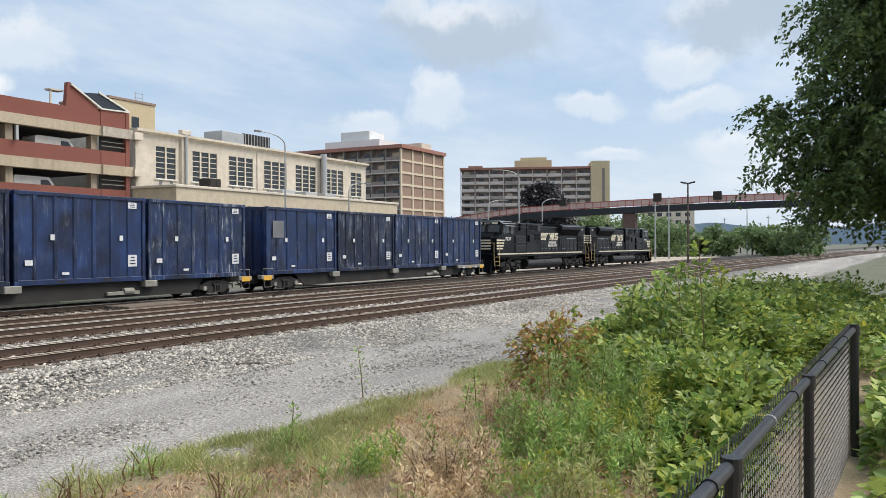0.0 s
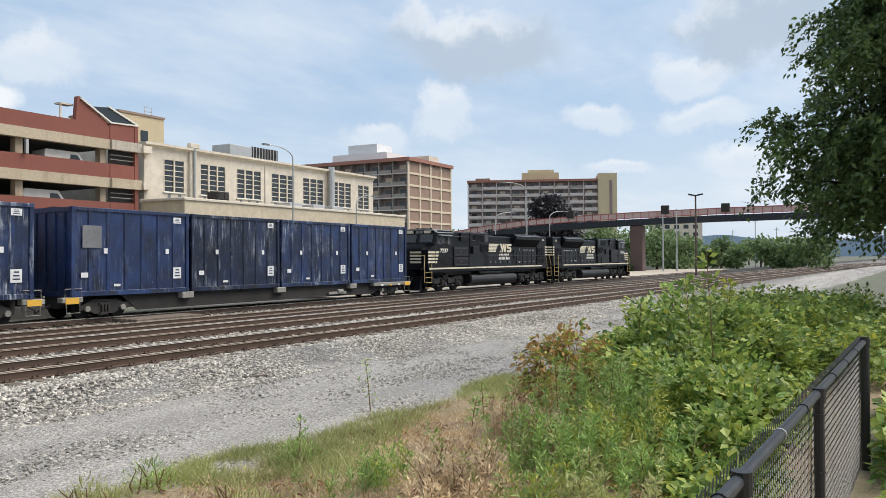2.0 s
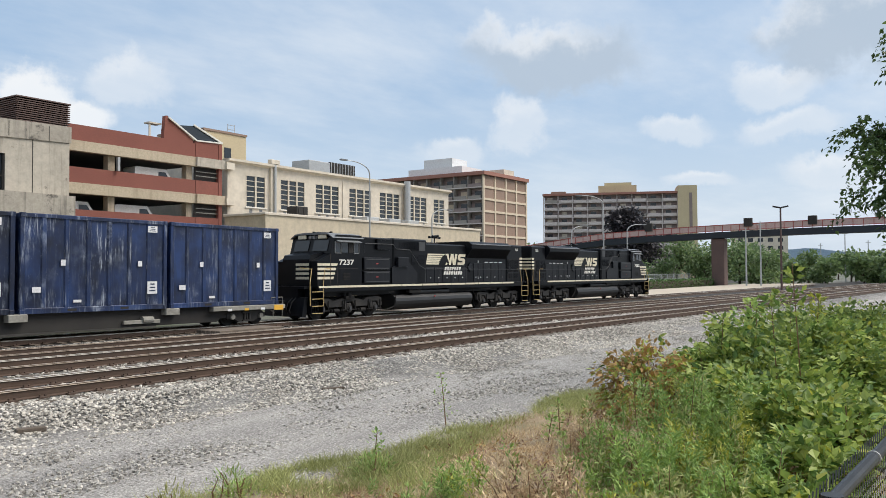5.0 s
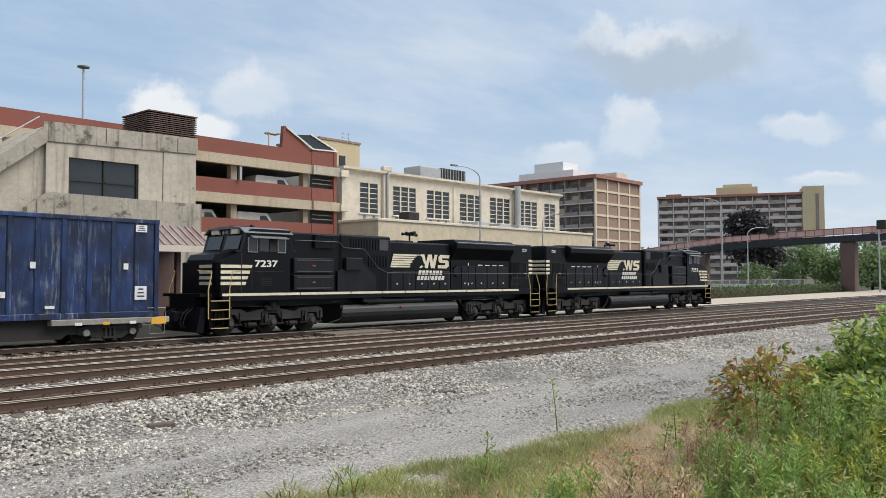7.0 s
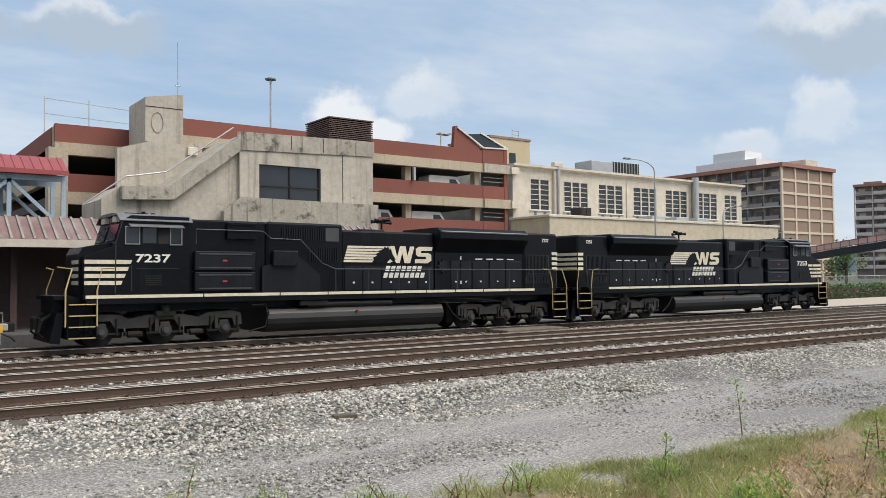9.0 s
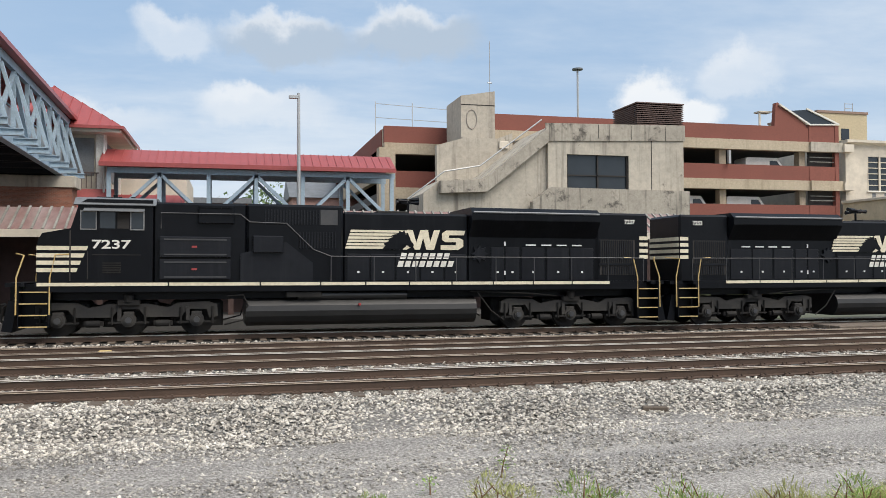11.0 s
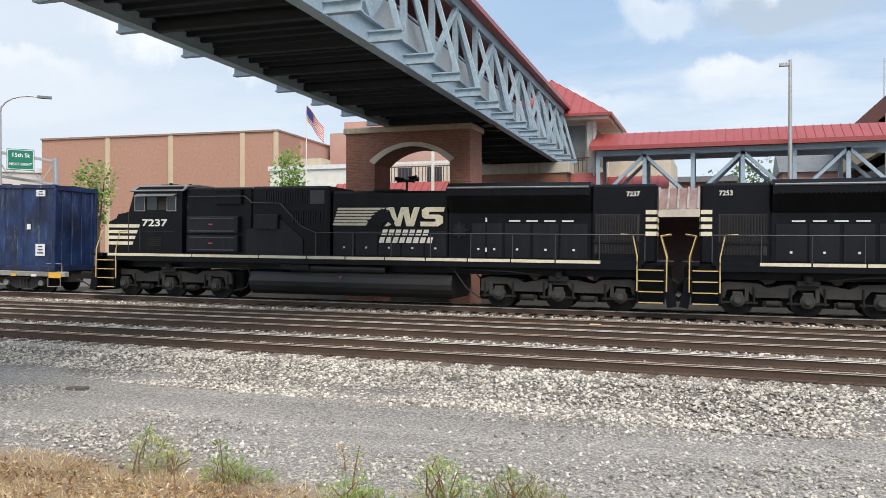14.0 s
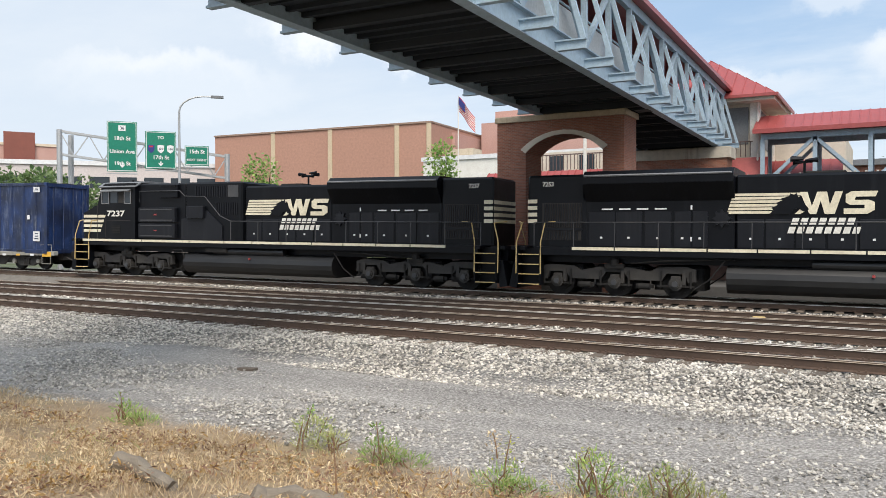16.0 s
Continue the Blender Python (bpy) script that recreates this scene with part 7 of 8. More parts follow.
def leaves(name, pts, away, size, slim, material, seed, label="", category="leaves", parent=None, hang=0.35):
    """Many single leaves: a folded lozenge each, turned about its own axis."""
    r = np.random.RandomState(seed)
    pts, away = np.asarray(pts, float), np.asarray(away, float)
    n = len(pts)
    d = away + r.normal(0, 0.55, (n, 3))
    d[:, 2] -= hang
    d /= np.linalg.norm(d, axis=1)[:, None] + 1e-9
    side = np.cross(d, r.normal(0, 0.5, (n, 3)) + (0, 0, 1.0))
    side /= np.linalg.norm(side, axis=1)[:, None] + 1e-9
    up = np.cross(side, d)
    ln = size * r.uniform(0.6, 1.35, n)[:, None]
    w = ln * slim
    mid = pts + d * ln * 0.42
    vs = np.stack([pts, mid + side * w + up * w * 0.25, pts + d * ln, mid - side * w + up * w * 0.25], 1).reshape(-1, 3)
    o = np.arange(n)[:, None] * 4
    fs = np.concatenate([o + [0, 1, 2], o + [0, 2, 3]], 1).reshape(-1, 3)
    me = bpy.data.meshes.new(name)
    me.from_pydata(vs.tolist(), [], fs.tolist())
    me.materials.append(material)
    ob = new(name, me)
    ob.parent = parent
    return tagged(ob, label, category if parent is None else "")


def blob_points(blobs, n, seed, rough=0.28):
    """Points near the skin of uneven lumps, with holes, none under the ground."""
    r = np.random.RandomState(seed)
    vol = np.array([b[3] * b[4] + b[3] * b[5] for b in blobs])
    pick = r.choice(len(blobs), n * 2, p=vol / vol.sum())
    out, away = [], []
    for k in pick:
        cx, cy, cz, rx, ry, rz = blobs[k]
        d = r.normal(0, 1, 3)
        d /= np.linalg.norm(d)
        lump = 1 + rough * noise.noise((d[0] * 2.2 + k * 7.1, d[1] * 2.2, d[2] * 2.2)) * 2.0 + 0.16 * noise.noise((d[0] * 7 + k, d[1] * 7, d[2] * 7))
        f = lump * r.uniform(0.45, 1.0) ** 0.5
        p = np.array((cx + d[0] * rx * f, cy + d[1] * ry * f, cz + d[2] * rz * f))
        if p[2] < ground_z(p[0], p[1]) + 0.02:
            continue
        if noise.noise((p[0] * 1.6, p[1] * 1.6, p[2] * 1.6 + 9)) < -0.28:
            continue
        out.append(p)
        away.append(d * (1, 1, 0.6))
        if len(out) == n:
            break
    return out, away


def bush(label, blobs, n, size, slim, mat, seed, stems=14, hang=0.35, extra=()):
    b = thing("bush", label, "bush", "bushes on the bank")
    pts, aw = blob_points(blobs, n, seed)
    leaves("foliage", pts, aw, size, slim, M[mat], seed, parent=b, hang=hang)
    for i, (m, share) in enumerate(extra):
        q, a = blob_points(blobs, int(n * share), seed + 31 + i)
        leaves("foliage", q, a, size, slim, M[m], seed + 5 + i, parent=b, hang=hang)
    r = random.Random(seed)
    for i in range(stems):
        cx, cy, cz, rx, ry, rz = r.choice(blobs)
        x, y = cx + r.uniform(-0.5, 0.5) * rx, cy + r.uniform(-0.5, 0.5) * ry
        z = ground_z(x, y)
        t = (x + r.uniform(-0.5, 0.5) * rx, y + r.uniform(-0.5, 0.5) * ry, cz + rz * r.uniform(0.5, 0.95))
        part("stem", G().tube([(x, y, z - 0.05), ((x + t[0]) / 2 + r.uniform(-0.1, 0.1), (y + t[1]) / 2, (z + t[2]) / 2), t], 0.014, 5, 0.005), M["stem"], b)
    return b


def weed_clump(x, y, h, mat, seed):
    """Upright stalks with slim leaves all along them, a few of them dry."""
    green = mat in ("weed", "bush", "yellowleaf", "greengrass")
    w = thing("weed_clump", "upright feathery green weeds on the bank" if green else "dry straw-coloured weed stalks on the bank", "plant", "weeds on the bank")
    r = random.Random(seed)
    rows = {}
    for i in range(26):
        px, py = x + r.gauss(0, 0.3), y + r.gauss(0, 0.24)
        z, hh = ground_z(px, py), h * r.uniform(0.6, 1.45)
        lx, ly = r.gauss(0, 0.1), r.gauss(0, 0.1)
        if i < 12:
            part("stem", G().tube([(px, py, z - 0.03), (px + lx * 0.4, py + ly * 0.4, z + hh * 0.5), (px + lx, py + ly, z + hh)], 0.007, 5, 0.003), M["stem"] if not green or i % 3 == 0 else M["weed"], w)
        kind = mat if r.random() < 0.72 else r.choice(("greengrass", "yellowleaf", "weed") if green else ("rustleaf", "greengrass", "drygrass"))
        pts, aw = rows.setdefault(kind, ([], []))
        for k in range(int(110 * hh) + 30):
            f, a = r.uniform(0.08, 1.0), r.uniform(0, 6.28)
            q = r.uniform(0.0, 0.05)
            pts.append((px + lx * f + math.cos(a) * q, py + ly * f + math.sin(a) * q, z + hh * f))
            aw.append((math.cos(a), math.sin(a), 0.75))
    for i, (kind, (pts, aw)) in enumerate(rows.items()):
        leaves("foliage", pts, aw, 0.062, 0.13, M[kind], seed + i, parent=w, hang=-0.1)
    return w


def build_bushes():
    bush("dense green knotweed thicket behind the black fence", [(12.6, 3.1, -0.05, 1.9, 1.4, 1.0), (14.6, 2.5, 0.1, 2.4, 1.8, 1.05), (11.0, 2.2, -0.1, 1.5, 1.1, 0.95), (9.6, 1.55, -0.15, 1.3, 0.85, 0.85), (8.2, 1.35, -0.15, 1.2, 0.6, 0.62), (7.1, 1.2, -0.15, 0.9, 0.5, 0.42)], 33000, 0.105, 0.36, "bush", 11, 40, 0.3, (("yellowleaf", 0.12), ("weed", 0.12), ("hedge", 0.05)))
    bush("broad green thicket by the tree", [(17.2, 1.7, 0.15, 2.6, 2.0, 1.0), (20.5, 1.3, 0.15, 3.0, 2.6, 0.95), (25.0, 2.4, 0.1, 4.0, 2.8, 0.95), (15.2, -0.6, 0.1, 2.6, 1.4, 0.9)], 24000, 0.11, 0.36, "bush", 12, 16, 0.3, (("yellowleaf", 0.16), ("hedge", 0.05)))
    bush("browning shrub with dry red-brown leaves", [(11.4, 4.1, 0.15, 0.75, 0.75, 0.75), (10.6, 3.6, -0.1, 0.8, 0.6, 0.6)], 2600, 0.10, 0.3, "dryleaf", 13, 26, 0.5, (("bush", 0.3), ("yellowleaf", 0.15)))
    bush("low green creeper along the inside of the fence", [(8.6, -0.45, 0.15, 1.4, 0.5, 0.6), (6.6, -0.35, 0.0, 1.0, 0.32, 0.34), (10.8, -0.9, 0.3, 1.4, 0.9, 0.75)], 5200, 0.11, 0.42, "bush", 14, 10, 0.25, (("weed", 0.25),))
    for i, (x, y, h, m) in enumerate(((9.9, 3.7, 0.6, "weed"), (9.1, 3.5, 0.4, "drygrass"), (8.5, 3.1, 0.4, "drygrass"), (9.4, 2.8, 0.75, "weed"), (8.0, 2.75, 0.45, "weed"), (10.3, 3.1, 0.7, "bush"), (7.0, 4.6, 0.28, "weed"), (8.2, 2.3, 0.5, "yellowleaf"), (7.4, 2.6, 0.5, "weed"), (6.9, 3.6, 0.35, "drygrass"), (6.0, 3.3, 0.25, "drygrass"), (7.6, 3.3, 0.5, "weed"), (6.2, 2.1, 0.3, "greengrass"), (8.8, 2.2, 0.6, "weed"), (7.3, 1.9, 0.4, "weed"), (9.3, 2.25, 0.7, "weed"), (6.7, 2.6, 0.3, "weed"), (9.9, 4.4, 0.3, "drygrass"), (10.4, 4.2, 0.45, "dryleaf"))):
        z = ground_z(x, y)
        weed_clump(x, y, h, m, 40 + i)
    for i, (x, y, h) in enumerate(((-6.0, 7.5, 0.34), (-4.9, 7.35, 0.22), (-2.5, 7.4, 0.36), (-1.85, 7.6, 0.25), (-3.4, 7.1, 0.22), (-9.0, 7.3, 0.24), (2.6, 8.0, 0.3), (3.4, 7.6, 0.32), (4.3, 7.2, 0.3), (5.2, 6.7, 0.34), (6.1, 6.9, 0.3), (1.3, 7.7, 0.25), (5.6, 5.2, 0.36), (7.7, 6.2, 0.28))):
        z = ground_z(x, y)
        bush("feathery pale green weed at the edge of the drive", [(x, y, z + h * 0.45, 0.26, 0.22, h * 0.75), (x + 0.25, y + 0.05, z + h * 0.2, 0.3, 0.2, h * 0.4)], 420, 0.07, 0.08, "weed" if i % 3 else "greengrass", 140 + i, 9, -0.9, (("greengrass", 0.4),))
    # slender saplings and single weeds: a stem with leaves along it
    spots = [(12.2, 3.3, 1.35, 0.12, "bush"), (13.1, 3.0, 1.6, 0.12, "weed"), (13.9, 3.2, 1.5, 0.12, "bush"), (14.8, 3.0, 1.65, 0.12, "bush"), (15.9, 2.6, 1.55, 0.12, "yellowleaf"), (12.7, 2.4, 1.6, 0.12, "bush"), (10.8, 1.9, 2.1, 0.11, "bush"), (11.4, 2.3, 1.7, 0.11, "bush"), (11.1, 7.4, 0.35, 0.07, "weed"), (8.1, 6.5, 0.0, 0.08, "weed"), (11.0, 5.3, 0.1, 0.08, "weed"), (10.4, 5.2, 0.0, 0.08, "weed"), (-9.07, 7.36, -0.1, 0.06, "weed"), (-6.4, 7.9, -0.1, 0.06, "weed"), (-6.0, 7.6, -0.15, 0.05, "weed"),
             (-2.58, 7.43, -0.15, 0.05, "weed"), (-3.45, 7.37, 0.0, 0.05, "yellowleaf"), (-4.95, 7.4, -0.05, 0.06, "weed"), (-1.87, 7.8, -0.2, 0.05, "weed"), (-3.9, 8.2, -0.2, 0.05, "drygrass"), (-2.95, 8.3, -0.25, 0.05, "yellowleaf"), (3.07, 9.1, -0.1, 0.05, "weed"), (2.1, 8.6, -0.3, 0.05, "weed"), (-4.3, 5.75, 0.22, 0.025, "dryleaf")]
    for i, (x, y, top, size, m) in enumerate(spots):
        r = random.Random(90 + i)
        w = thing("sapling" if size > 0.1 else "weed", "slender green sapling above the thicket" if size > 0.1 else "single weed stalk growing in the gravel edge", "plant", "single weeds")
        z = ground_z(x, y)
        lean = (r.uniform(-0.12, 0.12), r.uniform(-0.12, 0.12))
        part("stem", G().tube([(x, y, z - 0.03), (x + lean[0] * 0.4, y + lean[1] * 0.4, (z + top) / 2), (x + lean[0], y + lean[1], top)], 0.012, 5, 0.004), M["stem"], w)
        pts, aw = [], []
        for k in range(170 if size > 0.1 else 60):
            f = r.uniform(0.15, 1.0)
            a = r.uniform(0, 6.28)
            sp = r.uniform(0.0, 0.22) * (1.2 - f) * (2.0 if size > 0.1 else 1)
            pts.append((x + lean[0] * f + math.cos(a) * sp, y + lean[1] * f + math.sin(a) * sp, z + (top - z) * f))
            aw.append((math.cos(a), math.sin(a), 0.5))
        leaves("foliage", pts, aw, size * (1 if size > 0.1 else 0.8), 0.26, M[m], 200 + i, parent=w, hang=0.1)


def build_grass():
    """Single blades, thick on the bank, thin towards the drive."""
    r = np.random.RandomState(21)
    for name, mat, label, want, n, h in (("dry_grass", "drygrass", "dry straw-coloured grass on the bank", 1, 92000, 0.07), ("green_grass", "greengrass", "patchy green grass and weeds on the bank", -1, 52000, 0.11)):
        vs, fs, left = [], [], 0
        while len(fs) < n:
            if left == 0:
                tx, tv, left = r.uniform(-16, 26), 0.9 + 6.9 * r.uniform() ** 0.8, r.randint(4, 16)
            left -= 1
            x, v = tx + r.normal(0, 0.05), tv + r.normal(0, 0.05)
            y = near_line(v, x) if x > 0 else v + 0.02 * abs(x)
            edge = noise.noise((x * 0.45, y * 0.45, 3.0)) * 1.1
            if noise.noise((x * 1.7, y * 1.7, 6.0)) < -0.22 + 0.3 * r.uniform(-1, 1):
                continue
            if v + edge > 7.6 or y < 0.9:
                continue
            t = noise.noise((x * 0.33, y * 0.55, 8.0)) + (0.8 if x < -1 else 0.5 if v < 5.6 else 0.28) - (0.35 if v > 6.4 and x > 0 else 0) + 0.6 * math.exp(-((x - 10.3) / 2.2) ** 2 - ((y - 5.2) / 0.8) ** 2)
            if t * want < r.normal(0, 0.16) - (0.0 if want > 0 else 0.02):
                continue
            z = ground_z(x, y)
            a, hh = r.uniform(0, 6.28), h * r.uniform(0.5, 1.7)
            w, b = 0.007 * r.uniform(0.7, 1.5), r.normal(0, 0.8, 2) * hh
            ca, sa = math.cos(a) * w, math.sin(a) * w
            o = len(vs)
            vs += [(x - ca, y - sa, z - 0.02), (x + ca, y + sa, z - 0.02), (x + b[0], y + b[1], z + hh)]
            fs.append((o, o + 1, o + 2))
        me = bpy.data.meshes.new(name)
        me.from_pydata(vs, [], fs)
        me.materials.append(M[mat])
        tagged(new(name, me), label, "grass", kind="stuff")


def build_litter():
    """Fallen leaves, clods and twigs among the dry grass."""
    r = np.random.RandomState(33)
    for name, mat, label, n, size in (("leaf_litter", "dryleaf", "brown fallen leaves and dead stalks on the bank", 9000, 0.075), ("leaf_litter", "rustleaf", "red-brown dead weeds on the dry bank", 11000, 0.07), ("leaf_litter", "drygrass", "pale straw chaff and husks on the dry bank", 42000, 0.05)):
        pts = []
        while len(pts) < n:
            x, v = r.uniform(-16, 12), r.uniform(0.9, 7.0)
            y = near_line(v, x) if x > 0 else v + 0.02 * abs(x)
            if noise.noise((x * 0.8, y * 0.8, 5.0 + size * 40)) < ((-0.25 if size < 0.06 else 0.0) if x < 0 else 0.15) or y < 0.9:
                continue
            pts.append((x, y, ground_z(x, y) + r.uniform(0.0, 0.12)))
        tagged(leaves(name, pts, r.normal(0, 1, (n, 3)) * (1, 1, 0.4), size, 0.16, M[mat], 34), label, "leaves", kind="stuff")


def build_near_tree():
    """Locust-like tree with hanging feathery sprays."""
    tr = thing("tree", "large green tree with drooping feathery foliage", "tree", "", (0, 0, 0))
    bx, by = 24.0, -2.1
    part("trunk", G().tube([(bx, by, -0.1), (bx + 0.1, by, 1.6), (bx - 0.1, by + 0.15, 3.4), (bx, by, 6.0), (bx + 0.2, by - 0.2, 9.0)], 0.27, 12, 0.07), M["bark"], tr)
    r = random.Random(5)
    pts, aw = [], []
    limbs = 52
    for i in range(limbs):
        a = i * 2.399
        z0 = 1.9 + 8.0 * i / limbs
        reach = (4.7 - 0.5 * max(0, z0 - 4.6) - 0.3 * max(0, 4.6 - z0)) * r.uniform(0.72, 1.1)
        tip = (bx + math.cos(a) * reach, by + math.sin(a) * reach, z0 + r.uniform(0.2, 1.6))
        mid = (bx + math.cos(a) * reach * 0.5, by + math.sin(a) * reach * 0.5, z0 + r.uniform(0.7, 1.3))
        part("limb", G().tube([(bx, by, z0 - 0.3), mid, tip], 0.07, 7, 0.015), M["bark"], tr)
        for k in range(62):
            f = r.uniform(0.18, 1.08)
            p = Vector((bx, by, z0 - 0.3)).lerp(Vector(mid), f * 2) if f < 0.5 else Vector(mid).lerp(Vector(tip), f * 2 - 1)
            b = a + r.uniform(-1.3, 1.3)
            ln = r.uniform(0.5, 1.15)
            drop = r.uniform(0.35, 1.0) * (1.2 if z0 < 4.5 else 1.0)
            p += Vector((r.uniform(-0.5, 0.5), r.uniform(-0.5, 0.5), r.uniform(-0.4, 0.5)))
            for q in range(62):
                s = q / 61
                c = p + Vector((math.cos(b) * ln * s, math.sin(b) * ln * s, 0.22 * math.sin(s * 2.2) - drop * s * s))
                pts.append(tuple(c + Vector((r.gauss(0, 0.06), r.gauss(0, 0.06), r.gauss(0, 0.06)))))
                e = b + (1.2 if q % 2 else -1.2)
                aw.append((math.cos(e), math.sin(e), -0.2))
    leaves("crown", pts, aw, 0.15, 0.27, M["treeleaf"], 77, parent=tr, hang=0.5)


def far_tree(label, x, y, h, r0, mat, seed, n=900, leaf=0.5, low=0.25):
    t = thing("tree", label, "tree", "trees in the distance", (x, y, 0))
    rd = random.Random(seed)
    z0 = -0.8
    part("trunk", G().tube([(0, 0, z0), (0.1, 0, z0 + h * 0.35), (0, 0.1, z0 + h * 0.75)], 0.03 * h, 8, 0.012 * h), M["bark"], t)
    blobs = []
    for i in range(9):
        a, f = rd.uniform(0, 6.28), rd.uniform(0, 1)
        blobs.append((math.cos(a) * r0 * 0.55 * (1 - 0.5 * f), math.sin(a) * r0 * 0.55 * (1 - 0.5 * f), z0 + h * (low + 0.1 + (0.8 - low) * f), r0 * rd.uniform(0.4, 0.62), r0 * rd.uniform(0.4, 0.62), h * rd.uniform(0.13, 0.2)))
        part("limb", G().tube([(0, 0, z0 + h * 0.25), (blobs[-1][0], blobs[-1][1], blobs[-1][2])], 0.012 * h, 6, 0.004 * h), M["bark"], t)
    r = np.random.RandomState(seed)
    pts, aw = [], []
    for i in range(n):
        b = blobs[r.randint(len(blobs))]
        d = r.normal(0, 1, 3)
        d /= np.linalg.norm(d)
        f = r.uniform(0.5, 1.08) + 0.2 * noise.noise((d[0] * 3 + b[0], d[1] * 3, d[2] * 3 + b[2]))
        pts.append((b[0] + d[0] * b[3] * f, b[1] + d[1] * b[4] * f, b[2] + d[2] * b[5] * f))
        aw.append(d)
    leaves("crown", pts, aw, leaf, 0.38, M[mat], seed, parent=t, hang=0.2)
    return t


def build_far_green():
    r = random.Random(17)
    for i in range(26):
        az = -72.3 - i * 0.62 + r.uniform(-0.3, 0.3)
        rg = r.uniform(190, 270) if i % 3 else r.uniform(165, 185)
        p = at_range(az, 0, rg)
        if p.y < 12:
            p.y = 12 + r.uniform(0, 6)
        h = rg * math.tan(radians(1.7 + r.uniform(-0.5, 0.7) if az > -78 else 1.05 + r.uniform(-0.35, 0.4))) + 2.6
        far_tree("green roadside tree in the distance", p.x, p.y, h, h * 0.62, "farleaf", 300 + i, 1000, 0.75, 0.08)
    far_tree("dark purple-leaved tree before the apartment block", 168.5, 63.2, 16.0, 7.0, "darkleaf", 401, 5200, 0.8, 0.1)
    far_tree("small green tree by the hedge", 140.0, 52.5, 6.0, 3.0, "farleaf", 402, 1300, 0.4, 0.1)
    far_tree("small green tree by the hedge", 150.0, 50.5, 5.0, 3.2, "farleaf", 403, 1300, 0.4, 0.1)
    far_tree("green tree beside the apartment block", 190.0, 98.0, 13.5, 5.0, "farleaf", 404, 1500, 0.6, 0.1)
    for az, el, rg, rr in ((41.8, 5.3, 80, 2.6), (29.4, 6.6, 75, 2.0), (56.4, 4.5, 110, 5.0), (54.4, 4.9, 115, 5.0), (58.5, 4.2, 110, 5.0), (-2.4, 5.4, 130, 6.0), (0.5, 4.6, 130, 6.0), (9.2, 4.9, 125, 5.0)):
        p = at_range(az, el, rg)
        far_tree("young street tree with light green leaves", p.x, p.y, p.z + 0.8, rr, "weed" if rg < 100 else "farleaf", int(500 + az), 1400, 0.35 if rg < 100 else 0.6, 0.3)
    # clipped hedge
    he = thing("hedge", "long clipped dark green hedge along the paved strip", "hedge")
    part("core", G().box(66, 150, 41.3, 42.5, -0.75, 0.45), M["bark"], he)
    q = np.random.RandomState(9)
    pts = np.stack([q.uniform(65.8, 150.2, 16000), q.uniform(41.0, 42.8, 16000), q.uniform(-0.7, 0.72, 16000)], 1)
    leaves("foliage", pts, q.normal(0, 1, (16000, 3)), 0.22, 0.4, M["hedge"], 8, parent=he)
    # wooded ridge on the horizon, distance haze painted into its blue
    g = G()
    for i in range(60):
        az = -60 - i * 0.75
        p = at_range(az, 0, 2600)
        h = 54 + 30 * noise.noise((i * 0.13, 0, 0)) + 6 * noise.noise((i * 0.9, 4, 0))
        g.v += [(p.x, p.y, -5), (p.x, p.y, h), (p.x * 1.1, p.y * 1.1, h * 0.8)]
    for i in range(59):
        g.f += [(3 * i, 3 * i + 3, 3 * i + 4, 3 * i + 1), (3 * i + 1, 3 * i + 4, 3 * i + 5, 3 * i + 2)]
    tagged(part("backdrop", g, M["hill"]), "wooded ridge on the horizon, coloured blue with haze", "hill", kind="structure")


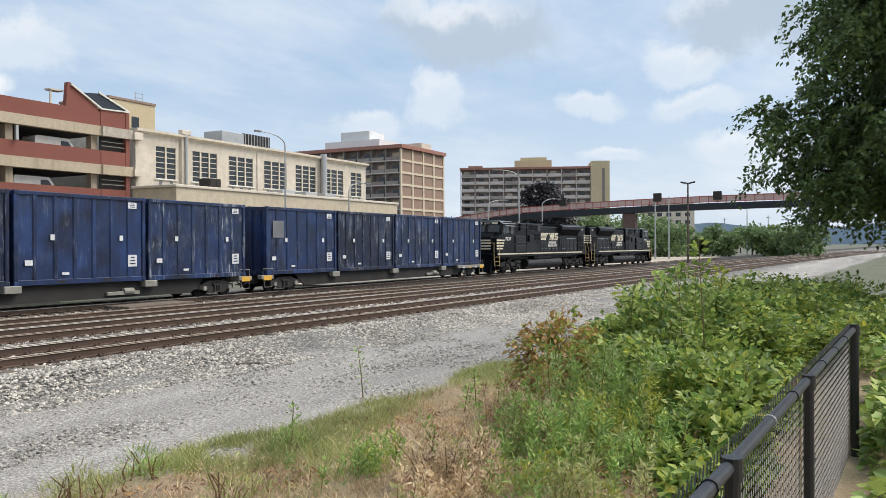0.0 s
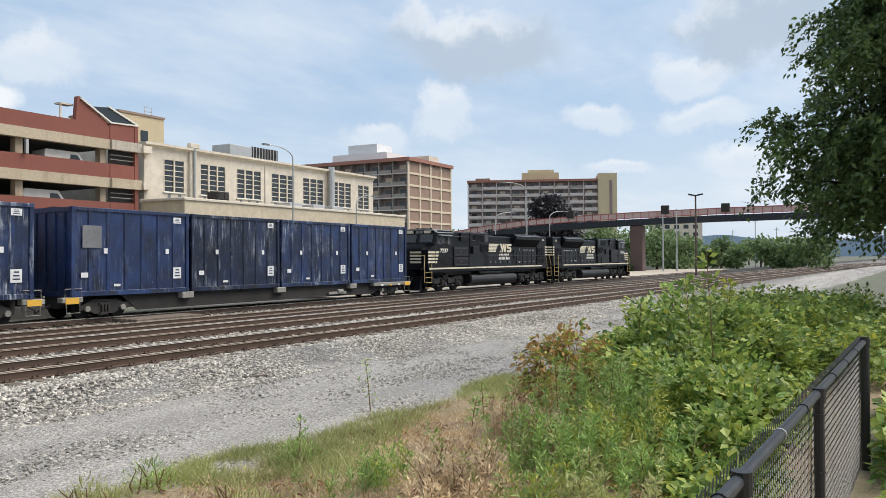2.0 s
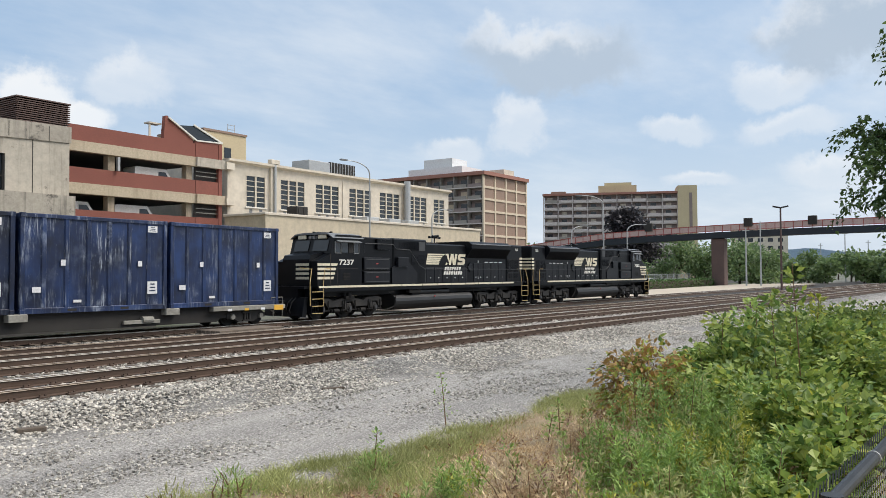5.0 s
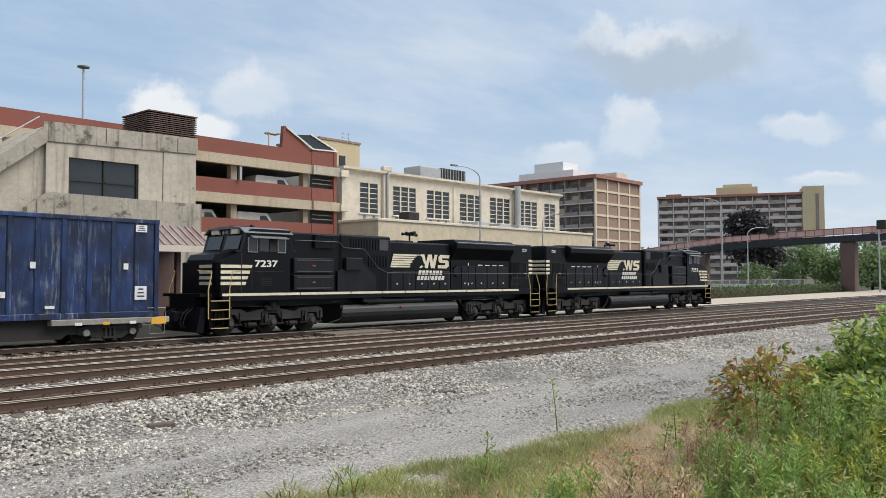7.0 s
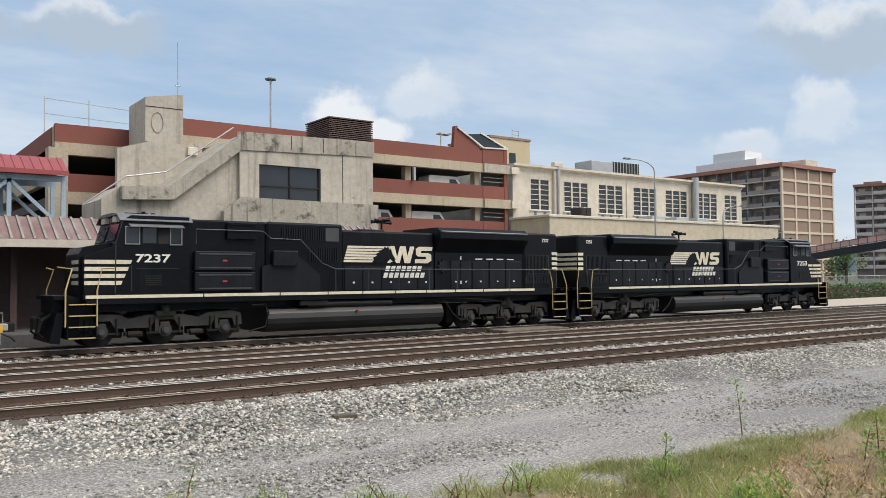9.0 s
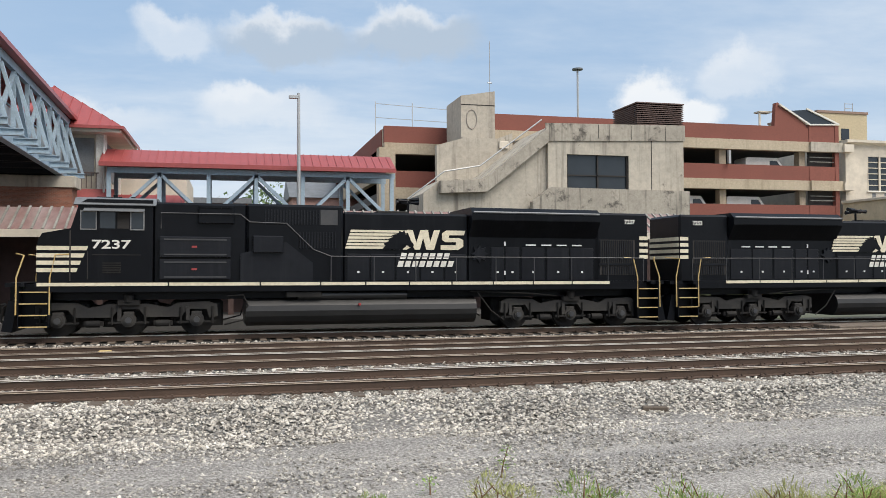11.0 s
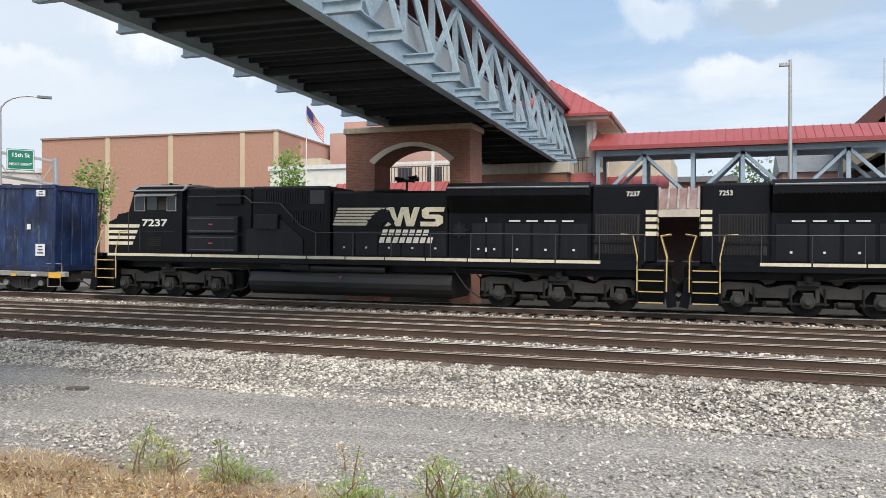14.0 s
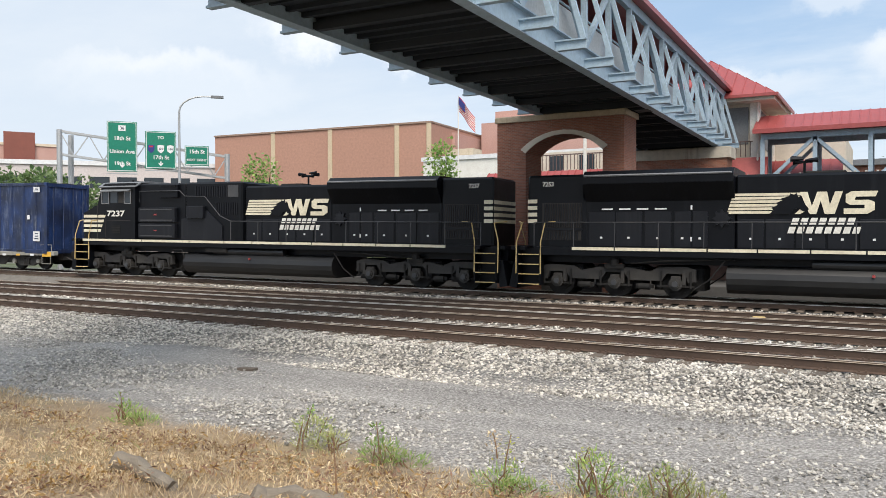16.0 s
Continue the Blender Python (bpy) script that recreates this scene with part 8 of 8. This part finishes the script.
def build_street_things():
    wf = thing("wire_fence", "grey wire fence with thin posts behind the hedge", "fence")
    for i in range(26):
        x = 70 + i * 3.2
        part("post", G().tube([(x, 45.5, -0.8), (x, 45.5, 1.5)], 0.05, 6), M["galv"], wf)
    for z in (1.5, 0.4, -0.5):
        part("wire", G().tube([(70, 45.5, z), (150, 45.5, z)], 0.03, 5), M["galv"], wf)
    g = G()
    for i in range(400):
        g.beam((70 + i * 0.2, 45.5, -0.6), (70 + i * 0.2, 45.5, 1.5), 0.015)
    tagged(part("mesh", g, M["galv"], wf), kind="stuff")
    for az, rg, top in ((-76.7, 150, 9.5), (-77.6, 150, 10.5), (-82.6, 210, 11.0), (-81.2, 230, 9.0), (-83.9, 230, 9.5)):
        p = at_range(az, 0, rg)
        ut = thing("utility_pole", "thin grey utility pole beyond the tracks", "pole", "utility poles", (p.x, p.y, 0))
        part("pole", G().tube([(0, 0, -0.9), (0, 0, top)], 0.16, 8, 0.1), M["galv"], ut)
        part("cross_arm", G().beam((0, -0.6, top - 0.5), (0, 0.6, top - 0.5), 0.1), M["galv"], ut)
    for x, y, mat, lab in ((128.0, 50.0, "carpaint", "silver parked car on the street"), (141.0, 50.5, "label", "white parked car on the street"), (112.0, 50.2, "roofgrey", "dark grey parked car on the street")):
        c = thing("car", lab, "car", "parked cars", (x, y, -0.66))
        body = [(-2.2, 0.25), (-2.25, 0.75), (-1.5, 0.9), (-0.8, 1.42), (0.7, 1.45), (1.45, 0.95), (2.2, 0.85), (2.25, 0.3)]
        part("body", G().prism(body, "y", -0.85, 0.85), M[mat], c)
        part("side_window", G().prism([(-1.2, 0.95), (-0.75, 1.34), (0.65, 1.36), (1.2, 0.98)], "y", -0.87, -0.855), M["glass"], c)
        for wx in (-1.4, 1.4):
            for wy in (-0.8, 0.8):
                w = part("wheel", G().disc(wx, wy, 0.32, 0.32, 0.11, 18), M["dark"], c)
                part("rim", G().disc(wx, wy * 1.12, 0.32, 0.19, 0.04, 14), M["galv"], w)


def build_vans():
    for x, y, z, rz in ((51.3, 69.9, 10.07, 0), (49.2, 70.0, 6.2, 0), (42.8, 70.1, 6.2, 2)):
        v = thing("van", "white van parked inside the garage", "van", "vans in the garage", (x, y, z), rz)
        part("body", G().prism([(-2.5, 0.35), (-2.5, 2.35), (-2.3, 2.5), (1.1, 2.5), (1.9, 1.45), (2.6, 1.2), (2.65, 0.4)], "y", -0.95, 0.95), M["white"], v)
        part("side_window", G().prism([(0.2, 1.55), (0.2, 2.2), (1.0, 2.2), (1.5, 1.55)], "y", -0.97, -0.955), M["glass"], v)
        for wx in (-1.6, 1.7):
            for wy in (-0.85, 0.85):
                part("wheel", G().disc(wx, wy, 0.36, 0.36, 0.12, 16), M["dark"], v)


def build_line_side():
    # wooden and stone pieces lying about
    def piece(name, label, cat, x, y, dims, rz, mat, tilt=0):
        z = ground_z(x, y)
        ob = part(name, G().slab(-dims[0] / 2, dims[0] / 2, -dims[1] / 2, dims[1] / 2, 0, dims[2], min(dims) * 0.2), M[mat])
        ob.matrix_basis = pose(x, y, z - 0.015, 0, tilt, rz)
        return tagged(ob, label, cat)
    piece("broken_tie", "broken piece of dark tie in the gravel", "wood", 12.9, 11.45, (0.5, 0.12, 0.06), -28, "tie")
    piece("broken_tie", "dark weathered tie end in the gravel", "wood", 6.78, 12.1, (0.42, 0.14, 0.08), -20, "tie")
    piece("broken_tie", "dark weathered block in the gravel", "wood", -10.6, 11.4, (0.36, 0.18, 0.06), 8, "tie")
    rl = random.Random(4)
    for label, x, y, ln, rz, rr in (("grey rotten log lying in dry grass", -6.4, 5.45, 1.15, -12, 0.1), ("splintered grey log end in dry grass", -4.62, 5.6, 0.8, 35, 0.1), ("thin grey stick beside the log", -4.9, 5.4, 0.9, 20, 0.03)):
        path = [(ln * (f - 0.5), 0.05 * math.sin(f * 5), rr * 0.6 + 0.03 * rl.uniform(-1, 1)) for f in np.linspace(0, 1, 8)]
        g = G().tube(path, rr, 9, rr * 0.6)
        g.v = [(a + rl.uniform(-0.02, 0.02), b + rl.uniform(-0.1, 0.1) * rr, c + rl.uniform(-0.1, 0.1) * rr) for a, b, c in g.v]
        ob = part("rotten_log", g, M["wood"])
        ob.matrix_basis = pose(x, y, ground_z(x, y), 0, 3, rz)
        tagged(ob, label, "wood")
    piece("branch", "dead branch lying in dry grass", "wood", 8.6, 5.9, (0.55, 0.07, 0.06), 25, "stem", -6)
    cr = thing("timber_crossing", "grey timber crossing panel beside the main line", "crossing")
    for i in range(5):
        part("plank", G().slab(22.5, 26.0, 26.1 + i * 0.3, 26.36 + i * 0.3, -0.5, -0.36, 0.02), M["tie"], cr)
    mk = thing("derail_marker", "small yellow marker beside the siding rail", "marker", "", (-3.2, 22.9, -0.3))
    part("block", G().slab(-0.17, 0.17, -0.08, 0.08, 0, 0.15, 0.03), M["yellow"], mk)
    part("base", G().slab(-0.35, 0.35, -0.15, 0.15, -0.03, 0.02, 0.01), M["rail"], mk)


def build_chain_fence():
    """Black vinyl chain-link fence: posts, top rail, clasps and woven wire."""
    fe = thing("chain_link_fence", "black vinyl-coated chain-link fence along the bank", "fence")
    line = lambda x: 0.628 - 0.055 * x
    top, x0, x1 = 1.2, 0.4, 8.45
    part("top_rail", G().tube([(x0, line(x0), top), (x1, line(x1), top)], 0.026, 12), M["toprail"], fe, "worn black top rail")
    for x, r in ((0.75, 0.03), (3.05, 0.03), (5.16, 0.03), (8.4, 0.04)):
        y = line(x)
        p = part("post", G().tube([(x, y - 0.01, -0.1), (x, y - 0.01, top + (0.0 if r < 0.035 else 0.05))], r, 12), M["chain"], fe)
        part("post_cap", G().tube([(x, y - 0.01, top - 0.05), (x, y - 0.01, top + 0.035)], r + 0.008, 12), M["chain"], p)
        for z in (0.35, 0.75, 1.08):
            part("tie_wire", G().disc(x, y - 0.01, z, r + 0.006, 0.006, 10, "z"), M["chain"], p)
    for x in (1.6, 2.3, 2.75, 3.9, 4.6, 5.9, 6.7, 7.5):
        part("tie_wire", G().disc(x, line(x), top, 0.032, 0.007, 10, "x"), M["galv"] if x == 3.9 else M["chain"], fe)
    pitch = 0.052
    g = G()
    n = int((x1 - x0) / pitch)
    rows = 24
    for i in range(n):
        xa = x0 + i * pitch
        pts = []
        for k in range(rows * 2 + 1):
            xx = xa + (pitch / 2 if k % 2 else -pitch / 2) * 1.05
            pts.append((xx, line(xx) + 0.03 + (0.004 if k % 2 else -0.004), 0.06 + k * (top + 0.02 - 0.06) / (rows * 2)))
        g.tube(pts, 0.0028, 3)
    for i in range(n * 1):
        xx = x0 + i * pitch
        g.tube([(xx - 0.01, line(xx) + 0.03, top + 0.02), (xx + 0.012, line(xx) + 0.03, top + 0.06)], 0.003, 3)
    tagged(part("woven_mesh", g, M["chain"], fe, "woven black wire mesh"), kind="stuff")


build_paving()
build_bushes()
build_grass()
build_litter()
build_near_tree()
build_far_green()
build_street_things()
build_vans()
build_line_side()
build_chain_fence()


def motions():
    def on_line(x, lift, turn):
        slope = math.degrees(math.atan(main_slope(x)))
        grade = math.degrees(math.atan(-main_grade(x)))
        m = pose(x, main_line(x), main_z(x), 0, grade, slope) @ pose(0, 0, lift, 0, 0, turn)
        return m
    for ob, ahead, lift, turn in TRAIN:
        walk(ob, [(t, on_line(x + ahead, lift, turn)) for t, x in RUN])


motions()
